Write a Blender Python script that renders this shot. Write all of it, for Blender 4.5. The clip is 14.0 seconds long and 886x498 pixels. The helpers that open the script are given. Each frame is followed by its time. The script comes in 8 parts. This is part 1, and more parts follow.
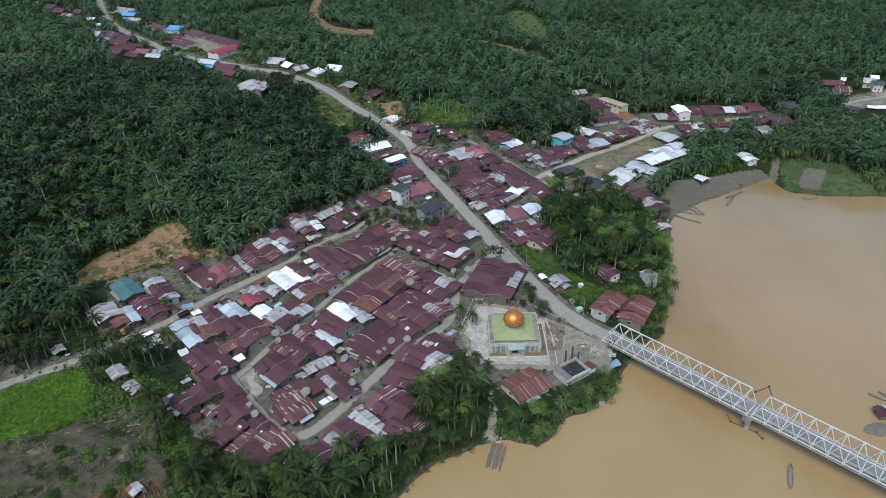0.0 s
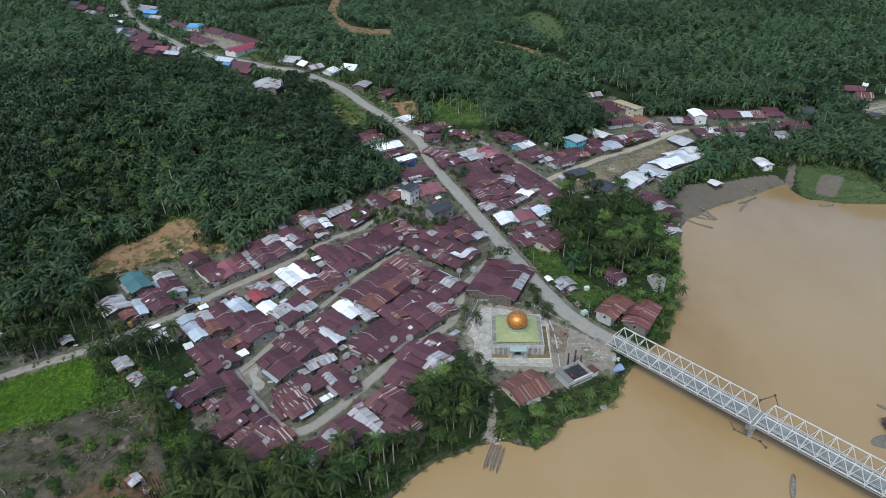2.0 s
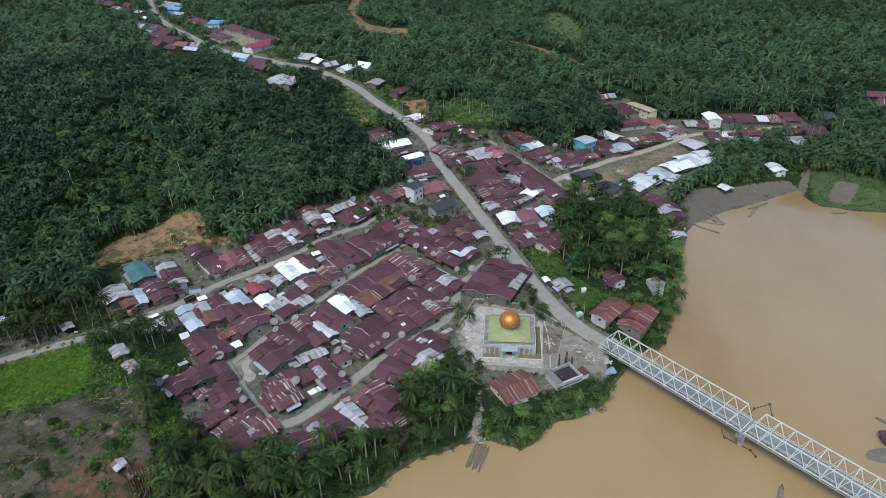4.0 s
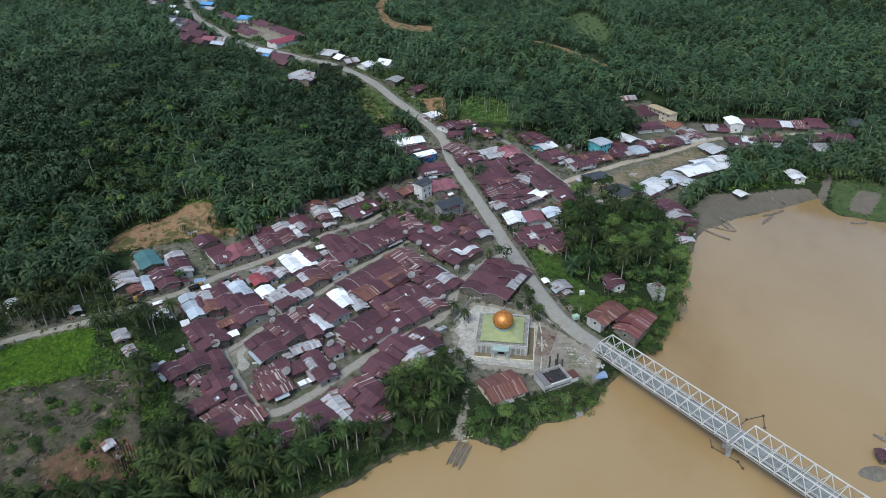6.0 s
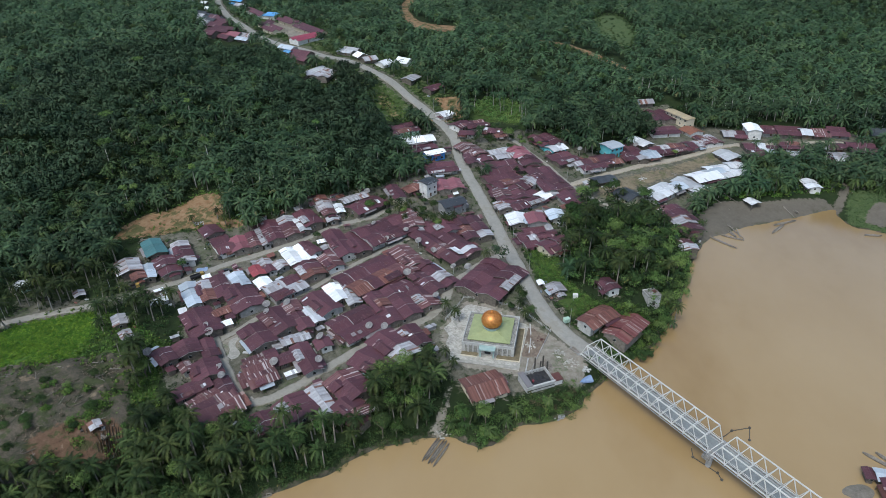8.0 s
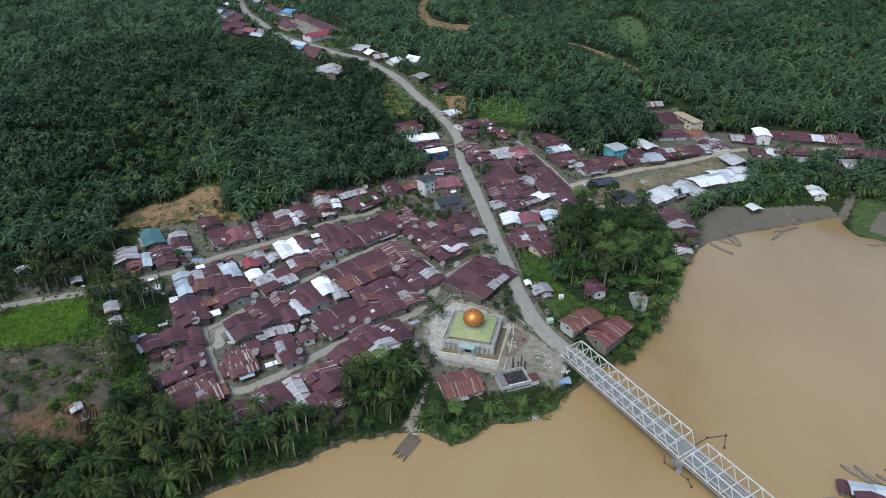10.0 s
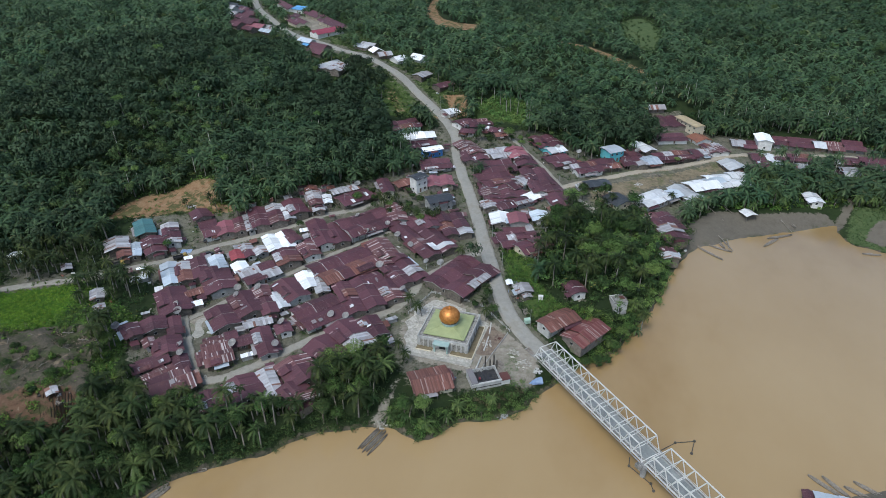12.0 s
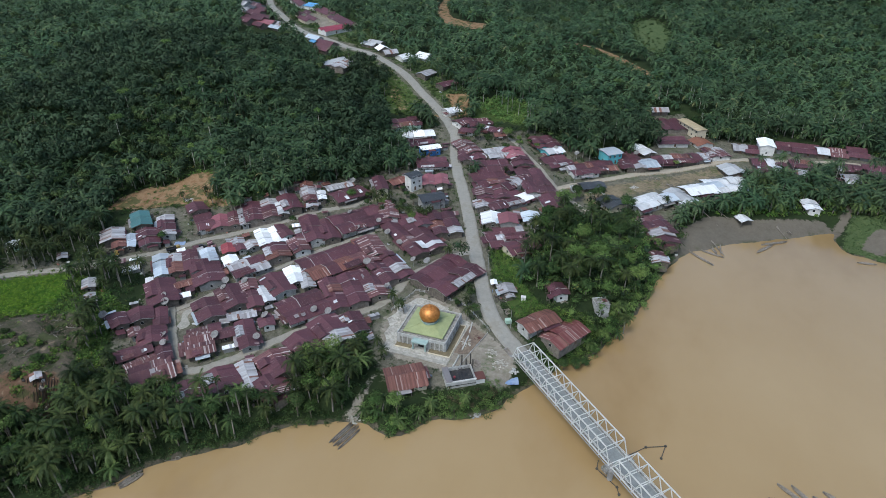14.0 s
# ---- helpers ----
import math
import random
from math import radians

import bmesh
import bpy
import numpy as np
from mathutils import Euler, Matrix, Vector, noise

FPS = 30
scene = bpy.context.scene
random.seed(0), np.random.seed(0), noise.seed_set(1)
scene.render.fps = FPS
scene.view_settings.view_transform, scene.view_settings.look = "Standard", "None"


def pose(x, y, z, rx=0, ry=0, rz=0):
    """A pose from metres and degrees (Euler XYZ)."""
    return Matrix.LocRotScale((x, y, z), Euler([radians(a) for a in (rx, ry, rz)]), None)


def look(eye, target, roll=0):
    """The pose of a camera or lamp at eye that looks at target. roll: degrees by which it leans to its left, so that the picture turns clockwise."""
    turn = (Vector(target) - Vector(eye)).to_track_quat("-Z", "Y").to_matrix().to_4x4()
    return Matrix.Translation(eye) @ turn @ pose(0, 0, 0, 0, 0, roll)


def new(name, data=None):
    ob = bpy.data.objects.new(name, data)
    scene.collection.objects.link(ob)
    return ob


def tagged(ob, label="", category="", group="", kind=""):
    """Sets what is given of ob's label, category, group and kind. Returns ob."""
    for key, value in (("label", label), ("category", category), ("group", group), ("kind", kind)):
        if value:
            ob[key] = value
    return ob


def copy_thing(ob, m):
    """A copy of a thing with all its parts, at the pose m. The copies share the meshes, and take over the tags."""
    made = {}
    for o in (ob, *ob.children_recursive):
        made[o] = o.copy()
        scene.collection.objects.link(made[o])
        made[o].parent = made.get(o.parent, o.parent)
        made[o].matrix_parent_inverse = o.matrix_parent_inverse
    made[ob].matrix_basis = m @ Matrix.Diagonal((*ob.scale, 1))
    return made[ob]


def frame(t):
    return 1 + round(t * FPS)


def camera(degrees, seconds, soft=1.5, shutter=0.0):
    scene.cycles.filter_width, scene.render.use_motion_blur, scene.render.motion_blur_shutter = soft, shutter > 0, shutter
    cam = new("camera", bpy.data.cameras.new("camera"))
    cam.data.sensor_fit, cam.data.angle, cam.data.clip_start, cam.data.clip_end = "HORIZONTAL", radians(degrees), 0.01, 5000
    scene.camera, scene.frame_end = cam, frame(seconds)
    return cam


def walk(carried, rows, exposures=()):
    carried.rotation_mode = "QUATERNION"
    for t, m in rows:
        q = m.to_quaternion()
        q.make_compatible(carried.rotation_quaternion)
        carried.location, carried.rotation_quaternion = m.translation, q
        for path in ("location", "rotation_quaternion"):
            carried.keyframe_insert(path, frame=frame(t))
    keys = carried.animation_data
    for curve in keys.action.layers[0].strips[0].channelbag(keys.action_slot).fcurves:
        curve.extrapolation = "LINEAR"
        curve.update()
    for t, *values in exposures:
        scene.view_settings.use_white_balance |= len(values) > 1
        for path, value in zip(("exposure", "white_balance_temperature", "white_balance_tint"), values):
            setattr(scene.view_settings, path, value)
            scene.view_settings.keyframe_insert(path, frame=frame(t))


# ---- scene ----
cam = camera(69.7, 14.0, soft=0.7)
PATH = [
    (0, (3.622, -0.419, 152.386), (3.569, 1.294, 151.356), -2.1),
    (0.5, (4.011, -0.32, 152.173), (3.943, 1.395, 151.145), -2.0),
    (1, (5.113, -0.32, 151.991), (5.03, 1.394, 150.964), -2.0),
    (1.5, (6.558, -0.287, 151.854), (6.462, 1.427, 150.828), -2.0),
    (2, (8.478, -0.244, 151.648), (8.369, 1.47, 150.622), -1.9),
    (2.5, (10.7, -0.175, 151.46), (10.575, 1.538, 150.435), -1.9),
    (3, (13.402, -0.074, 150.939), (13.26, 1.639, 149.916), -1.8),
    (5.5, (29.19, 0.793, 149.777), (28.931, 2.493, 148.756), -1.7),
    (6, (32.802, 1.13, 149.711), (32.517, 2.825, 148.689), -1.6),
    (6.5, (36.423, 1.365, 149.583), (36.113, 3.057, 148.562), -1.5),
    (7, (39.998, 1.678, 149.384), (39.665, 3.366, 148.363), -1.4),
    (7.5, (43.823, 2.214, 149.213), (43.465, 3.897, 148.194), -1.4),
    (8, (47.407, 2.694, 149.014), (47.025, 4.372, 147.995), -1.3),
    (10.5, (66.137, 5.86, 148.296), (65.663, 7.514, 147.277), -0.9),
    (11, (69.886, 6.685, 147.923), (69.397, 8.335, 146.904), -0.7),
    (11.5, (73.175, 7.457, 147.788), (72.674, 9.104, 146.769), -0.6),
    (12, (76.875, 8.198, 147.787), (76.36, 9.84, 146.769), -0.5),
    (12.5, (80.167, 8.957, 148.009), (79.638, 10.594, 146.989), -0.4),
    (13, (83.673, 9.783, 148.355), (83.13, 11.415, 147.333), -0.3),
    (13.5, (86.998, 10.471, 148.386), (86.44, 12.098, 147.366), -0.2),
    (14, (90.078, 11.343, 148.64), (89.508, 12.964, 147.617), -0.1),
]
walk(cam, [(t, look(eye, aim, roll)) for t, eye, aim, roll in PATH], [(0, 0.54, 5980, 4), (14, 0.54, 5980, 4)])

# ---- light ----
world = bpy.data.worlds.new("overcast_sky")
scene.world = world
world.use_nodes = True
wn = world.node_tree.nodes
wl = world.node_tree.links
wn.clear()
sky = wn.new("ShaderNodeTexSky")
sky.sky_type = 'NISHITA'
sky.sun_disc = False
sky.sun_elevation = radians(58)
sky.sun_rotation = radians(200)
sky.air_density = 1.2
sky.dust_density = 3.0
bg = wn.new("ShaderNodeBackground")
bg.inputs["Strength"].default_value = 0.108
wo = wn.new("ShaderNodeOutputWorld")
wl.new(sky.outputs["Color"], bg.inputs["Color"])
wl.new(bg.outputs["Background"], wo.inputs["Surface"])
sun_data = bpy.data.lights.new("sun", 'SUN')
sun_data.energy = 1.45
sun_data.angle = radians(28)
sun_data.color = (1.0, 0.96, 0.9)
sun = new("sun", sun_data)
sun.matrix_world = look((0, 0, 300), (60, 170, 0))


# ---- materials ----
def shader(name):
    m = bpy.data.materials.new(name)
    m.use_nodes = True
    n, l = m.node_tree.nodes, m.node_tree.links
    n.clear()
    b = n.new("ShaderNodeBsdfPrincipled")
    o = n.new("ShaderNodeOutputMaterial")
    l.new(b.outputs["BSDF"], o.inputs["Surface"])
    return m, n, l, b


def ramp(n, stops):
    r = n.new("ShaderNodeValToRGB")
    e = r.color_ramp.elements
    while len(e) < len(stops):
        e.new(0.5)
    for k, (p, c) in zip(e, stops):
        k.position = p
        k.color = (*c, 1)
    return r


def noise_tex(n, l, scale, detail=4.0, rough=0.6, coord=None, stretch=None):
    t = n.new("ShaderNodeTexNoise")
    t.inputs["Scale"].default_value = scale
    t.inputs["Detail"].default_value = detail
    t.inputs["Roughness"].default_value = rough
    if coord is not None:
        if stretch:
            mp = n.new("ShaderNodeMapping")
            mp.inputs["Scale"].default_value = stretch
            l.new(coord, mp.inputs["Vector"])
            coord = mp.outputs["Vector"]
        l.new(coord, t.inputs["Vector"])
    return t


def mixed(n, l, fac, a, b, blend='MIX'):
    x = n.new("ShaderNodeMix")
    x.data_type = 'RGBA'
    x.blend_type = blend
    for sock, v in ((x.inputs[0], fac), (x.inputs[6], a), (x.inputs[7], b)):
        if isinstance(v, bpy.types.NodeSocket):
            l.new(v, sock)
        elif isinstance(v, (int, float)):
            sock.default_value = v
        else:
            sock.default_value = (*v, 1)
    return x.outputs[2]


def math_node(n, l, op, a, b=0.0):
    x = n.new("ShaderNodeMath")
    x.operation = op
    x.use_clamp = op in ('MULTIPLY_ADD',)
    for sock, v in ((x.inputs[0], a), (x.inputs[1], b)):
        if isinstance(v, bpy.types.NodeSocket):
            l.new(v, sock)
        else:
            sock.default_value = v
    return x.outputs[0]


def smooth(n, l, value, low, high):
    x = n.new("ShaderNodeMapRange")
    x.interpolation_type = 'SMOOTHSTEP'
    x.inputs["From Min"].default_value = low
    x.inputs["From Max"].default_value = high
    l.new(value, x.inputs["Value"])
    return x.outputs["Result"]


def bump(n, l, b, height, strength, distance):
    x = n.new("ShaderNodeBump")
    x.inputs["Strength"].default_value = strength
    x.inputs["Distance"].default_value = distance
    l.new(height, x.inputs["Height"])
    l.new(x.outputs["Normal"], b.inputs["Normal"])


def surface(name, dark, light, scale=1.5, rough=0.85, metal=0.0, fine=14.0, grain=0.25, relief=0.3, depth=0.02):
    """A two-scale painted or mineral surface between two colours."""
    m, n, l, b = shader(name)
    tc = n.new("ShaderNodeTexCoord").outputs["Object"]
    big = noise_tex(n, l, scale, 3, 0.6, tc)
    small = noise_tex(n, l, fine, 3, 0.7, tc)
    f = math_node(n, l, 'ADD', math_node(n, l, 'MULTIPLY', big.outputs["Fac"], 1 - grain), math_node(n, l, 'MULTIPLY', small.outputs["Fac"], grain))
    r = ramp(n, [(0.32, dark), (0.68, light)])
    l.new(f, r.inputs["Fac"])
    l.new(r.outputs["Color"], b.inputs["Base Color"])
    b.inputs["Roughness"].default_value = rough
    b.inputs["Metallic"].default_value = metal
    bump(n, l, b, small.outputs["Fac"], relief, depth)
    return m


def sheet_metal(name, colours, patch, patch_share=0.05, rust=0.25, rough=0.55, metal=0.0, rust_colour=(0.135, 0.058, 0.04)):
    """Corrugated roofing: every sheet its own shade, some replaced ones, rust and dirt runs, fine ribs."""
    m, n, l, b = shader(name)
    tc = n.new("ShaderNodeTexCoord").outputs["Object"]
    sheet = n.new("ShaderNodeAttribute")
    sheet.attribute_name = "sheet"
    isl = sheet.outputs["Fac"]
    k = len(colours) - 1
    r = ramp(n, [(i / max(k, 1) * (1 - patch_share), c) for i, c in enumerate(colours)] + [(1 - patch_share + 0.004, patch)])
    r.color_ramp.interpolation = 'LINEAR'
    l.new(isl, r.inputs["Fac"])
    obr = n.new("ShaderNodeObjectInfo").outputs["Random"]
    shade = n.new("ShaderNodeHueSaturation")
    v = n.new("ShaderNodeMapRange")
    v.inputs["To Min"].default_value = 0.78
    v.inputs["To Max"].default_value = 1.22
    l.new(obr, v.inputs["Value"])
    l.new(v.outputs["Result"], shade.inputs["Value"])
    l.new(r.outputs["Color"], shade.inputs["Color"])
    big = noise_tex(n, l, 0.35, 5, 0.7, tc)
    col = mixed(n, l, math_node(n, l, 'MULTIPLY', smooth(n, l, big.outputs["Fac"], 0.52, 0.72), rust), shade.outputs["Color"], rust_colour)
    fine = noise_tex(n, l, 2.6, 5, 0.75, tc)
    col = mixed(n, l, math_node(n, l, 'MULTIPLY', smooth(n, l, fine.outputs["Fac"], 0.5, 0.8), 0.35), col, (0.22, 0.17, 0.16))
    seam = noise_tex(n, l, 1.0, 3, 0.7, tc, (6.0, 0.16, 0.16))
    col = mixed(n, l, math_node(n, l, 'MULTIPLY', smooth(n, l, seam.outputs["Fac"], 0.62, 0.69), 0.5), col, (0.33, 0.26, 0.255))
    col = mixed(n, l, math_node(n, l, 'MULTIPLY', smooth(n, l, seam.outputs["Fac"], 0.4, 0.29), 0.45), col, (0.03, 0.018, 0.02))
    l.new(col, b.inputs["Base Color"])
    b.inputs["Roughness"].default_value = rough
    b.inputs["Metallic"].default_value = metal
    b.inputs["Specular IOR Level"].default_value = 0.35
    w = n.new("ShaderNodeTexWave")
    w.inputs["Scale"].default_value = 4.0
    w.inputs["Distortion"].default_value = 0.3
    l.new(tc, w.inputs["Vector"])
    bump(n, l, b, w.outputs["Fac"], 0.18, 0.03)
    return m


def leafage(name, dark, mid, light, dry=(0.13, 0.11, 0.03), dry_share=0.05, scale=0.12):
    """Foliage: shade by leaf, by tree (a broad noise over the ground) and some dry leaves."""
    m, n, l, b = shader(name)
    g = n.new("ShaderNodeNewGeometry")
    r = ramp(n, [(0.0, dark), (0.55, mid), (0.98 - dry_share, light), (1.0 - dry_share * 0.5, dry)])
    l.new(g.outputs["Random Per Island"], r.inputs["Fac"])
    tree = noise_tex(n, l, scale, 2, 0.6, g.outputs["Position"])
    broad = noise_tex(n, l, 0.012, 3, 0.6, g.outputs["Position"])
    rnd = n.new("ShaderNodeObjectInfo").outputs["Random"]
    own = n.new("ShaderNodeAttribute")
    own.attribute_name = "tree"
    each = math_node(n, l, 'ADD', math_node(n, l, 'MULTIPLY', tree.outputs["Fac"], 0.5), math_node(n, l, 'MULTIPLY', own.outputs["Fac"], 0.45))
    f = math_node(n, l, 'ADD', each, math_node(n, l, 'MULTIPLY', broad.outputs["Fac"], 1.0))
    f = math_node(n, l, 'ADD', f, math_node(n, l, 'MULTIPLY', rnd, 0.3))
    h = n.new("ShaderNodeHueSaturation")
    v = n.new("ShaderNodeMapRange")
    v.inputs["From Min"].default_value = 0.65
    v.inputs["From Max"].default_value = 1.4
    v.inputs["To Min"].default_value = 0.45
    v.inputs["To Max"].default_value = 1.75
    l.new(f, v.inputs["Value"])
    l.new(v.outputs["Result"], h.inputs["Value"])
    l.new(r.outputs["Color"], h.inputs["Color"])
    patch = noise_tex(n, l, 0.035, 3, 0.6, g.outputs["Position"])
    hue = n.new("ShaderNodeMapRange")
    hue.inputs["From Min"].default_value = 0.3
    hue.inputs["From Max"].default_value = 0.7
    hue.inputs["To Min"].default_value = 0.51
    hue.inputs["To Max"].default_value = 0.465
    l.new(math_node(n, l, 'ADD', math_node(n, l, 'MULTIPLY', patch.outputs["Fac"], 0.65), math_node(n, l, 'MULTIPLY', own.outputs["Fac"], 0.35)), hue.inputs["Value"])
    l.new(hue.outputs["Result"], h.inputs["Hue"])
    col = mixed(n, l, math_node(n, l, 'MULTIPLY', smooth(n, l, own.outputs["Fac"], 0.7, 1.0), 0.3), h.outputs["Color"], light, 'MIX')
    l.new(col, b.inputs["Base Color"])
    b.inputs["Roughness"].default_value = 0.6
    b.inputs["Specular IOR Level"].default_value = 0.12
    return m


MAROON = [(0.063, 0.024, 0.033), (0.082, 0.031, 0.042), (0.103, 0.041, 0.052)]
M = {
    "m": sheet_metal("maroon_roofing", MAROON, (0.26, 0.19, 0.195), 0.055, 0.42),
    "z": sheet_metal("weathered_zinc", [(0.22, 0.21, 0.22), (0.33, 0.33, 0.35), (0.42, 0.43, 0.46)], (0.16, 0.08, 0.06), 0.1, 0.4),
    "w": sheet_metal("new_zinc", [(0.62, 0.645, 0.68), (0.74, 0.76, 0.79), (0.84, 0.86, 0.88)], (0.42, 0.43, 0.46), 0.1, 0.08),
    "q": sheet_metal("dulled_zinc", [(0.4, 0.42, 0.45), (0.52, 0.54, 0.57), (0.66, 0.68, 0.71)], (0.3, 0.29, 0.3), 0.1, 0.3),
    "b": sheet_metal("bluish_zinc", [(0.34, 0.4, 0.47), (0.42, 0.48, 0.55), (0.48, 0.53, 0.59)], (0.3, 0.32, 0.35), 0.1, 0.12),
    "r": sheet_metal("rusted_zinc", [(0.095, 0.038, 0.032), (0.145, 0.06, 0.048), (0.19, 0.088, 0.07)], (0.3, 0.22, 0.2), 0.06, 0.5),
    "s": sheet_metal("patched_maroon_roofing", [(0.085, 0.03, 0.035), (0.11, 0.045, 0.048), (0.15, 0.08, 0.08)], (0.4, 0.36, 0.36), 0.13, 0.4),
    "S": sheet_metal("red_streaked_roofing", [(0.12, 0.032, 0.033), (0.15, 0.05, 0.047), (0.2, 0.1, 0.09)], (0.32, 0.26, 0.24), 0.1, 0.6),
    "t": sheet_metal("teal_roofing", [(0.05, 0.13, 0.14), (0.06, 0.15, 0.16)], (0.07, 0.17, 0.18), 0.05, 0.1),
    "p": sheet_metal("faded_pink_roofing", [(0.20, 0.07, 0.09), (0.26, 0.1, 0.12)], (0.3, 0.2, 0.2), 0.1, 0.2),
    "P": sheet_metal("crimson_roofing", [(0.2, 0.035, 0.06), (0.25, 0.05, 0.08)], (0.28, 0.1, 0.12), 0.05, 0.1),
    "R": sheet_metal("bright_red_roofing", [(0.21, 0.04, 0.05), (0.25, 0.06, 0.065)], (0.22, 0.08, 0.085), 0.05, 0.1),
    "k": sheet_metal("dark_grey_roofing", [(0.03, 0.036, 0.045), (0.05, 0.06, 0.07)], (0.12, 0.12, 0.13), 0.08, 0.1),
    "B": sheet_metal("bright_blue_roofing", [(0.07, 0.24, 0.5), (0.11, 0.3, 0.56)], (0.2, 0.38, 0.58), 0.06, 0.08),
    "y": sheet_metal("tan_roofing", [(0.33, 0.27, 0.17), (0.4, 0.33, 0.21)], (0.3, 0.27, 0.2), 0.08, 0.25),
    "o": sheet_metal("orange_tile_roofing", [(0.24, 0.1, 0.06), (0.3, 0.13, 0.08)], (0.2, 0.09, 0.06), 0.1, 0.2),
    "white": surface("white_plaster", (0.5, 0.5, 0.5), (0.74, 0.74, 0.73), 0.6),
    "cream": surface("cream_plaster", (0.5, 0.45, 0.34), (0.64, 0.58, 0.46), 0.6),
    "grey": surface("bare_concrete", (0.2, 0.2, 0.2), (0.36, 0.36, 0.36), 0.6),
    "wood": surface("weathered_boards", (0.07, 0.06, 0.05), (0.18, 0.155, 0.13), 1.0),
    "cyan": surface("cyan_plaster", (0.1, 0.42, 0.5), (0.18, 0.52, 0.58), 0.6),
    "blue": surface("blue_plaster", (0.05, 0.18, 0.5), (0.08, 0.24, 0.56), 0.6),
    "green": surface("pale_green_plaster", (0.3, 0.44, 0.36), (0.42, 0.55, 0.45), 0.6),
    "plank": surface("grey_brown_planks", (0.1, 0.085, 0.075), (0.26, 0.23, 0.2), 0.8),
    "glass": surface("dark_window_glass", (0.015, 0.018, 0.02), (0.03, 0.034, 0.038), 1.0, 0.15),
    "door": surface("brown_painted_wood", (0.09, 0.05, 0.03), (0.16, 0.09, 0.055), 1.5, 0.6),
    "concrete": surface("worn_concrete", (0.15, 0.143, 0.123), (0.56, 0.54, 0.49), 0.28, 0.9, fine=1.4, grain=0.5),
    "steel": surface("galvanised_steel", (0.46, 0.465, 0.45), (0.64, 0.64, 0.62), 0.5, 0.55, 0.1, fine=2.5, grain=0.4),
    "dark": surface("dark_wet_wood", (0.03, 0.028, 0.025), (0.09, 0.08, 0.07), 1.0),
    "boat": surface("weathered_boat_wood", (0.1, 0.088, 0.075), (0.28, 0.25, 0.215), 1.2),
    "mesh": surface("grey_dish_mesh", (0.3, 0.29, 0.29), (0.44, 0.43, 0.43), 3.0, 0.6),
    "copper": surface("copper_dome_panels", (0.4, 0.155, 0.04), (0.66, 0.3, 0.085), 1.2, 0.42, 0.6),
    "lime": surface("light_green_roof_paint", (0.235, 0.27, 0.125), (0.33, 0.365, 0.185), 0.35, 0.6, fine=2.0, grain=0.35),
    "weathered": surface("weathered_white_plaster", (0.24, 0.24, 0.235), (0.56, 0.56, 0.55), 0.45, fine=2.2, grain=0.45),
    "stained": surface("stained_flat_concrete", (0.05, 0.05, 0.047), (0.3, 0.29, 0.27), 0.5, fine=2.0, grain=0.5),
    "teal": surface("pale_teal_plaster", (0.24, 0.34, 0.33), (0.36, 0.45, 0.43), 0.6),
    "ochre": surface("ochre_terrace_tiles", (0.1, 0.08, 0.045), (0.2, 0.165, 0.1), 0.8, 0.75),
    "tarp": surface("blue_tarpaulin", (0.12, 0.2, 0.38), (0.3, 0.38, 0.52), 0.8, 0.5),
    "rubber": surface("black_rubber", (0.015, 0.015, 0.015), (0.03, 0.03, 0.03), 2.0),
    "yellow": surface("yellow_paint", (0.28, 0.19, 0.05), (0.36, 0.25, 0.07), 1.0, 0.4),
    "black": surface("black_paint", (0.02, 0.02, 0.022), (0.04, 0.04, 0.044), 1.0, 0.4),
    "bark": surface("grey_palm_bark", (0.12, 0.105, 0.09), (0.28, 0.26, 0.23), 1.5, 0.9),
    "pale_bark": surface("pale_smooth_bark", (0.26, 0.25, 0.225), (0.46, 0.45, 0.41), 1.5, 0.85),
    "trunk": surface("brown_bark", (0.06, 0.05, 0.04), (0.16, 0.14, 0.11), 1.5, 0.9),
    "palm": leafage("oil_palm_leaves", (0.0205, 0.042, 0.0213), (0.0302, 0.058, 0.0278), (0.0505, 0.088, 0.0398), dry=(0.08, 0.085, 0.038), dry_share=0.006),
    "coco": leafage("coconut_leaves", (0.011, 0.02, 0.007), (0.02, 0.034, 0.011), (0.05, 0.067, 0.02), dry=(0.12, 0.11, 0.04), dry_share=0.03),
    "oilpalm": leafage("bright_oil_palm_leaves", (0.022, 0.042, 0.014), (0.042, 0.074, 0.025), (0.09, 0.135, 0.044), dry_share=0.015),
    "broad": leafage("broad_leaves", (0.042, 0.083, 0.024), (0.064, 0.117, 0.034), (0.1, 0.165, 0.048), dry=(0.1, 0.095, 0.035), dry_share=0.006),
    "litter": leafage("dead_grass_litter", (0.11, 0.095, 0.068), (0.19, 0.165, 0.12), (0.28, 0.245, 0.18), dry=(0.36, 0.32, 0.24), dry_share=0.08),
    "dryleaf": leafage("dry_scrub_leaves", (0.05, 0.05, 0.026), (0.085, 0.08, 0.043), (0.13, 0.115, 0.066), dry=(0.16, 0.12, 0.07), dry_share=0.1),
    "sapling": leafage("dull_sapling_leaves", (0.026, 0.05, 0.019), (0.036, 0.066, 0.024), (0.055, 0.092, 0.031), dry=(0.07, 0.075, 0.03), dry_share=0.006),
    "duskleaf": leafage("dark_forest_leaves", (0.0215, 0.042, 0.0222), (0.027, 0.05, 0.0266), (0.0365, 0.064, 0.032), dry=(0.05, 0.055, 0.033), dry_share=0.006),
    "bush": leafage("bush_leaves", (0.016, 0.034, 0.012), (0.026, 0.052, 0.017), (0.045, 0.08, 0.025), dry_share=0.006),
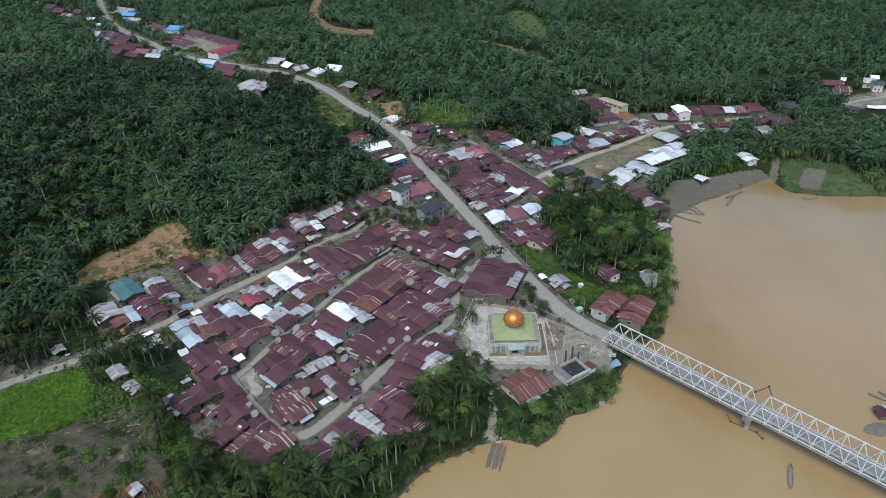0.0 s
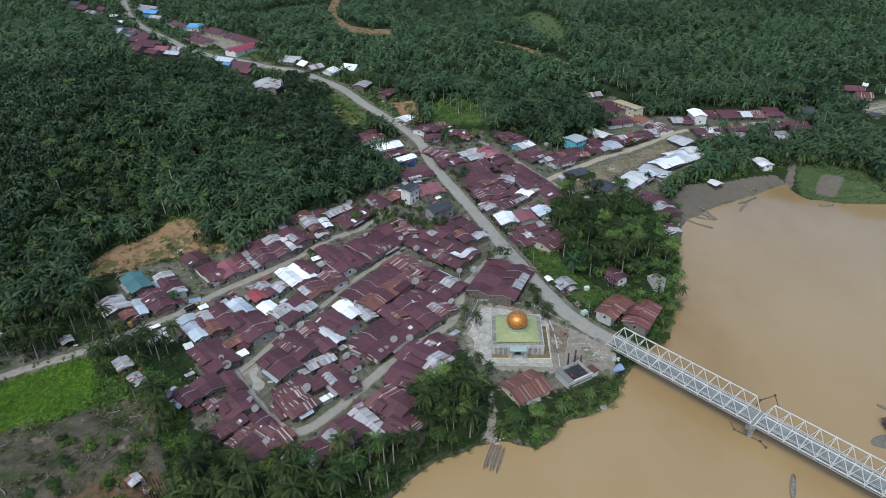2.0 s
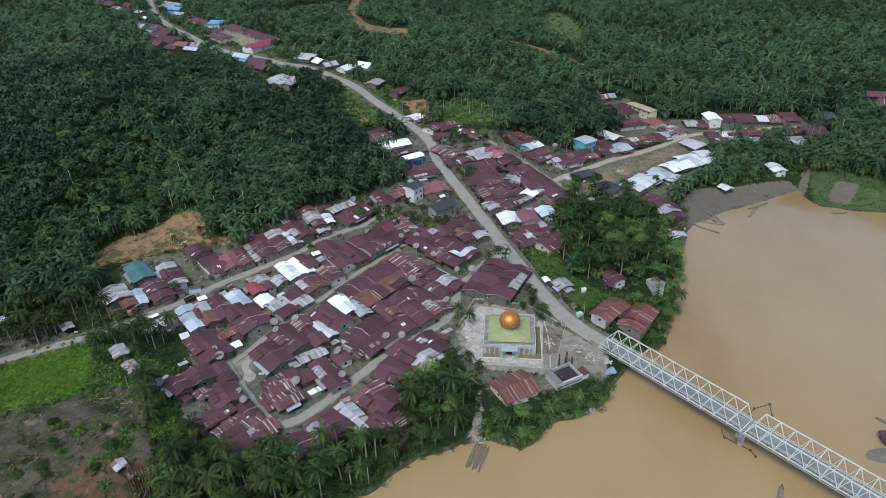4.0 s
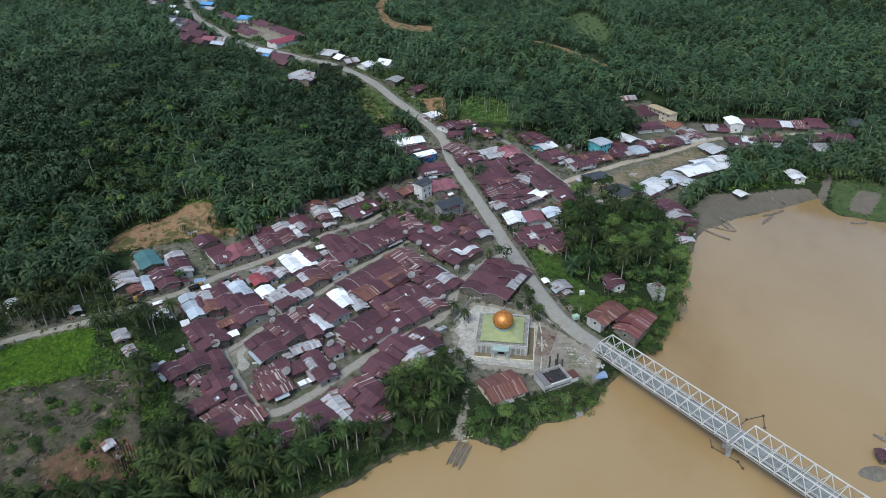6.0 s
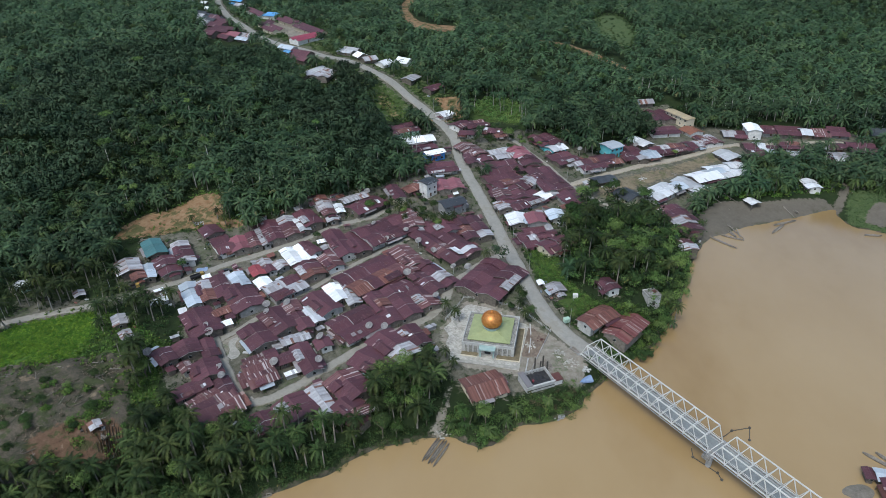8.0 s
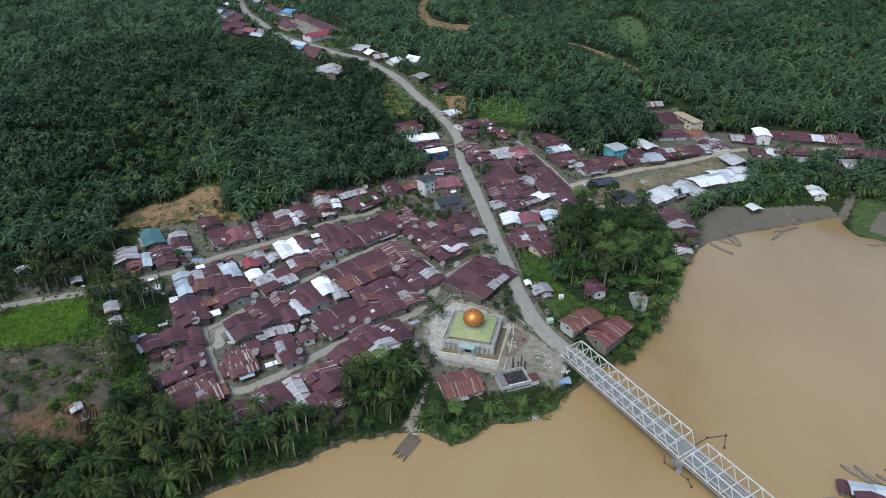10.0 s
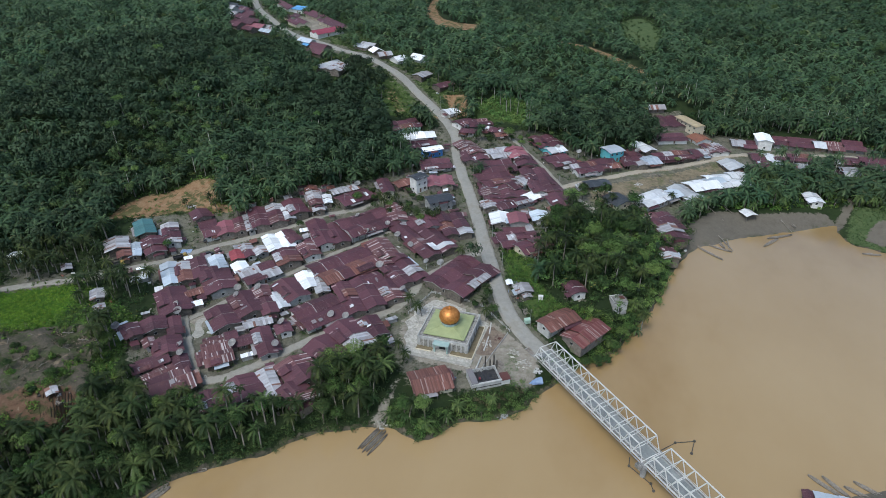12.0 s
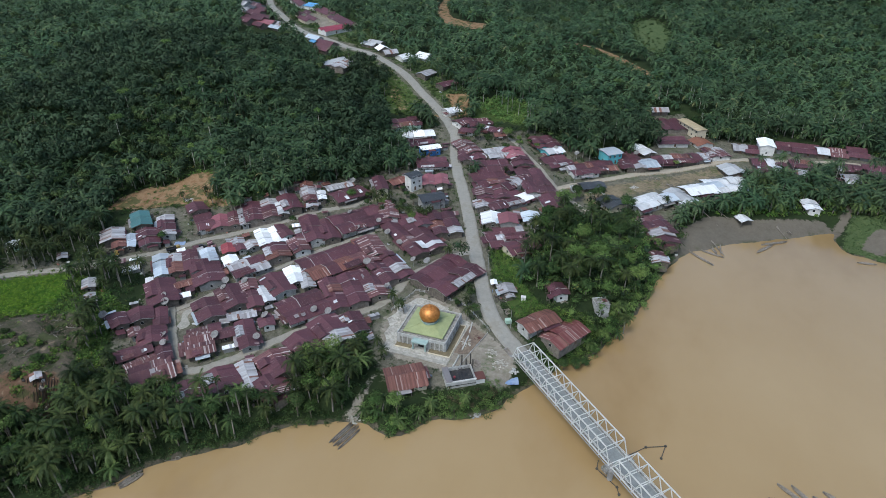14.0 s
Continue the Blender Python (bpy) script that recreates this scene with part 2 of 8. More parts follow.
    "lush": leafage("bright_bank_leaves", (0.04, 0.085, 0.018), (0.06, 0.12, 0.025), (0.095, 0.165, 0.038), dry_share=0.01),
    "crop": leafage("bright_crop_leaves", (0.0836, 0.176, 0.01936), (0.1038, 0.2112, 0.02464), (0.132, 0.2508, 0.03344), dry_share=0.02),
}

# ---- ground heights ----
HILLS_NEAR = [
    (-100, 200, 0), (-60, 160, 0), (-20, 200, 0.3), (20, 180, 0), (0, 240, 1), (-70, 130, 0.5), (50, 190, 0), (-12, 275, 2.5), (-32, 330, 5),
    (63, 218, 6), (80, 240, 6), (42, 224, 2), (66, 362, 3), (115, 362, 1), (118, 424, 4), (153, 412, 2.5), (-40, 394, 10.5), (-84, 463, 25),
    (-125, 467, 30), (-162, 496, 35), (-171, 241, 2), (-222, 250, 9), (-227, 305, 20), (-250, 325, 29), (-225, 360, 33), (-129, 299, 12),
    (-172, 370, 25), (-95, 360, 14)]
HILLS_FAR = [
    (-145, 560, 32), (-302, 491, 38), (-400, 480, 32), (-29, 429, 20), (-8, 530, 28), (5, 395, 9), (43, 381, 8), (46, 480, 17), (85, 580, 20),
    (116, 470, 14), (170, 440, 9), (218, 495, 10), (230, 431, 5), (127, 650, 25), (197, 563, 10), (-100, 118, 7), (-140, 118, 10),
    (-145, 165, 1.5), (-60, 100, -2), (0, 900, 60), (-450, 900, 75), (450, 900, 50), (300, 330, 0), (330, 560, 14), (-330, 200, 20), (130, 300, -1.5)]
HILLS = np.array(HILLS_NEAR + HILLS_FAR, float)
WATER = -5.0
RED_SOIL = [(-105, 107), (-100, 114), (-90, 119.5), (-82, 120), (-74, 109), (-84, 101), (-98, 99)]
SCHOOL_YARD = [(-236, 572), (-222, 570), (-178, 522), (-176, 500), (-187, 495), (-212, 530), (-232, 556)]
FAR_FIELD = [(-206, 706), (-168, 722), (-168, 655), (-214, 640)]
ROUGH = [(-135, 175), (-118, 172), (-106, 166), (-92, 160), (-84, 140), (-74, 126), (-76, 116), (-90, 134), (-97, 148), (-108, 149), (-120, 141), (-122, 156)]
SPIT = [(182, 316), (186, 312), (200, 307), (240, 303), (255, 310), (230, 335), (208, 350), (194, 349), (188, 340), (184.5, 327)]
HAMLET = [(262, 420), (268, 432), (284, 442), (300, 446), (330, 460), (340, 440), (305, 424), (275, 414)]
SHED_VIEW = [(14, 146), (48, 150), (48, 161), (14, 161)]
LANDING = [(10, 141), (17, 141), (14.6, 146), (14.2, 155), (14, 163), (12.4, 163), (12, 150), (11, 146)]
ROAD_SLOPE = [(-94, 419), (-84, 420), (-69, 402), (-62, 388), (-73, 381), (-88, 398)]
ROAD_CUT = [(-51, 419), (-33, 419), (-29, 405), (-40, 403)]
FORK_SLOPE = [(-25, 408), (-13, 421), (4, 427), (13, 420), (12, 400), (8.0, 392.9), (-4.5, 397.3), (-16.8, 398.5)]
CORNER_YARD = [(-79, 164), (-77.5, 171), (-73, 175), (-68, 168), (-66, 158), (-70, 156), (-75, 158)]
BANK_WEST = [
    (-420, -260), (-240, -70), (-120, 30), (-75, 68), (-49, 89), (-38.5, 103), (-28.8, 112.7), (-16.2, 121), (-12.4, 126), (-4, 134), (12, 141), (20, 142),
    (29, 140.5), (38, 152), (47, 155), (56, 162), (57, 167), (64, 177), (71, 189), (80, 198), (85, 207), (89, 218), (97, 239), (102, 262),
    (107, 276), (113, 287), (124, 297), (135, 305), (148, 312), (158, 318), (169, 325)]
BANK_EAST = [
    (181, 332), (180, 322), (184, 313), (193, 309.6), (200, 308), (260, 304), (360, 290), (420, 260), (330, 205), (230, 178), (180, 166), (160, 161), (150, 155),
    (143, 144), (138, 127), (130, 90), (105, 20), (70, -90), (-60, -300)]


def glide(points, step):
    """A smooth line through points, cut at even steps."""
    p = np.array([points[0]] + list(points) + [points[-1]], float)
    out = []
    for a, b, c, d in zip(p, p[1:], p[2:], p[3:]):
        n = max(2, int(np.hypot(*(c - b)[:2]) / step))
        for s in np.arange(n) / n:
            out.append(0.5 * (2 * b + (c - a) * s + (2 * a - 5 * b + 4 * c - d) * s * s + (3 * b - a - 3 * c + d) * s ** 3))
    out.append(p[-1])
    return np.array(out)


def worn_bank(points):
    """A bank line with small bays and noses; its far ends stay coarse."""
    line = glide(points, 3.0)
    line = line[(np.abs(line[:, 0]) < 230) & (line[:, 1] > 60)]
    out = [(x + 1.3 * noise.noise((x * 0.16, y * 0.16, 1)), y + 1.3 * noise.noise((x * 0.16, y * 0.16, 7))) for x, y in line]
    return out


RIVER = np.array([(-420, -260), (-240, -70), (-120, 30)] + worn_bank(BANK_WEST) + worn_bank(BANK_EAST[:6]) + [(360, 290), (420, 260), (330, 205)] + worn_bank(BANK_EAST[8:16]) + [(105, 20), (70, -90), (-60, -300)], float)


def inside(poly, x, y):
    p = np.asarray(poly, float)
    x, y = np.asarray(x, float), np.asarray(y, float)
    odd = np.zeros(x.shape, bool)
    for (ax, ay), (bx, by) in zip(p, np.roll(p, -1, 0)):
        if ay != by:
            odd ^= ((ay > y) != (by > y)) & (x < (bx - ax) * (y - ay) / (by - ay) + ax)
    return odd


def line_gap(line, x, y, closed=False):
    """Distance from points to a broken line."""
    p = np.asarray(line, float)[:, :2]
    q = np.roll(p, -1, 0) if closed else p[1:]
    if np.size(x) < 40:
        a, d = p[:len(q)], q - p[:len(q)]
        px, py = np.ravel(x)[:, None] - a[:, 0], np.ravel(y)[:, None] - a[:, 1]
        s = np.clip((px * d[:, 0] + py * d[:, 1]) / np.maximum((d * d).sum(1), 1e-9), 0, 1)
        return np.hypot(px - s * d[:, 0], py - s * d[:, 1]).min(1).reshape(np.shape(x))
    best = np.full(np.shape(x), 1e9)
    for a, b in zip(p, q):
        d = b - a
        s = np.clip(((x - a[0]) * d[0] + (y - a[1]) * d[1]) / max(d @ d, 1e-9), 0, 1)
        best = np.minimum(best, np.hypot(x - a[0] - s * d[0], y - a[1] - s * d[1]))
    return best


def height(x, y):
    x, y = np.atleast_1d(np.asarray(x, float)), np.atleast_1d(np.asarray(y, float))
    total, weight = np.zeros(x.shape), np.zeros(x.shape)
    for cx, cy, cz in HILLS:
        w = 1 / ((x - cx) ** 2 + (y - cy) ** 2 + 324) ** 2
        total += w * cz
        weight += w
    h = np.maximum(total / weight, -4.2)
    cg = line_gap(COURT, x, y, True)
    flat = np.clip(0.5 + np.where(inside(COURT, x, y), cg, -cg) / 5, 0, 1)
    h = h * (1 - flat) + 0.15 * flat
    gap = line_gap(RIVER, x, y, True)
    slope = 0.85 - 0.72 * np.exp(-((x - 138) ** 2 + (y - 312) ** 2) / 34 ** 2) - 0.6 * np.exp(-((x - 190) ** 2 + (y - 318) ** 2) / 18 ** 2)
    slope = slope - 0.72 * np.exp(-((x - 145) ** 2 + (y - 150) ** 2) / 30 ** 2)
    land = np.minimum(h, WATER + 0.05 + gap * np.clip(slope, 0.06, 1))
    return np.where(inside(RIVER, x, y), np.maximum(WATER - 0.2 - gap * 0.35, -8), land)


def ground_z(x, y):
    return float(height(x, y)[0])


OPEN_LAND = {
    "core": [(-140, 193), (-151, 230), (-127, 241), (-100, 251), (-83, 277), (-60, 295), (-38, 326), (-56, 356), (-36, 380), (-23, 369), (4, 310), (22, 251), (37, 216),
             (57, 188), (58, 173), (47, 163), (29, 154), (16, 156), (3, 172), (-11, 155), (-9, 140), (-29, 132), (-47, 127), (-65, 126), (-79, 136), (-96, 152), (-92, 163),
             (-103, 184), (-121, 180)],
    "east": [(-24, 373), (19, 391), (62, 366), (88, 399), (85, 446), (106, 451), (124, 425), (150, 424), (212, 424), (224, 412), (215, 386), (175, 374), (148, 379),
             (143, 355), (114, 322), (104, 278), (97, 281), (83, 310), (63, 305), (46, 293), (49, 251), (31, 248), (19, 271)],
    "hill_road": [(-45, 379), (-83, 377), (-112, 425), (-151, 418), (-167, 451), (-223, 482), (-293, 530), (-386, 682), (-350, 689), (-285, 661), (-167, 538), (-125, 497),
                  (-77, 488), (-47, 442), (-29, 409), (-9, 400), (8, 366), (-23, 366)],
}
GRASS_BANK = [(29, 251), (43, 246), (47, 229), (59, 212), (53, 203), (37, 224)]
GROVE = [(49, 302), (66, 315), (83, 310), (94, 284), (104, 273), (99, 240), (91, 216), (82, 200), (69, 203), (59, 215), (46, 233), (43, 272)]
CLAY_WEST = [(-164, 224), (-167, 238), (-163, 251), (-155, 254), (-148, 259), (-142, 265), (-133, 267), (-126, 263), (-122, 256), (-119, 249), (-108, 249), (-107, 245), (-118, 241), (-127, 238), (-133, 240), (-141, 233), (-152, 229)]
YARD_WEST = [(-163, 159), (-175, 177), (-162, 179), (-144, 182), (-133, 184), (-153, 164)]
CLAY_ROAD = [(-153, 745), (-150, 700), (-141, 655), (-129, 618), (-112, 582), (-104, 570), (-88, 566), (-68, 570), (-70, 597), (-80, 594), (-92, 590), (-104, 596), (-114, 612), (-131, 655), (-140, 702), (-143, 745)]
CLAY_EAST = [(8, 552), (36, 556), (50, 549), (84, 514), (80, 508), (46, 539), (30, 546), (10, 545)]
CLAY_BANK = [(-52, 386), (-37, 404), (-24, 400), (-36, 388)]
KNOLL = [(52, 668), (60, 684), (74, 684), (84, 655), (89, 625), (93, 604), (85, 572), (76, 570), (67, 590), (57, 618)]
BEACH = [(106, 270), (110, 306), (122, 322), (142, 326), (158, 330), (176, 336), (182, 330), (150, 305), (120, 285)]
YARD_EAST = [(58, 324), (123, 382), (144, 390), (128, 370), (82, 323), (69, 306), (59, 307)]
FIELD = [(-158, 158), (-151, 168), (-133, 173), (-121, 157), (-117, 143), (-126, 135), (-136, 130), (-160, 138)]
CLEARING = [(-150, 118), (-137, 128), (-126, 139), (-108, 148), (-97, 148), (-89, 132), (-78, 117), (-74, 105), (-97, 93), (-130, 92)]
COURT = [(3, 190), (9.5, 210), (25, 206.5), (44, 194), (57, 183), (58, 174), (54, 168.5), (44, 168), (35, 169), (17, 169.5), (6, 177)]
MAIN_ROAD = [
    (57.9, 186.3), (47.6, 196.7), (41.0, 205.4), (34.8, 217.6), (28.9, 232), (23.2, 245.8), (16.0, 262.9), (8.5, 281.1), (-1.8, 303.9), (-10.4, 321.5), (-20.2, 347), (-25.2, 362.6),
    (-35.4, 379), (-51.5, 402), (-68.4, 417), (-82, 428), (-97, 439.4), (-115, 449.8), (-135.5, 459.7), (-151.1, 464), (-170.2, 470), (-193, 482), (-219.3, 505.8),
    (-248, 534.5), (-281, 570), (-318, 622), (-350, 669), (-390, 740)]
TOP_STREET = [
    (-200, 120), (-175, 148), (-162.9, 158.9), (-154.3, 165.9), (-142.5, 173), (-131.1, 181.4), (-122.4, 191.1), (-111.6, 203), (-100.7, 216.5), (-87.1, 228.5), (-76.6, 237.7), (-68.8, 246.7), (-60.8, 256.4),
    (-49.3, 266), (-41.1, 278), (-34, 286.1)]
SECOND_STREET = [(-77, 165), (-72.5, 173.9), (-67, 186), (-61.9, 196), (-53.7, 208), (-48.3, 219), (-40, 231), (-32.4, 242), (-24, 254)]
THIRD_STREET = [(-51.8, 137.4), (-44.2, 142.4), (-37.7, 150), (-30.8, 160.8), (-25, 169.1), (-17, 179.5), (-7, 190), (-1.5, 198), (1, 208), (2, 219), (7, 228.5), (13, 239), (24, 247)]
LANE_WEST = [(-79, 168), (-75, 163), (-69, 156), (-61, 147.5), (-51.8, 137.4)]
LANE_MID = [(-31, 249), (-20, 239.5), (-10, 231), (2, 222)]
MARKET_LANE = [(-24, 368), (0, 372), (13.7, 362.9), (21.1, 352.7), (33, 338), (45.8, 318.2), (57.5, 305), (66, 298)]
MARKET_STREET = [(45.8, 318.2), (58, 330), (70.9, 342.4), (94.9, 363), (123.7, 385), (145.5, 397), (175, 401), (205, 402)]
ROADS = [(MAIN_ROAD, 5.8), (TOP_STREET, 4.2), (SECOND_STREET, 2.6), (THIRD_STREET, 4.0), (LANE_WEST, 4.6), (LANE_MID, 2.4), (MARKET_LANE, 2.6), (MARKET_STREET, 4.4)]


# ---- mesh helpers ----
def mesh_object(name, verts, faces, material, parent=None, label="", flat=True):
    me = bpy.data.meshes.new(name)
    me.from_pydata([tuple(v) for v in verts], [], [tuple(f) for f in faces])
    for mt in (material if isinstance(material, (list, tuple)) else [material]):
        me.materials.append(mt)
    if not flat:
        me.polygons.foreach_set("use_smooth", [True] * len(me.polygons))
    me.update()
    ob = new(name, me)
    ob.parent = parent
    if label:
        ob["label"] = label
    return ob


def array_mesh(name, verts, loops, sizes, material, tone=None):
    """A mesh from arrays: corner indices and the number of corners of each face."""
    me = bpy.data.meshes.new(name)
    me.vertices.add(len(verts))
    me.vertices.foreach_set("co", np.ascontiguousarray(verts, np.float32).ravel())
    me.loops.add(len(loops))
    me.loops.foreach_set("vertex_index", np.ascontiguousarray(loops, np.int32))
    me.polygons.add(len(sizes))
    starts = np.concatenate(([0], np.cumsum(sizes)[:-1])).astype(np.int32)
    me.polygons.foreach_set("loop_start", starts)
    me.update(calc_edges=True)
    me.materials.append(material)
    if tone is not None:
        me.attributes.new("tree", 'FLOAT', 'POINT').data.foreach_set("value", np.ascontiguousarray(np.broadcast_to(tone, len(verts)), np.float32))
    return me


def part(name, bm, material, parent, label=""):
    me = bpy.data.meshes.new(name)
    bm.to_mesh(me)
    bm.free()
    me.materials.append(material)
    ob = new(name, me)
    ob.parent = parent
    if label:
        ob["label"] = label
    return ob


def thing(name, x, y, z, turn=0.0, label="", category="", group=""):
    e = new(name)
    e.matrix_basis = pose(x, y, z, 0, 0, turn)
    return tagged(e, label, category, group)


def box(bm, x0, y0, z0, x1, y1, z1):
    v = [bm.verts.new(c) for c in ((x0, y0, z0), (x1, y0, z0), (x1, y1, z0), (x0, y1, z0), (x0, y0, z1), (x1, y0, z1), (x1, y1, z1), (x0, y1, z1))]
    for f in ((3, 2, 1, 0), (4, 5, 6, 7), (0, 1, 5, 4), (1, 2, 6, 5), (2, 3, 7, 6), (3, 0, 4, 7)):
        bm.faces.new([v[i] for i in f])
    return v


def boxes(name, rows, material, parent, label=""):
    bm = bmesh.new()
    for r in rows:
        box(bm, *r)
    return part(name, bm, material, parent, label)


def beam(bm, a, b, w, h=None):
    """A square bar from a to b."""
    a, b = Vector(a), Vector(b)
    d = (b - a).normalized()
    side = d.cross(Vector((0, 0, 1)))
    side = side.normalized() if side.length > 1e-4 else Vector((1, 0, 0))
    up = side.cross(d).normalized()
    s, u = side * (w / 2), up * ((h or w) / 2)
    v = [bm.verts.new(p + k) for p in (a, b) for k in (-s - u, s - u, s + u, -s + u)]
    for f in ((3, 2, 1, 0), (4, 5, 6, 7), (0, 1, 5, 4), (1, 2, 6, 5), (2, 3, 7, 6), (3, 0, 4, 7)):
        bm.faces.new([v[i] for i in f])


def tube(bm, path, radii, sides=8):
    """A tapered round bar along a path."""
    rings = []
    for i, p in enumerate(path):
        d = (Vector(path[min(i + 1, len(path) - 1)]) - Vector(path[max(i - 1, 0)])).normalized()
        s = d.cross(Vector((0, 1, 0.01))).normalized()
        u = s.cross(d)
        rings.append([bm.verts.new(Vector(p) + (s * math.cos(k * math.tau / sides) + u * math.sin(k * math.tau / sides)) * radii[i]) for k in range(sides)])
    for a, b in zip(rings, rings[1:]):
        for k in range(sides):
            bm.faces.new((a[k], a[(k + 1) % sides], b[(k + 1) % sides], b[k]))
    bm.faces.new(rings[0][::-1])
    bm.faces.new(rings[-1])


def lathe(bm, profile, sides=24):
    """A round body from (radius, height) pairs."""
    rings = []
    for r, z in profile:
        rings.append([bm.verts.new((r * math.cos(k * math.tau / sides), r * math.sin(k * math.tau / sides), z)) for k in range(sides)])
    for a, b in zip(rings, rings[1:]):
        for k in range(sides):
            bm.faces.new((a[k], a[(k + 1) % sides], b[(k + 1) % sides], b[k]))
    bm.faces.new(rings[0][::-1])
    bm.faces.new(rings[-1])


# ---- the ground: one sheet to the horizon ----
def graded(low, high, fine, mid_low, mid_high, mid, reach):
    inner = np.arange(low, high + 0.1, fine)
    left = np.arange(low - mid, mid_low, -mid)[::-1]
    right = np.arange(high + mid, mid_high, mid)
    grow = np.cumsum(mid * 1.35 ** np.arange(1, 40))
    grow = grow[grow < reach]
    return np.concatenate((left[0] - grow[::-1], left, inner, right, right[-1] + grow))


def build_ground():
    gx = graded(-190, 212, 2.0, -520, 420, 6.0, 3600)
    gy = graded(84, 430, 2.0, -120, 820, 6.0, 3600)
    X, Y = np.meshgrid(gx, gy)
    Z = height(X.ravel(), Y.ravel())
    x, y = X.ravel(), Y.ravel()
    rough = np.array([noise.noise((a * 0.11, b * 0.11, 0.3)) for a, b in zip(x, y)])
    rocky = np.exp(-np.maximum(line_gap(CLEARING, x, y, True) * np.where(inside(CLEARING, x, y), 0, 1), 0) / 5)
    craggy = np.array([noise.noise((a * 0.37, b * 0.37, 2.3)) for a, b in zip(x, y)])
    Z = Z + (rough * (0.12 + 1.7 * rocky) + craggy * 1.25 * rocky) * (Z > WATER + 0.6)
    nx, ny = len(gx), len(gy)
    idx = np.arange(nx * ny).reshape(ny, nx)
    quads = np.stack((idx[:-1, :-1], idx[:-1, 1:], idx[1:, 1:], idx[1:, :-1]), -1).reshape(-1, 4)
    me = array_mesh("ground", np.stack((x, y, Z), -1), quads.ravel(), np.full(len(quads), 4), ground_material())
    me.polygons.foreach_set("use_smooth", np.ones(len(quads), bool))

    def mask(polys, soft):
        best = np.zeros(x.shape)
        for p in polys:
            g = line_gap(p, x, y, True)
            best = np.maximum(best, np.clip(0.5 + np.where(inside(p, x, y), g, -g) / soft, 0, 1))
        return best
    near_road = np.zeros(x.shape)
    for line, width in ROADS:
        near_road = np.maximum(near_road, np.clip(1.0 - (line_gap(line, x, y) - width / 2) / 4, 0, 1))
    masks = {
        "earth": np.maximum.reduce([mask([YARD_EAST, COURT, HAMLET], 10), 0.4 * mask([OPEN_LAND["hill_road"]], 14), 0.6 * mask([YARD_WEST], 10), 0.62 * mask([OPEN_LAND["core"], OPEN_LAND["east"]], 8), near_road]),
        "clay": np.maximum.reduce([mask([CLAY_WEST, CLAY_ROAD, CLAY_BANK, ROAD_CUT], 8), 0.8 * mask([CLAY_EAST], 10), 0.45 * mask([ROAD_SLOPE], 10)]),
        "sand": mask([BEACH, [(134, 118), (138, 144), (148, 160), (180, 166), (180, 130), (150, 110)], [(172, 322), (182, 327), (188, 340), (193, 346), (204, 352), (203, 356), (194, 352), (195, 366), (190, 366), (189, 352), (183, 338)], [(190, 317), (197, 312), (204, 320), (206, 325), (198, 328.5), (193, 325)]], 6),
        "grass": mask([GRASS_BANK, FORK_SLOPE, FAR_FIELD, ROUGH, ROAD_SLOPE], 12) + 0.52 * mask([OPEN_LAND["hill_road"]], 12),
        "meadow": mask([KNOLL, SPIT], 9),
        "plot": mask([FIELD], 5),
        "bare": np.maximum(mask([CLEARING], 10), 0.7 * np.clip(1.2 - line_gap(RIVER, x, y, True) / 2.2, 0, 1)),
        "rust": mask([RED_SOIL], 10),
        "pale": np.maximum(0.9 * mask([COURT, SCHOOL_YARD, CORNER_YARD, LANDING], 5), np.maximum(0.6 * mask([HAMLET], 8), 0.2 * mask([YARD_EAST], 8))),
        "dust": mask([YARD_EAST], 10) * 0.7,
    }
    for k, v in masks.items():
        at = me.attributes.new(k, 'FLOAT', 'POINT')
        at.data.foreach_set("value", v.astype(np.float32))
    ob = new("ground", me)
    return tagged(ob, "hilly ground of grass, earth and clay around a river", "ground", kind="structure")


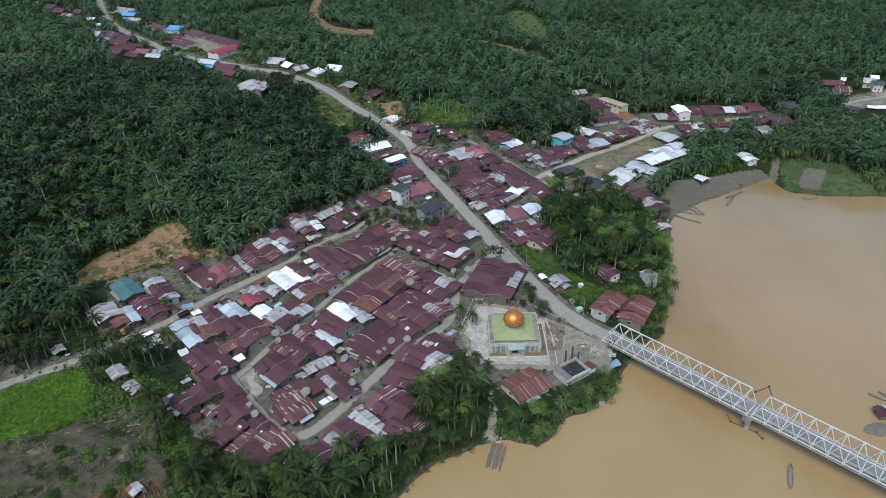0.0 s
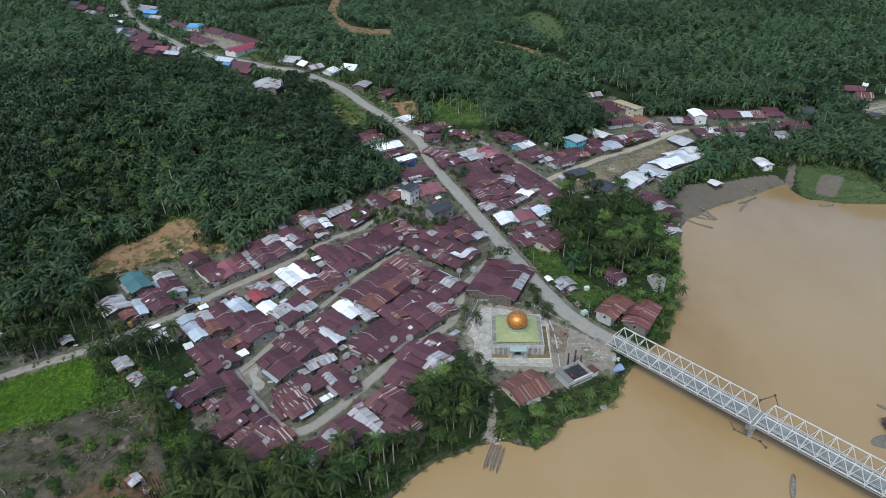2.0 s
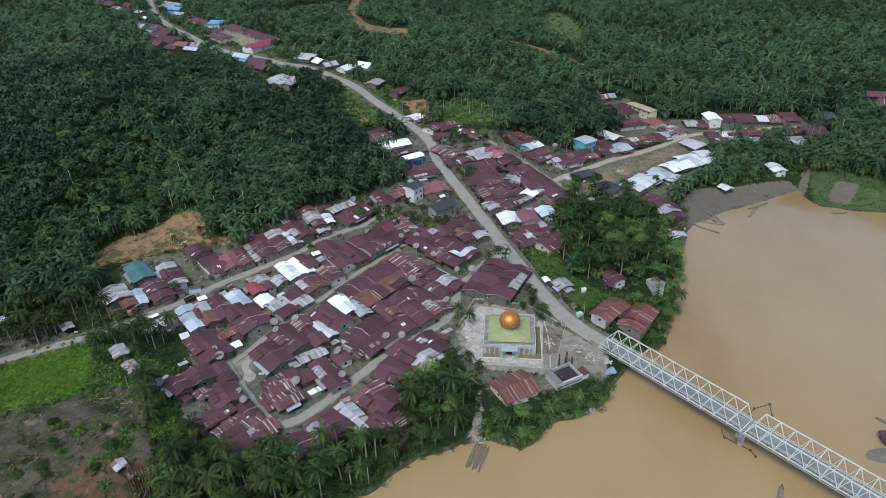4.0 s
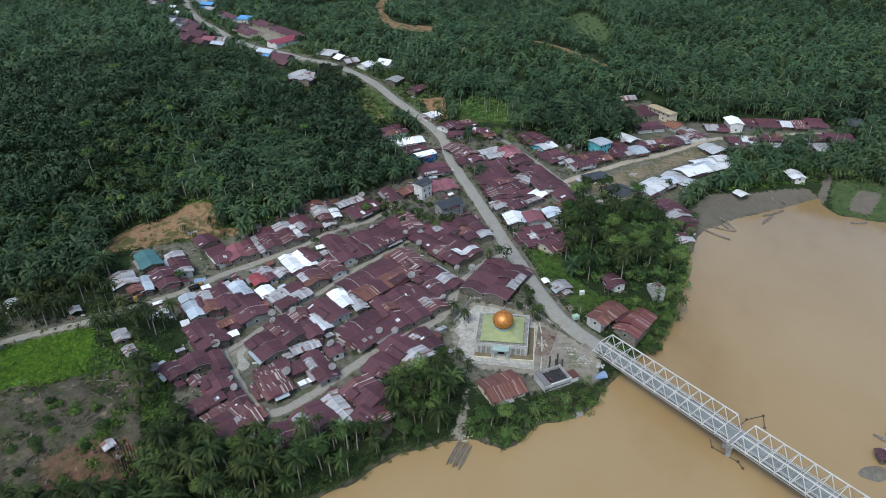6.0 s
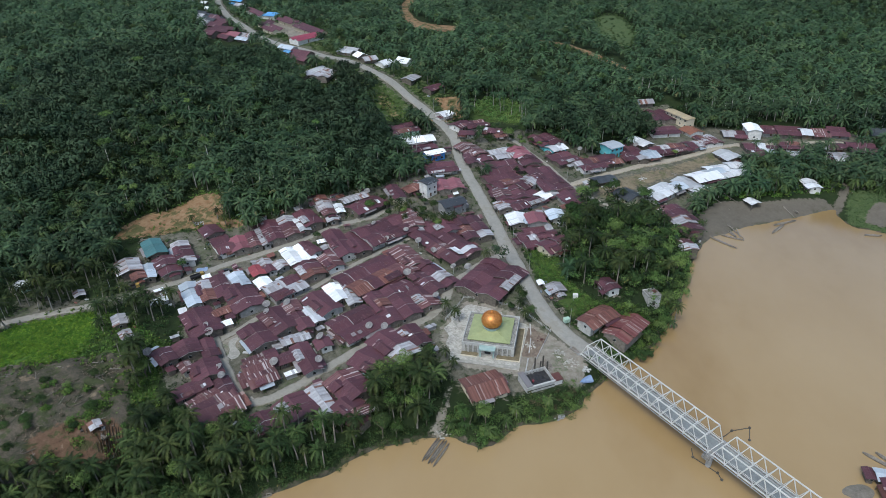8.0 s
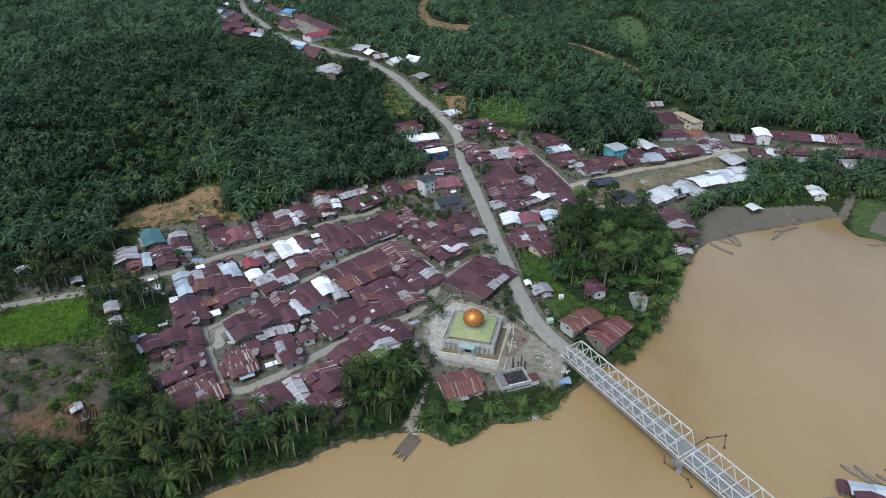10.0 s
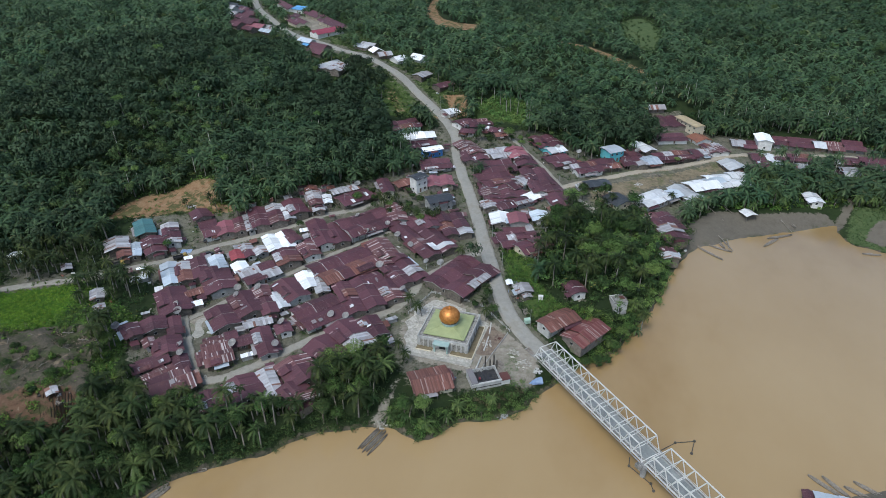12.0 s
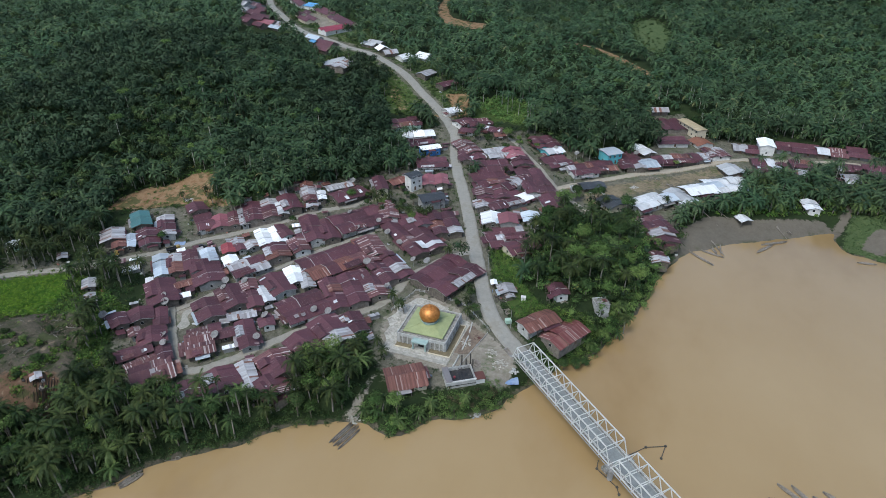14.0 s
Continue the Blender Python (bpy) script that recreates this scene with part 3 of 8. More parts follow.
def ground_material():
    m, n, l, b = shader("village_ground")
    pos = n.new("ShaderNodeNewGeometry").outputs["Position"]
    big = noise_tex(n, l, 0.09, 5, 0.65, pos)
    mid = noise_tex(n, l, 0.5, 5, 0.7, pos)
    fine = noise_tex(n, l, 2.4, 4, 0.75, pos)
    lumpy = math_node(n, l, 'ADD', math_node(n, l, 'MULTIPLY', mid.outputs["Fac"], 0.6), math_node(n, l, 'MULTIPLY', noise_tex(n, l, 0.17, 4, 0.6, pos).outputs["Fac"], 0.4))

    def spotted(stops):
        r = ramp(n, stops)
        l.new(math_node(n, l, 'ADD', math_node(n, l, 'MULTIPLY', lumpy, 0.68), math_node(n, l, 'MULTIPLY', fine.outputs["Fac"], 0.32)), r.inputs["Fac"])
        return r.outputs["Color"]
    col = spotted([(0.3, (0.011, 0.018, 0.008)), (0.55, (0.022, 0.035, 0.013)), (0.75, (0.045, 0.056, 0.025))])
    layers = [
        ("grass", [(0.3, (0.03, 0.055, 0.014)), (0.5, (0.055, 0.088, 0.024)), (0.62, (0.1, 0.115, 0.045)), (0.75, (0.2, 0.17, 0.1))]),
        ("plot", [(0.3, (0.04, 0.085, 0.014)), (0.5, (0.07, 0.145, 0.022)), (0.7, (0.1, 0.19, 0.032))]),
        ("meadow", [(0.3, (0.035, 0.062, 0.022)), (0.5, (0.065, 0.095, 0.038)), (0.7, (0.105, 0.125, 0.062))]),
        ("earth", [(0.3, (0.045, 0.06, 0.03)), (0.45, (0.09, 0.089, 0.066)), (0.58, (0.165, 0.154, 0.127)), (0.72, (0.24, 0.225, 0.193))]),
        ("bare", [(0.3, (0.02, 0.028, 0.012)), (0.42, (0.045, 0.046, 0.03)), (0.53, (0.09, 0.078, 0.06)), (0.64, (0.145, 0.122, 0.094)), (0.76, (0.27, 0.235, 0.18))]),
        ("clay", [(0.3, (0.1, 0.055, 0.03)), (0.42, (0.175, 0.1, 0.053)), (0.53, (0.24, 0.158, 0.092)), (0.63, (0.3, 0.218, 0.14)), (0.76, (0.4, 0.34, 0.25))]),
        ("dust", [(0.3, (0.05, 0.055, 0.028)), (0.42, (0.12, 0.1, 0.066)), (0.55, (0.22, 0.18, 0.122)), (0.68, (0.3, 0.25, 0.17)), (0.8, (0.36, 0.31, 0.23))]),
        ("rust", [(0.3, (0.05, 0.032, 0.02)), (0.5, (0.115, 0.07, 0.045)), (0.64, (0.165, 0.11, 0.076)), (0.76, (0.3, 0.24, 0.18))]),
        ("pale", [(0.3, (0.1, 0.092, 0.07)), (0.45, (0.2, 0.18, 0.148)), (0.6, (0.3, 0.275, 0.235)), (0.75, (0.42, 0.395, 0.35))]),
        ("sand", [(0.3, (0.07, 0.066, 0.05)), (0.45, (0.112, 0.1, 0.082)), (0.6, (0.135, 0.121, 0.1)), (0.78, (0.18, 0.163, 0.138))]),
    ]
    for key, stops in layers:
        a = n.new("ShaderNodeAttribute")
        a.attribute_name = key
        f = math_node(n, l, 'ADD', a.outputs["Fac"], math_node(n, l, 'MULTIPLY', math_node(n, l, 'SUBTRACT', mid.outputs["Fac"], 0.5), 0.9))
        col = mixed(n, l, smooth(n, l, f, 0.42, 0.58), col, spotted(stops))
    tuft = math_node(n, l, 'MULTIPLY', smooth(n, l, big.outputs["Fac"], 0.5, 0.62), smooth(n, l, fine.outputs["Fac"], 0.42, 0.56))
    a = n.new("ShaderNodeAttribute")
    a.attribute_name = "earth"
    col = mixed(n, l, math_node(n, l, 'MULTIPLY', math_node(n, l, 'MULTIPLY', tuft, a.outputs["Fac"]), 0.85), col, (0.05, 0.085, 0.022))
    a = n.new("ShaderNodeAttribute")
    a.attribute_name = "bare"
    weeds = noise_tex(n, l, 0.16, 4, 0.7, pos)
    col = mixed(n, l, math_node(n, l, 'MULTIPLY', math_node(n, l, 'MULTIPLY', smooth(n, l, weeds.outputs["Fac"], 0.5, 0.6), a.outputs["Fac"]), 0.75), col, spotted([(0.35, (0.022, 0.03, 0.012)), (0.6, (0.055, 0.075, 0.025))]))
    col = mixed(n, l, math_node(n, l, 'MULTIPLY', math_node(n, l, 'MULTIPLY', smooth(n, l, weeds.outputs["Fac"], 0.4, 0.33), a.outputs["Fac"]), 0.7), col, spotted([(0.35, (0.13, 0.09, 0.055)), (0.6, (0.26, 0.21, 0.15))]))
    a = n.new("ShaderNodeAttribute")
    a.attribute_name = "clay"
    col = mixed(n, l, math_node(n, l, 'MULTIPLY', math_node(n, l, 'MULTIPLY', smooth(n, l, weeds.outputs["Fac"], 0.5, 0.57), a.outputs["Fac"]), 0.85), col, spotted([(0.35, (0.03, 0.045, 0.014)), (0.6, (0.08, 0.09, 0.035))]))
    l.new(col, b.inputs["Base Color"])
    b.inputs["Roughness"].default_value = 0.95
    b.inputs["Specular IOR Level"].default_value = 0.15
    bump(n, l, b, fine.outputs["Fac"], 0.55, 0.16)
    return m


build_ground()


def water_material():
    m, n, l, b = shader("muddy_river_water")
    pos = n.new("ShaderNodeNewGeometry").outputs["Position"]
    big = noise_tex(n, l, 0.013, 5, 0.6, pos, (1, 0.6, 1))
    r = ramp(n, [(0.3, (0.265, 0.175, 0.078)), (0.48, (0.32, 0.226, 0.115)), (0.7, (0.35, 0.255, 0.138))])
    l.new(big.outputs["Fac"], r.inputs["Fac"])
    l.new(r.outputs["Color"], b.inputs["Base Color"])
    b.inputs["Roughness"].default_value = 0.16
    b.inputs["IOR"].default_value = 1.33
    ripple = noise_tex(n, l, 0.7, 4, 0.6, pos, (1, 0.5, 1))
    bump(n, l, b, ripple.outputs["Fac"], 0.12, 0.25)
    gloss = n.new("ShaderNodeBsdfGlossy")
    gloss.inputs["Roughness"].default_value = 0.14
    flat = n.new("ShaderNodeLayerWeight")
    flat.inputs["Blend"].default_value = 0.5
    share = math_node(n, l, 'MULTIPLY', math_node(n, l, 'POWER', flat.outputs["Facing"], 3.0), 0.9)
    both = n.new("ShaderNodeMixShader")
    l.new(share, both.inputs[0])
    l.new(b.outputs["BSDF"], both.inputs[1])
    l.new(gloss.outputs["BSDF"], both.inputs[2])
    l.new(both.outputs["Shader"], [k for k in n if k.type == 'OUTPUT_MATERIAL'][0].inputs["Surface"])
    return m


xs = np.linspace(-900, 900, 25)
river = mesh_object("water", [(x, y, WATER) for y in np.linspace(-800, 420, 18) for x in xs],
                    [(j * 25 + i, j * 25 + i + 1, j * 25 + i + 26, j * 25 + i + 25) for j in range(17) for i in range(24)], water_material())
tagged(river, "wide muddy brown river with a calm surface", "river", kind="structure")


# ---- roads ----
def ribbon(name, points, width, material, label, lift=0.16):
    c = glide(points, 0.9)
    d = np.gradient(c, axis=0)
    d /= np.hypot(d[:, 0], d[:, 1])[:, None]
    side = np.stack((d[:, 1], -d[:, 0]), -1)
    worn = 0.09 if width > 5 else 0.3
    edge = [np.array([1 + worn * (noise.noise((p[0] * 0.22, p[1] * 0.22, 3 + k)) + 0.7 * noise.noise((p[0] * 0.7, p[1] * 0.7, 9 + k))) for p in c]) for k in range(2)]
    cols = []
    for k, (f, drop) in enumerate(((-0.56, -0.7), (-0.5, 0), (-0.36, 0.02), (0, 0.05), (0.36, 0.02), (0.5, 0), (0.56, -0.7))):
        e = edge[0] if f < 0 else edge[1]
        cols.append((c + side * (f * width * e)[:, None], drop))
    mid = np.maximum.reduce([height(p[:, 0], p[:, 1]) for p, dr in cols])
    k = np.ones(11) / 11
    mid = np.convolve(np.pad(mid, 5, 'edge'), k, 'valid')
    verts = np.concatenate([np.column_stack((p, mid + lift + dr)) for p, dr in cols])
    n, m = len(c), len(cols)
    faces = [(j * n + i, j * n + i + 1, (j + 1) * n + i + 1, (j + 1) * n + i) for j in range(m - 1) for i in range(n - 1)]
    ob = mesh_object(name, verts, [f[::-1] for f in faces], material, flat=False)
    ob.data.attributes.new("verge", 'FLOAT', 'POINT').data.foreach_set("value", np.repeat([1.0, 1.0, 0.35, 0.0, 0.35, 1.0, 1.0], n).astype(np.float32))
    return tagged(ob, label, "road", kind="structure")


def street_material(name, dark, light, soil, grass, reach):
    """Worn paving: patches and cracks, with soil washed in and weeds grown in from the edges."""
    m, nn, l, b = shader(name)
    pos = nn.new("ShaderNodeNewGeometry").outputs["Position"]
    big, mid, fine = noise_tex(nn, l, 0.16, 4, 0.65, pos), noise_tex(nn, l, 0.75, 4, 0.7, pos), noise_tex(nn, l, 3.2, 3, 0.7, pos)
    r = ramp(nn, [(0.3, dark), (0.68, light)])
    l.new(math_node(nn, l, 'ADD', math_node(nn, l, 'MULTIPLY', big.outputs["Fac"], 0.45), math_node(nn, l, 'ADD', math_node(nn, l, 'MULTIPLY', mid.outputs["Fac"], 0.35), math_node(nn, l, 'MULTIPLY', fine.outputs["Fac"], 0.2))), r.inputs["Fac"])
    a = nn.new("ShaderNodeAttribute")
    a.attribute_name = "verge"
    f = math_node(nn, l, 'ADD', math_node(nn, l, 'MULTIPLY', a.outputs["Fac"], reach), math_node(nn, l, 'MULTIPLY', math_node(nn, l, 'SUBTRACT', mid.outputs["Fac"], 0.5), 1.6))
    col = mixed(nn, l, smooth(nn, l, f, 0.28, 0.62), r.outputs["Color"], soil)
    g = math_node(nn, l, 'ADD', math_node(nn, l, 'MULTIPLY', a.outputs["Fac"], reach), math_node(nn, l, 'MULTIPLY', math_node(nn, l, 'SUBTRACT', big.outputs["Fac"], 0.5), 2.2))
    col = mixed(nn, l, smooth(nn, l, g, 0.62, 0.8), col, grass)
    col = mixed(nn, l, math_node(nn, l, 'MULTIPLY', smooth(nn, l, big.outputs["Fac"], 0.54, 0.64), 0.45), col, soil)
    l.new(col, b.inputs["Base Color"])
    b.inputs["Roughness"].default_value = 0.92
    bump(nn, l, b, fine.outputs["Fac"], 0.3, 0.04)
    return m


M["gravel"] = street_material("worn_village_paving", (0.17, 0.158, 0.132), (0.345, 0.33, 0.29), (0.135, 0.12, 0.09), (0.05, 0.072, 0.026), 0.55)
M["dust"] = street_material("dusty_street", (0.23, 0.2, 0.155), (0.42, 0.38, 0.31), (0.19, 0.15, 0.1), (0.06, 0.08, 0.03), 0.45)
M["asphalt"] = street_material("worn_asphalt", (0.185, 0.18, 0.163), (0.33, 0.321, 0.293), (0.19, 0.17, 0.135), (0.06, 0.08, 0.032), 0.3)


ribbon("road", MAIN_ROAD, 5.8, M["asphalt"], "worn grey asphalt road through the village", 0.22)
ribbon("road", TOP_STREET, 4.2, M["gravel"], "pale concrete village street with worn edges")
ribbon("road", SECOND_STREET, 2.6, M["gravel"], "narrow pale concrete street between houses")
ribbon("road", THIRD_STREET, 4.0, M["gravel"], "pale concrete street between house rows", 0.2)
ribbon("road", LANE_WEST, 4.6, M["gravel"], "short pale concrete lane beside a yard", 0.24)
ribbon("road", LANE_MID, 2.4, M["gravel"], "narrow pale lane between maroon roofs", 0.24)
ribbon("road", MARKET_LANE, 2.6, M["gravel"], "narrow pale lane running past the houses", 0.24)
ribbon("road", [(266, 423), (274, 427), (287, 431), (301, 435), (330, 443)], 4.0, M["gravel"], "pale track to a far hamlet", 0.3)
ribbon("road", MARKET_STREET, 4.4, M["dust"], "pale dusty market street", 0.2)


# ---- houses ----
ROOF_WORDS = {
    "m": "maroon corrugated metal roof", "z": "weathered grey zinc roof", "w": "bright new zinc roof", "q": "dulled pale zinc roof", "b": "pale bluish zinc roof", "r": "rust-red zinc roof",
    "s": "patched maroon and bare zinc roof", "S": "streaked red metal roof", "t": "dark teal metal roof", "p": "faded pink metal roof", "P": "crimson metal roof",
    "R": "bright red metal roof", "k": "dark grey roof", "y": "faded tan roof", "B": "bright blue metal roof", "o": "orange tiled roof"}
WALL_WORDS = {
    "white": "white plastered", "cream": "cream plastered", "grey": "bare concrete", "wood": "weathered board", "cyan": "cyan painted", "blue": "blue painted",
    "green": "pale green", "plank": "grey-brown plank", "open": "open-sided", "weathered": "weathered white"}
house_count = 0
HOUSE_SPOTS = []
HOUSE_PLANS = []


def sheet_roof(parent, kind, length, width, eave, rise, y0, sheet, rng, x_mid=0.0):
    """A gable roof of separate overlapping metal sheets on a thin deck, with a ridge cap."""
    half = width / 2
    n = max(2, round(length / sheet))
    step = length / n
    split = 0.1 if sheet < 0.6 else 0.18
    verts, shade = [], []
    cols = []
    tone = []
    cut = rng.uniform(0.42, 0.6)
    ground_tone = rng.uniform(0.1, 0.8)
    for i in range(n):
        x0 = x_mid - length / 2 + i * step
        lift = 0.04 + rng.uniform(-0.012, 0.016)
        low = [1 + rng.uniform(-0.02, 0.04) for _ in range(2)]
        cols += [(x0, lift, low), (x0 + step, lift, low)]
        both = [rng.random() if kind in "srSz" or rng.random() < 0.06 else min(0.9, ground_tone + rng.uniform(-0.13, 0.13)) for _ in range(2)]
        row = [both[0], both[0], both[1], both[1]]
        for k in (0, 3):
            if rng.random() < split:
                row[k] = rng.uniform(0.45, 1.0)
        tone.append(row)
    for x, lift, low in cols:
        ring = [(-low[0], -0.05), (-low[0], lift), (-cut, lift + 0.02), (0, lift + 0.03), (cut, lift + 0.02), (low[1], lift), (low[1], -0.05), (0, -0.05)]
        verts += [(x, y0 + half * t, eave + rise * (1 - abs(t)) + k) for t, k in ring]
    faces = [tuple(range(8))[::-1], tuple(range(len(verts) - 8, len(verts)))]
    shade = [0.1, 0.1]
    for i in range(len(cols) - 1):
        row = tone[i // 2]
        for k in range(8):
            a, b = i * 8 + k, i * 8 + (k + 1) % 8
            faces.append((a, b, b + 8, a + 8))
            shade.append(row[(0, 0, 1, 2, 3, 3, 0, 0)[k]])
    xa, xb = x_mid - length / 2 - 0.05, x_mid + length / 2 + 0.05
    k = len(verts)
    verts += [(xa, y0 - 0.22, eave + rise + 0.02), (xb, y0 - 0.22, eave + rise + 0.02), (xb, y0, eave + rise + 0.13),
              (xa, y0, eave + rise + 0.13), (xb, y0 + 0.22, eave + rise + 0.02), (xa, y0 + 0.22, eave + rise + 0.02)]
    faces += [tuple(k + j for j in f) for f in ((0, 1, 2, 3), (3, 2, 4, 5), (0, 3, 5), (1, 4, 2), (1, 0, 5, 4))]
    shade += [ground_tone] * 5
    roof = mesh_object("roof", verts, faces, M[kind], parent)
    roof.data.attributes.new("sheet", 'FLOAT', 'FACE').data.foreach_set("value", shade)
    return roof


def house(kind, x, y, length, width, turn, tall=2.7, wall="", group=""):
    """A village house: board or plaster walls with gables, door and windows, a sheet roof on one or two gables, porch posts under the deeper eave."""
    global house_count
    house_count += 1
    rng = random.Random(house_count * 31 + 7)
    HOUSE_SPOTS.append((x, y, max(length, width) * 0.5, min(length, width) * 0.5))
    HOUSE_PLANS.append((x, y, length * 0.56, width * 0.58, radians(turn)))
    if not wall:
        # mostly dark boards: eave shade is partly put into the wall colour
        wall = rng.choice(["plank", "wood", "wood", "plank", "weathered", "wood", "grey"])
    far = y > 400
    tall = min(tall, 2.1 if y < 380 or y > 440 else 1.8) if y > 330 and tall < 3 else tall
    z = max(ground_z(x, y) + 0.15, WATER + 0.35)
    tall = tall + rng.uniform(-0.2, 0.25)
    snug = group in ("lower lane west", "third street north")
    wider = group in ("road east", "market street north", "road west upper")
    if tall > 4:
        snug = True
    if group == "market" and kind == "m" or group == "upper hill road":
        wider = True
    length, width = length * (1.0 if snug else 1.24 if wider else 1.1), width * (1.02 if snug else 1.34 if wider else 1.15)
    storeys = "two-storey" if tall > 4 else "single-storey"
    words = f"{storeys} {WALL_WORDS[wall]} house with a {ROOF_WORDS[kind]}" if wall != "open" else f"small {WALL_WORDS[wall]} shelter with a {ROOF_WORDS[kind]}"
    h = thing("house" if wall != "open" else "shelter", x, y, z, turn, words, "house" if wall != "open" else "shelter", f"houses of the {group}")
    gables = 2 if width > 12.5 else 1
    w1 = width / gables
    rise = min(max(w1 * (0.13 if y < 440 else 0.24), 0.45), 1.5 if y < 440 else 3.0)
    if tall > 5.5:
        rise = 0.5
    # door, porch and front windows go on the side the camera sees
    camera_side = -1 if math.sin(radians(turn) + math.pi / 2) > 0 else 1
    deep = rng.random() < 0.55 and width > 5.5 and tall < 4
    inset = 0.6
    front = 1.7 if deep else 0.9
    if wall == "open":
        for px in (-length / 2 + 0.4, length / 2 - 0.4):
            for py in (-width / 2 + 0.3, width / 2 - 0.3):
                part("post", _post(px, py, -1.2, tall + 0.15), M["wood"], h)
    else:
        y_low, y_high = -width / 2 + (front if camera_side < 0 else inset), width / 2 - (front if camera_side > 0 else inset)
        x_low, x_high = -length / 2 + 0.6, length / 2 - 0.6
        v, f = [], []
        prof = [(y_low, -2.2), (y_high, -2.2), (y_high, tall - 0.02)]
        for g in reversed(range(gables)):
            c = -width / 2 + w1 * (g + 0.5)
            prof.append((min(c, y_high - 0.1), tall + rise - 0.12))
            if g:
                prof.append((-width / 2 + w1 * g, tall - 0.05))
        prof.append((y_low, tall - 0.02))
        m = len(prof)
        for xx in (x_low, x_high):
            v += [(xx, a, b) for a, b in prof]
        f = [tuple(range(m))[::-1], tuple(range(m, 2 * m))] + [(i, (i + 1) % m, m + (i + 1) % m, m + i) for i in range(m)]
        body = mesh_object("wall", v, f, M[wall], h)
        yy = y_low if camera_side < 0 else y_high
        s = camera_side
        floors = 1 if tall < 4 else (2 if tall < 7 else 3)
        doors = [x_low + (x_high - x_low) * rng.uniform(0.35, 0.65)]
        boxes("door", [(d - 0.5, min(yy, yy + s * 0.06), 0, d + 0.5, max(yy, yy + s * 0.06), 2.05) for d in doors], M["door"], h)
        count = max(1, min(5, int(length / 3.5)))
        if not far or tall > 4:
            for fl in range(floors):
                for i in range(count):
                    wx = x_low + (x_high - x_low) * (i + 0.5) / count
                    if fl == 0 and abs(wx - doors[0]) < 1.2:
                        continue
                    zz = fl * 2.9 + 1.0
                    win = boxes("window", [(wx - 0.6, min(yy, yy + s * 0.07), zz - 0.05, wx + 0.6, max(yy, yy + s * 0.07), zz + 1.15)], M["white"], h)
                    boxes("pane", [(wx + a, min(yy, yy + s * 0.09), zz, wx + b, max(yy, yy + s * 0.09), zz + 1.1) for a, b in ((-0.55, -0.03), (0.03, 0.55))], M["glass"], win)
            for xx, sx in (((x_low, -1),) if math.sin(radians(turn)) > 0 else ((x_high, 1),)):
                win = boxes("window", [(min(xx, xx + sx * 0.07), -0.55, 0.95, max(xx, xx + sx * 0.07), 0.55, 2.05)], M["white"], h)
                boxes("pane", [(min(xx, xx + sx * 0.09), -0.5, 1.0, max(xx, xx + sx * 0.09), 0.5, 2.0)], M["glass"], win)
        if deep and not far:
            k = max(2, int(length / 3))
            for i in range(k + 1):
                px = -length / 2 + 0.4 + (length - 0.8) * i / k
                part("post", _post(px, camera_side * (width / 2 - 0.25), -1.0, tall + 0.1), M["wood"], h)
    sheet = 1.6 if far else (0.36 if kind in "srS" else 0.9)
    steps = 1 if far or wall == "open" or tall > 4 or length < 8.5 else max(2, min(4, round(length / rng.uniform(5.0, 7.5))))
    ends = []
    for g in range(gables):
        # the roof grew unit by unit: each stands a little higher, wider or older than the next
        cuts = [-length / 2] + sorted(-length / 2 + length * (k + rng.uniform(-0.22, 0.22)) / steps for k in range(1, steps)) + [length / 2]
        dz_last = None
        for xa, xb in zip(cuts, cuts[1:]):
            dz = rng.choice((0.0, 0.0, 0.12, 0.3, 0.5)) if steps > 1 else 0.0
            sort = kind if kind not in "ms" or steps == 1 or rng.random() < 0.84 else rng.choice("smsrz")
            wide = w1 * (rng.uniform(0.97, 1.07) if steps > 1 else 1.0) + 0.15
            mid_y = -width / 2 + w1 * (g + 0.5)
            sheet_roof(h, sort, xb - xa + (0.16 if steps > 1 else 0.0), wide, tall + 0.12 + dz, rise, mid_y, 0.36 if sort in "sr" else sheet, rng, (xa + xb) / 2)
            if xa == cuts[0]:
                ends.append(dz)
            elif kind in "ms" and abs(dz - dz_last) > 0.1 and rng.random() < 0.55:
                bm = bmesh.new()
                top = tall + 0.12 + max(dz, dz_last) + 0.1
                for sy in (-1, 1):
                    beam(bm, (xa, mid_y, top + rise), (xa, mid_y + sy * w1 / 2, top), 0.22, 0.05)
                part("flashing", bm, M[rng.choice(("weathered", "plank", "z"))], h, "pale flashing strip between two roofs")
            dz_last = dz
        ends.append(dz_last)
    if not far and wall != "open":
        # boards along the gables and the front eave
        paint = M[rng.choice(("wood", "plank", "wood", "weathered", "dark", "dark"))]
        for g in range(gables):
            c = -width / 2 + w1 * (g + 0.5)
            for sx, dz in ((-1, ends[2 * g]), (1, ends[2 * g + 1])):
                bm = bmesh.new()
                for sy in (-1, 1):
                    beam(bm, (sx * (length / 2 + 0.06), c, tall + dz + rise + 0.04), (sx * (length / 2 + 0.06), c + sy * (w1 / 2 + 0.02), tall + dz + 0.06), 0.06, 0.18)
                part("barge_board", bm, paint, h)
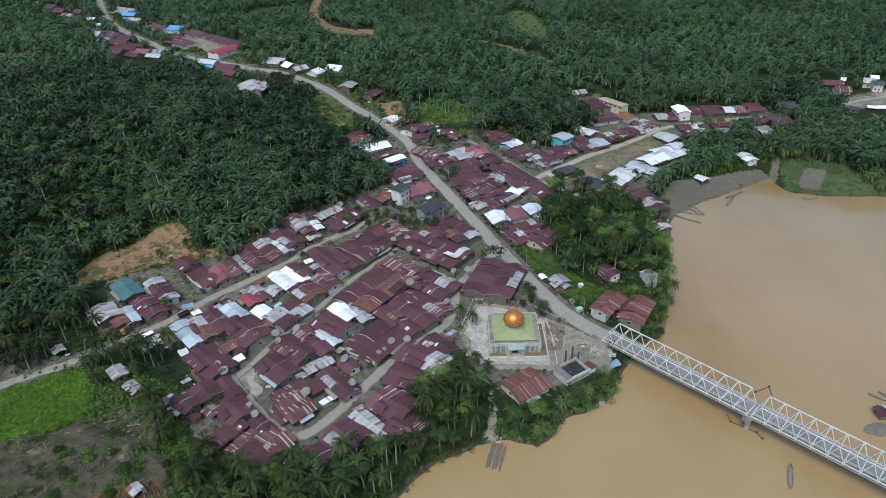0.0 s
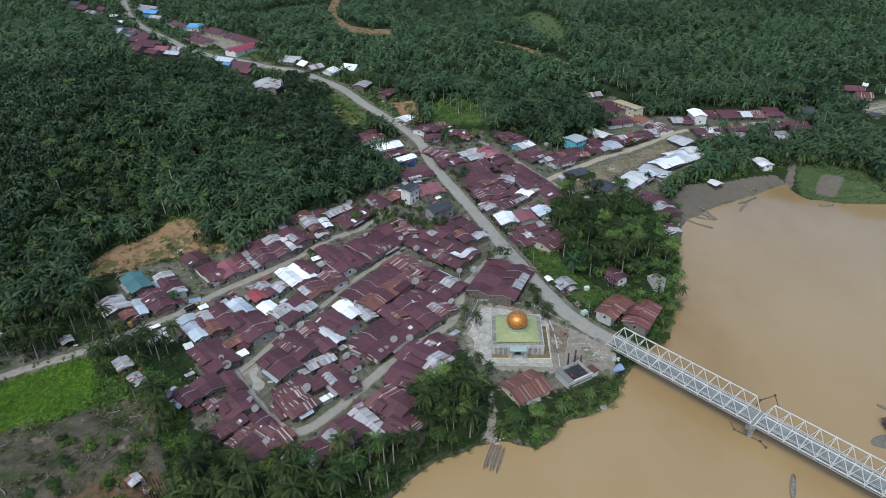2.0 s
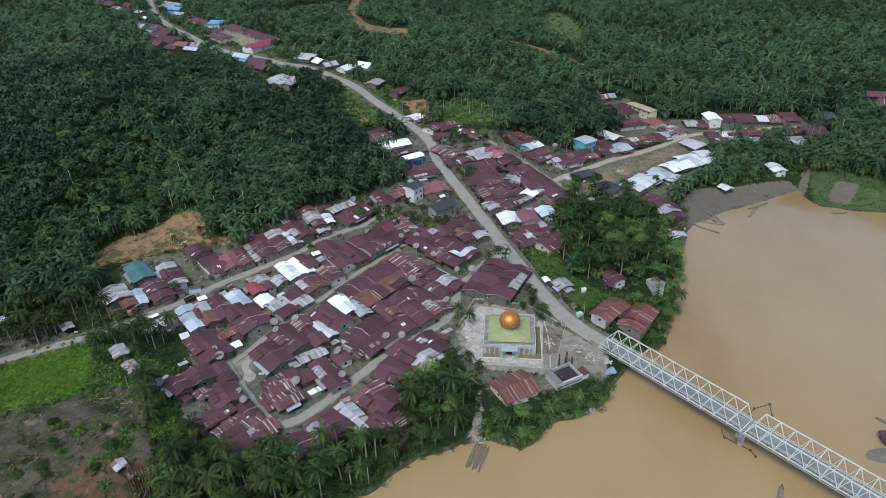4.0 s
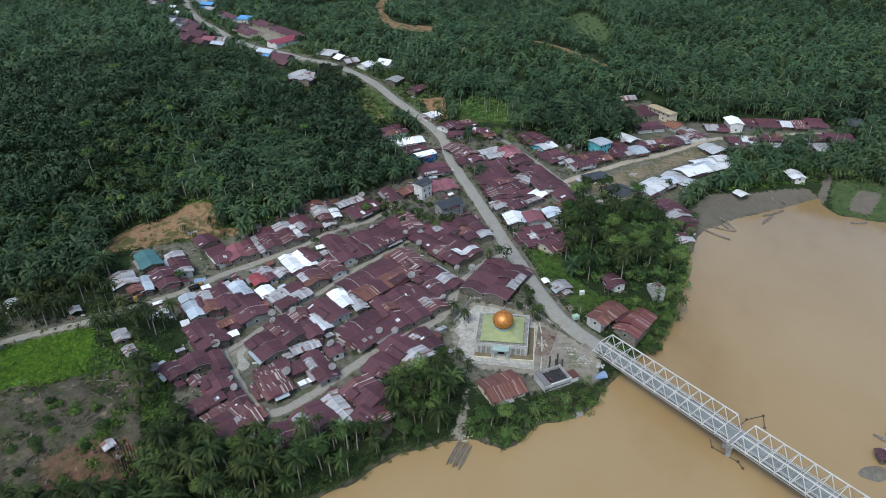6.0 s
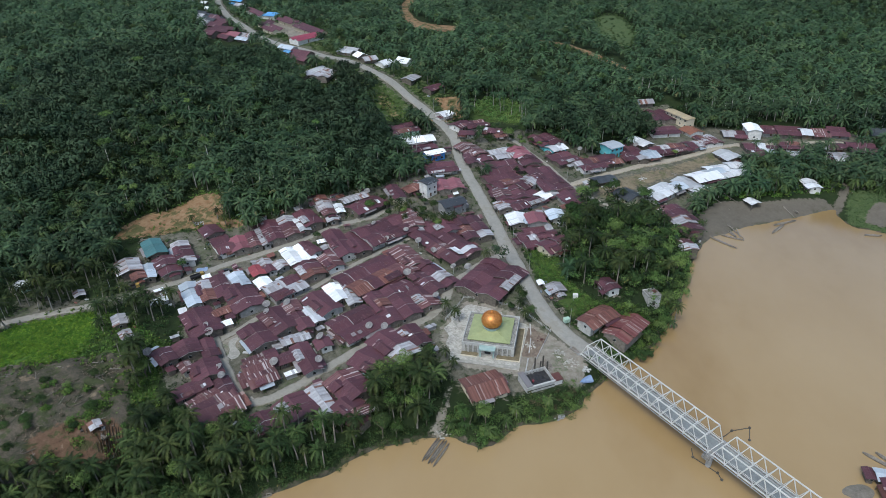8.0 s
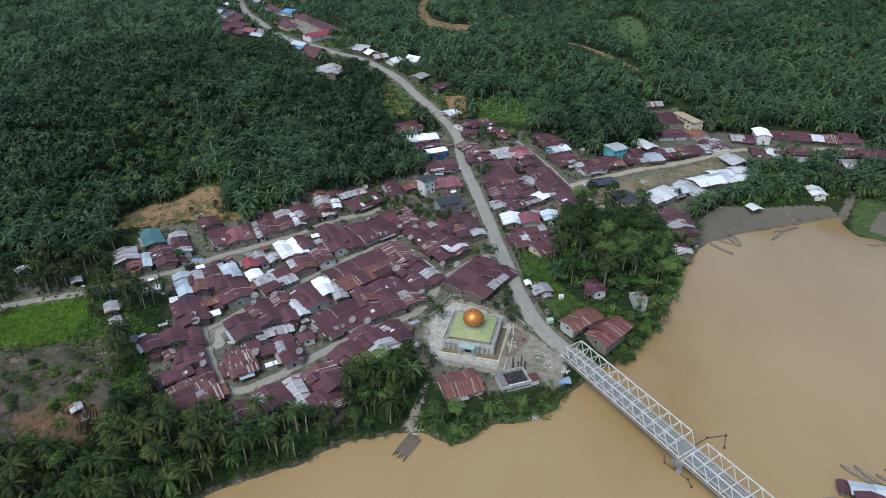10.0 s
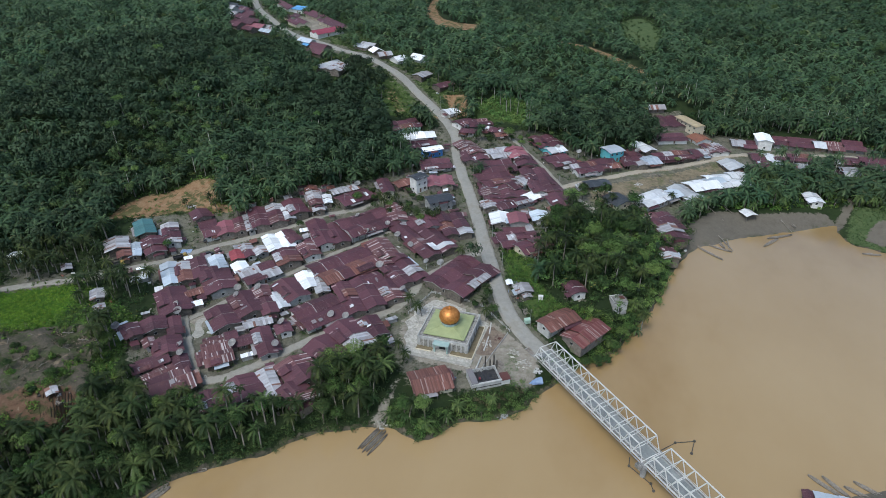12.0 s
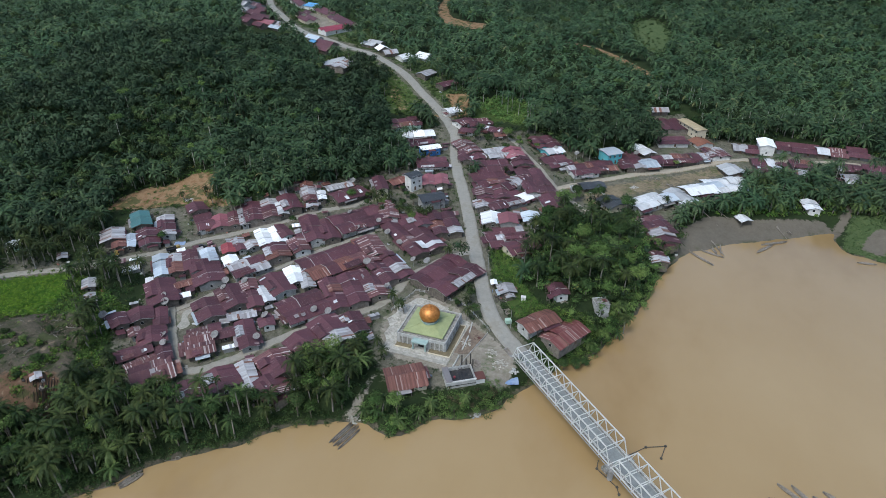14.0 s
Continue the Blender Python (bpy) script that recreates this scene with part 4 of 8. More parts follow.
    if not far and wall != "open" and width > 5:
        # lower awning sheets under the eaves
        for face, chance in ((camera_side, 0.65), (-camera_side, 0.55)):
            if rng.random() > chance:
                continue
            a0 = rng.uniform(-0.48, 0.05) * length
            a1 = min(a0 + length * rng.uniform(0.25, 0.65), length / 2)
            out = rng.uniform(1.0, 2.2)
            yy = face * (width / 2 - 0.4)
            v = []
            for yk, zk in ((yy, tall - 0.05), (yy + face * out, tall - 0.5)):
                for xk in (a0, a1):
                    v += [(xk, yk, zk - 0.05), (xk, yk, zk)]
            f = [(1, 3, 7, 5), (0, 4, 6, 2), (0, 1, 5, 4), (2, 6, 7, 3), (4, 5, 7, 6), (0, 2, 3, 1)]
            mesh_object("awning", v, f if face < 0 else [k[::-1] for k in f], M[rng.choice("mmmzzrsb")], h)
            for px in (a0 + 0.15, a1 - 0.2):
                part("post", _post(px, yy + face * (out - 0.15), -1.0, tall - 0.5), M["wood"], h)
    if not far and wall != "open" and tall < 4 and kind in "ms" and width > 6.5 and length > 9 and rng.random() < 0.6:
        # a raised later roof over part of one slope
        w0 = w1 / 2
        c = -width / 2 + w1 * 0.5 if camera_side < 0 else width / 2 - w1 * 0.5
        long2, xm = length * rng.uniform(0.28, 0.5), length * rng.uniform(-0.22, 0.22)
        e2, wide2 = tall + 0.42 + rise * 0.5, w0 * rng.uniform(0.75, 0.95)
        yc = c + camera_side * (w0 - wide2 * 0.5 + rng.uniform(-0.2, 0.5))
        boxes("raised_wall", [(xm - long2 / 2 + 0.3, yc - wide2 / 2 + 0.3, tall - 0.2, xm + long2 / 2 - 0.3, yc + wide2 / 2 - 0.3, e2)], M[wall], h)
        sheet_roof(h, rng.choice((kind, kind, "m", "s", "z")), long2, wide2, e2, min(0.8, wide2 * 0.14), yc, 0.6, rng, xm)
    if not far and wall != "open" and tall < 4 and width > 6 and rng.random() < 0.45:
        # a lower annex at one gable end
        sx = rng.choice((-1, 1))
        deep2, wide2 = rng.uniform(1.8, 3.2), width * rng.uniform(0.4, 0.7)
        yc = rng.uniform(-0.12, 0.12) * width
        xm = sx * (length / 2 + deep2 / 2 - 0.5)
        boxes("annex_wall", [(xm - deep2 / 2 + 0.3, yc - wide2 / 2 + 0.3, -2.0, xm + deep2 / 2 - 0.3, yc + wide2 / 2 - 0.3, tall - 0.45)], M[rng.choice(("plank", "wood", wall))], h)
        sheet_roof(h, rng.choice((kind, kind, "m", "s", "z", "r")), deep2, wide2, tall - 0.45, 0.4, yc, 0.6, rng, xm)
    if (x, y) == (-9.0, 248.5):
        for a0, a1, b0, b1 in ((-15.8, -12.4, -8.2, 2.6), (-12.38, -8.6, -0.6, 2.6)):
            stops = sorted({b0, b1} | {b for b in (-w1 / 2, 0.0, w1 / 2) if b0 < b < b1})
            v = [(a, b, tall + 0.78 + rise * (1 - abs((abs(b) - w1 / 2) / (w1 / 2))) + k) for b in stops for a in (a0, a1) for k in (0, 0.05)]
            f = [(0, 2, 3, 1), tuple(len(v) - 4 + k for k in (0, 1, 3, 2))]
            for k in range(0, len(v) - 4, 4):
                f += [(k + 1, k + 3, k + 7, k + 5), (k, k + 4, k + 6, k + 2), (k, k + 1, k + 5, k + 4), (k + 2, k + 6, k + 7, k + 3)]
            mesh_object("roof_sheet", v, f, M["w"], h, "new bare zinc sheets")
    if kind in "ms" and not far and rng.random() < 0.45:
        # a few replaced sheets on the slope that faces the camera
        w0 = w1 / 2 + 0.07
        c = -width / 2 + w1 * 0.5 if camera_side < 0 else width / 2 - w1 * 0.5
        for k in range(rng.randint(1, 3)):
            px = rng.uniform(-0.42, 0.36) * length
            t0 = rng.uniform(0.08, 0.6)
            t1 = min(t0 + rng.uniform(0.25, 0.5), 0.98)
            wide = rng.choice((0.5, 0.85, 1.7))
            v = []
            for t in (t0, t1):
                for xk in (px, px + wide):
                    zk = tall + 0.12 + rise * (1 - t) + (0.55 if steps > 1 else 0.0)
                    v += [(xk, c + camera_side * w0 * t, zk + 0.09), (xk, c + camera_side * w0 * t, zk + 0.13)]
            q = [(1, 3, 7, 5), (0, 4, 6, 2), (0, 1, 5, 4), (2, 6, 7, 3), (4, 5, 7, 6), (0, 2, 3, 1)]
            mesh_object("roof_sheet", v, q if camera_side < 0 else [j[::-1] for j in q], M[rng.choice("wwzz")], h, "replaced bare zinc sheet")
    return h


def _post(x, y, z0, z1):
    bm = bmesh.new()
    box(bm, x - 0.08, y - 0.08, z0, x + 0.08, y + 0.08, z1)
    return bm


GROUP = "top street north"
house("z", -138.0, 201.4, 12.1, 9.0, 134, 2.3, "wood", GROUP)
house("r", -131.5, 198.2, 12.1, 5.3, 135, 2.3, "wood", GROUP)
house("b", -127.8, 201.0, 11.6, 4.6, 128, 2.3, "wood", GROUP)
house("t", -136.0, 217.5, 14.1, 7.8, 136, 2.3, "", GROUP)
house("m", -123.0, 207.1, 15.1, 8.2, 138, 2.3, "", GROUP)
house("m", -122.2, 218.4, 18.8, 6.7, 132, 2.3, "", GROUP)
house("m", -117.6, 235.4, 9.3, 7.9, 143, 2.3, "", GROUP)
house("m", -108.6, 228.7, 7.7, 16.2, 47, 2.3, "white", GROUP)
house("p", -100.3, 230.4, 12.0, 8.2, 130, 2.3, "", GROUP)
house("s", -95.3, 234.5, 13.4, 5.1, 128, 2.3, "", GROUP)
house("z", -91.7, 236.8, 14.9, 3.7, 130, 2.3, "", GROUP)
house("m", -86.0, 244.2, 18.5, 14.7, 129, 2.3, "", GROUP)
house("q", -77.1, 248.4, 12.4, 5.2, 126, 2.3, "", GROUP)
house("m", -76.3, 254.0, 15.6, 8.1, 135, 2.3, "", GROUP)
house("s", -72.5, 266.2, 20.2, 5.5, 126, 2.3, "", GROUP)
house("w", -65.0, 266.0, 8.2, 4.1, 124, 2.3, "", GROUP)
house("z", -65.2, 257.0, 7.2, 5.3, 124, 2.3, "", GROUP)
house("m", -53.1, 272.9, 16.6, 10.8, 56, 2.3, "", GROUP)
house("z", -61.1, 278.2, 13.8, 6.0, 51, 2.3, "", GROUP)
house("m", -41.3, 286.2, 16.5, 6.4, 124, 4.5, "cream", GROUP)
house("r", -35.7, 295.8, 9.3, 6.9, 55, 2.3, "", GROUP)
GROUP = "top street south"
house("b", -100.7, 189.5, 16.9, 5.8, 133, 2.3, "", GROUP)
house("m", -93.8, 194.6, 15.2, 11.4, 132, 2.3, "", GROUP)
house("m", -78.6, 190.9, 18.4, 10.6, 137, 2.3, "", GROUP)
house("r", -82.2, 181.6, 8.1, 4.5, 52, 2.3, "", GROUP)
house("m", -86.5, 172.8, 17.4, 9.9, 137, 2.3, "", GROUP)
house("b", -86.5, 202.9, 12.0, 5.5, 136, 2.3, "", GROUP)
house("w", -75.3, 202.9, 7.6, 5.8, 139, 2.3, "", GROUP)
house("R", -82.3, 211.0, 8.3, 5.1, 131, 2.3, "", GROUP)
house("m", -79.9, 215.9, 11.6, 5.1, 136, 2.3, "", GROUP)
house("z", -74.2, 217.2, 6.4, 5.6, 145, 2.3, "", GROUP)
house("m", -64.9, 200.8, 14.2, 11.4, 55, 2.3, "", GROUP)
house("m", -59.7, 215.0, 12.8, 9.2, 134, 2.3, "", GROUP)
house("w", -69.5, 225.4, 13.7, 11.0, 135, 2.3, "white", GROUP)
house("m", -66.2, 230.8, 11.5, 5.3, 145, 2.3, "", GROUP)
house("s", -53.0, 222.8, 11.4, 7.2, 137, 2.3, "white", GROUP)
house("m", -54.5, 237.6, 23.4, 7.9, 130, 2.3, "", GROUP)
house("m", -47.0, 239.4, 17.8, 7.7, 130, 2.3, "", GROUP)
house("m", -37.5, 252.7, 23.8, 17.2, 52, 2.3, "", GROUP)
house("s", -27.4, 264.9, 16.3, 7.9, 118, 2.3, "", GROUP)
GROUP = "second street south"
house("m", -61.4, 169.2, 13.2, 9.2, 140, 2.3, "", GROUP)
house("m", -57.4, 179.6, 15.0, 9.8, 141, 2.3, "", GROUP)
house("m", -51.7, 183.7, 19.2, 5.7, 133, 2.3, "", GROUP)
house("q", -46.9, 184.9, 11.1, 5.2, 139, 2.3, "", GROUP)
house("m", -45.7, 193.1, 14.5, 9.3, 145, 2.3, "", GROUP)
house("w", -42.6, 201.1, 11.9, 6.0, 133, 2.3, "", GROUP)
house("z", -38.7, 203.6, 19.3, 5.0, 128, 2.3, "", GROUP)
house("m", -32.6, 216.2, 24.8, 17.1, 55, 2.3, "", GROUP)
house("m", -27.8, 183.3, 16.7, 14.6, 54, 2.3, "white", GROUP)
house("m", -18.0, 197.6, 20.8, 13.8, 132, 2.3, "", GROUP)
house("m", -17.5, 209.9, 8.1, 7.9, 48, 2.3, "", GROUP)
house("m", -7.0, 204.5, 13.5, 8.5, 128, 2.3, "", GROUP)
house("m", -7.9, 219.6, 20.2, 12.9, 141, 2.3, "", GROUP)
house("s", -21.3, 232.5, 16.4, 8.4, 133, 2.3, "", GROUP)
house("m", -9.0, 248.5, 33.8, 15.0, 140, 2.3, "", GROUP)
house("m", 2.4, 262.2, 19.6, 11.9, 122, 2.3, "", GROUP)
house("m", 18.2, 221.1, 23.1, 18.0, 68, 2.3, "", GROUP)
house("m", -9.1, 260.3, 11.2, 10.3, 130, 2.3, "", GROUP)
GROUP = "third street north"
house("s", -51.8, 151.3, 10.0, 13.9, 43, 2.3, "wood", GROUP)
house("m", -54.9, 157.9, 12.2, 5.8, 41, 2.3, "", GROUP)
house("m", -45.8, 160.1, 7.1, 6.0, 44, 2.3, "", GROUP)
house("m", -39.0, 161.3, 17.1, 7.0, 132, 2.3, "", GROUP)
house("z", -47.2, 170.4, 10.8, 5.1, 42, 2.3, "", GROUP)
house("m", -36.1, 170.0, 6.3, 6.0, 131, 2.3, "white", GROUP)
GROUP = "third street south"
house("m", -15.0, 163.4, 13.3, 9.7, 157, 2.3, "", GROUP)
house("m", -10.2, 173.0, 16.9, 10.2, 145, 2.3, "", GROUP)
house("m", -4.8, 180.3, 11.5, 7.1, 135, 2.3, "", GROUP)
house("m", -19.1, 150.4, 13.3, 10.6, 143, 2.3, "", GROUP)
house("z", -25.7, 142.5, 13.8, 5.1, 136, 2.3, "", GROUP)
house("m", -32.6, 137.2, 10.6, 9.9, 143, 2.3, "", GROUP)
house("m", -14.9, 140.0, 9.9, 8.6, 148, 2.3, "", GROUP)
house("m", -39.4, 129.6, 8.5, 6.8, 136, 2.3, "", GROUP)
GROUP = "lower lane west"
house("m", -87.3, 150.7, 9.4, 6.4, 145, 2.3, "", GROUP)
house("m", -82.9, 157.0, 8.9, 8.7, 136, 2.3, "", GROUP)
house("m", -75.8, 159.3, 11.9, 5.3, 132, 2.3, "", GROUP)
house("s", -78.2, 148.3, 6.1, 4.3, 141, 2.3, "", GROUP)
house("m", -70.2, 139.0, 12.6, 6.7, 54, 2.3, "", GROUP)
house("m", -70.0, 148.3, 10.4, 9.8, 134, 2.3, "", GROUP)
house("s", -64.0, 135.5, 10.8, 4.8, 58, 2.3, "", GROUP)
house("m", -56.9, 132.8, 13.8, 11.7, 49, 2.3, "", GROUP)
house("m", -60.2, 142.5, 9.7, 5.3, 137, 2.3, "", GROUP)
GROUP = "road west upper"
house("m", -25.7, 321.8, 14.2, 10.6, 29, 2.3, "", GROUP)
house("k", -26.5, 296.3, 8.2, 7.4, 55, 7.6, "white", GROUP)
house("p", -16.9, 303.0, 10.7, 10.3, 113, 2.3, "", GROUP)
house("k", -10.6, 280.5, 13.0, 8.6, 39, 5.2, "grey", GROUP)
house("w", -33.0, 338.5, 12.5, 6.8, 39, 4.5, "blue", GROUP)
house("w", -46.5, 355.3, 15.2, 8.5, 32, 2.3, "", GROUP)
house("m", -43.4, 348.7, 13.1, 10.3, 38, 2.3, "", GROUP)
house("m", -59.6, 362.7, 16.2, 11.7, 42, 2.3, "green", GROUP)
house("w", -38.9, 396.0, 8.0, 7.7, 54, 2.3, "white", GROUP)
GROUP = "road east"
house("s", -13.3, 348.4, 16.5, 9.0, 133, 2.3, "", GROUP)
house("m", -7.4, 338.2, 12.3, 10.9, 116, 2.3, "", GROUP)
house("q", -3.7, 337.6, 7.7, 5.0, 50, 2.3, "", GROUP)
house("z", 6.4, 344.8, 12.6, 11.5, 36, 2.3, "", GROUP)
house("m", 7.4, 328.2, 16.2, 13.4, 32, 2.3, "", GROUP)
house("p", 15.3, 346.2, 11.6, 8.4, 119, 2.3, "", GROUP)
house("m", 20.8, 339.4, 13.3, 8.2, 119, 2.3, "", GROUP)
house("m", 10.4, 313.6, 15.5, 13.1, 40, 2.3, "", GROUP)
house("s", 24.4, 313.8, 15.4, 8.1, 57, 2.3, "white", GROUP)
house("m", 14.9, 302.1, 17.0, 13.5, 115, 2.3, "", GROUP)
house("m", 22.8, 293.9, 17.5, 12.6, 44, 2.3, "", GROUP)
house("m", 33.6, 316.8, 25.0, 11.0, 116, 2.3, "", GROUP)
house("m", 43.6, 304.6, 27.0, 8.6, 120, 2.3, "", GROUP)
house("z", 14.8, 285.9, 7.9, 6.5, 117, 2.3, "", GROUP)
house("w", 22.6, 273.6, 9.7, 7.3, 111, 2.3, "", GROUP)
house("p", 31.4, 270.3, 10.4, 8.9, 110, 5.0, "grey", GROUP)
house("w", 33.1, 299.7, 6.8, 5.9, 57, 2.3, "", GROUP)
house("b", 40.4, 279.4, 7.4, 6.2, 113, 2.3, "", GROUP)
house("m", 29.0, 254.7, 5.4, 10.9, 32, 2.3, "", GROUP)
house("m", 34.3, 261.4, 11.2, 9.7, 29, 2.3, "", GROUP)
house("m", 42.4, 251.7, 12.4, 8.5, 43, 2.3, "cream", GROUP)
GROUP = "market street north"
house("m", 28.8, 368.0, 14.4, 11.6, 124, 2.3, "cyan", GROUP)
house("q", 35.4, 358.2, 9.6, 7.5, 47, 2.3, "cyan", GROUP)
house("m", 39.7, 347.1, 12.2, 11.8, 43, 2.3, "", GROUP)
house("m", 54.6, 343.4, 12.9, 11.3, 36, 2.3, "white", GROUP)
house("m", 64.5, 352.8, 11.7, 10.9, 30, 2.3, "", GROUP)
house("b", 67.5, 367.2, 10.6, 10.5, 40, 6.0, "cyan", GROUP)
house("m", 78.6, 366.9, 20.0, 9.5, 111, 2.3, "", GROUP)
house("w", 84.7, 385.0, 12.4, 6.6, 129, 2.3, "", GROUP)
house("b", 88.1, 366.9, 9.1, 9.0, 33, 2.3, "", GROUP)
house("m", 102.3, 380.7, 20.4, 9.9, 28, 2.3, "", GROUP)
house("m", 116.1, 388.1, 8.9, 8.2, 32, 2.3, "", GROUP)
house("m", 99.2, 431.7, 16.7, 11.6, 108, 2.3, "", GROUP)
house("m", 99.5, 405.3, 15.2, 10.2, 20, 2.3, "white", GROUP)
house("y", 111.1, 426.7, 22.2, 7.1, 125, 6.0, "cream", GROUP)
house("o", 116.9, 409.0, 9.2, 8.5, 124, 2.3, "white", GROUP)
house("s", 125.2, 395.9, 12.0, 9.6, 115, 2.3, "white", GROUP)
house("z", 89.6, 445.3, 9.5, 5.9, 20, 2.3, "", GROUP)
GROUP = "market"
house("q", 91.6, 319.0, 18.9, 11.2, 50, 2.3, "", GROUP)
house("q", 108.2, 331.3, 16.4, 8.9, 130, 2.3, "", GROUP)
house("w", 116.5, 343.3, 16.7, 10.7, 38, 2.3, "", GROUP)
house("q", 129.1, 353.4, 18.5, 14.6, 29, 2.3, "", GROUP)
house("q", 134.0, 375.0, 13.5, 10.0, 116, 2.3, "", GROUP)
house("b", 100.2, 326.0, 10.0, 8.0, 46, 2.1, "", GROUP)
house("b", 122.6, 349.4, 10.0, 9.0, 36, 2.2, "", GROUP)
house("q", 134.6, 361.5, 9.0, 7.0, 30, 2.4, "", GROUP)
house("k", 74.9, 308.8, 10.7, 9.8, 136, 2.3, "cream", GROUP)
house("k", 62.9, 325.1, 12.1, 7.2, 33, 2.0, "wood", GROUP)
house("m", 97.2, 295.8, 14.6, 10.9, 118, 2.3, "wood", GROUP)
house("m", 101.4, 285.7, 10.5, 8.9, 113, 2.3, "wood", GROUP)
house("m", 100.1, 269.2, 8.1, 6.2, 108, 2.3, "wood", GROUP)
GROUP = "upper bay row"
house("z", 139.0, 410.0, 7.6, 10.5, 6, 2.3, "wood", GROUP)
house("m", 145.5, 410.1, 7.1, 12.3, 4, 2.3, "", GROUP)
house("w", 153.3, 413.5, 13.8, 9.1, 94, 5.0, "white", GROUP)
house("m", 164.3, 417.6, 9.2, 13.2, 1, 2.3, "", GROUP)
house("m", 174.6, 414.9, 14.1, 14.8, 179, 2.3, "plank", GROUP)
house("q", 183.3, 412.2, 6.2, 10.6, 2, 2.3, "", GROUP)
house("s", 191.3, 412.3, 8.4, 13.8, 1, 2.3, "plank", GROUP)
house("m", 202.0, 416.4, 10.1, 15.4, 179, 2.3, "", GROUP)
house("m", 148.9, 385.8, 7.5, 17.8, 10, 2.3, "", GROUP)
house("q", 155.3, 386.4, 4.6, 17.8, 17, 2.3, "", GROUP)
house("m", 160.2, 386.5, 5.6, 11.7, 13, 2.3, "", GROUP)
house("m", 170.5, 392.7, 11.2, 11.3, 6, 2.3, "wood", GROUP)
house("z", 170.0, 380.7, 6.5, 7.3, 1, 2.3, "", GROUP)
house("m", 195.1, 392.6, 9.1, 9.6, 8, 2.3, "", GROUP)
house("z", 192.8, 376.8, 8.9, 11.3, 10, 2.3, "", GROUP)
house("m", 208.1, 390.6, 13.9, 15.3, 179, 2.3, "", GROUP)
house("k", 226.9, 421.7, 10.3, 13.5, 174, 2.3, "wood", GROUP)
GROUP = "hill road"
house("q", -130.5, 474.7, 13.2, 12.5, 161, 2.3, "", GROUP)
house("w", -117.1, 462.6, 8.9, 8.4, 135, 2.3, "", GROUP)
house("z", -109.4, 458.9, 10.1, 7.9, 43, 2.3, "", GROUP)
house("q", -97.8, 458.6, 9.9, 9.1, 63, 2.3, "white", GROUP)
house("w", -84.8, 468.4, 11.9, 10.1, 153, 2.3, "white", GROUP)
house("z", -71.9, 436.3, 11.2, 9.2, 72, 2.3, "", GROUP)
house("m", -53.9, 429.0, 12.9, 8.7, 61, 2.3, "", GROUP)
house("z", -131.6, 424.8, 18.5, 13.5, 84, 2.3, "", GROUP)
house("q", -141.3, 427.2, 20.6, 7.3, 73, 2.3, "", GROUP)
house("m", -25.0, 378.2, 10.9, 9.5, 59, 2.3, "white", GROUP)
house("m", -16.6, 382.2, 12.7, 11.0, 32, 2.3, "", GROUP)
house("s", 0.5, 373.0, 9.3, 6.7, 126, 2.3, "", GROUP)
GROUP = "bridge head"
house("r", 60.9, 200.9, 13.6, 7.5, 50, 2.6, "weathered", GROUP)
house("S", 71.0, 198.6, 14.8, 8.9, 59, 2.3, "", GROUP)
house("m", 64.2, 219.3, 8.3, 6.0, 122, 2.3, "white", GROUP)
house("z", 44.3, 218.2, 6.1, 6.1, 121, 2.0, "", GROUP)
house("w", 38.0, 221.9, 3.4, 2.3, 113, 1.5, "", GROUP)
house("r", 24.6, 159.4, 12.3, 10.3, 33, 2.3, "cream", GROUP)
GROUP = "field edge"
house("z", -116.9, 166.4, 7.0, 4.6, 134, 2.3, "wood", GROUP)
house("z", -107.6, 158.0, 6.6, 3.8, 142, 2.3, "wood", GROUP)
house("z", -145.5, 180.0, 4.7, 3.7, 138, 2.3, "open", GROUP)
house("z", -88.2, 115.9, 3.9, 3.1, 144, 1.5, "open", GROUP)
house("w", -172.7, 180.0, 5.5, 4.8, 151, 2.3, "green", GROUP)
GROUP = "beach"
house("w", 138.1, 322.8, 6.2, 5.5, 122, 2.0, "open", GROUP)
house("q", 169.4, 341.2, 9.4, 6.7, 104, 2.3, "white", GROUP)
GROUP = "hilltop school"
house("P", -171.5, 490.4, 23.7, 11.3, 60, 3, "white", GROUP)
house("m", -183.4, 526.1, 39.2, 11.3, 138, 3, "cream", GROUP)
house("m", -218.7, 563.5, 28.3, 11.3, 140, 3, "cream", GROUP)
house("m", -216.1, 526.1, 21.4, 12.2, 139, 3, "cream", GROUP)
house("m", -231.9, 546.6, 13.4, 13.9, 140, 3, "cream", GROUP)
house("B", -247.5, 587.5, 14.5, 11.3, 164, 3.2, "white", GROUP)
house("m", -276.9, 607.6, 16.4, 8.7, 140, 3, "white", GROUP)
house("m", -261.4, 592.1, 20.8, 8.7, 135, 3, "white", GROUP)
GROUP = "upper hill road"
house("z", -336.4, 681.5, 26.5, 12.2, 148, 3, "white", GROUP)
house("B", -324.5, 666.9, 17.6, 7.0, 155, 2.5, "", GROUP)
house("B", -320.6, 648.5, 8.0, 4.3, 154, 2.3, "", GROUP)
house("z", -306.8, 641.2, 14.6, 6.1, 153, 2.3, "", GROUP)
house("z", -300.9, 555.6, 7.7, 8.7, 158, 2.3, "", GROUP)
house("k", -294.9, 561.9, 14.5, 7.8, 157, 2.3, "", GROUP)
house("z", -281.2, 527.3, 9.9, 6.1, 163, 2.3, "white", GROUP)
house("k", -282.2, 539.9, 10.8, 5.2, 153, 2.3, "", GROUP)
house("m", -253.5, 505.7, 19.8, 12.2, 164, 2.5, "wood", GROUP)
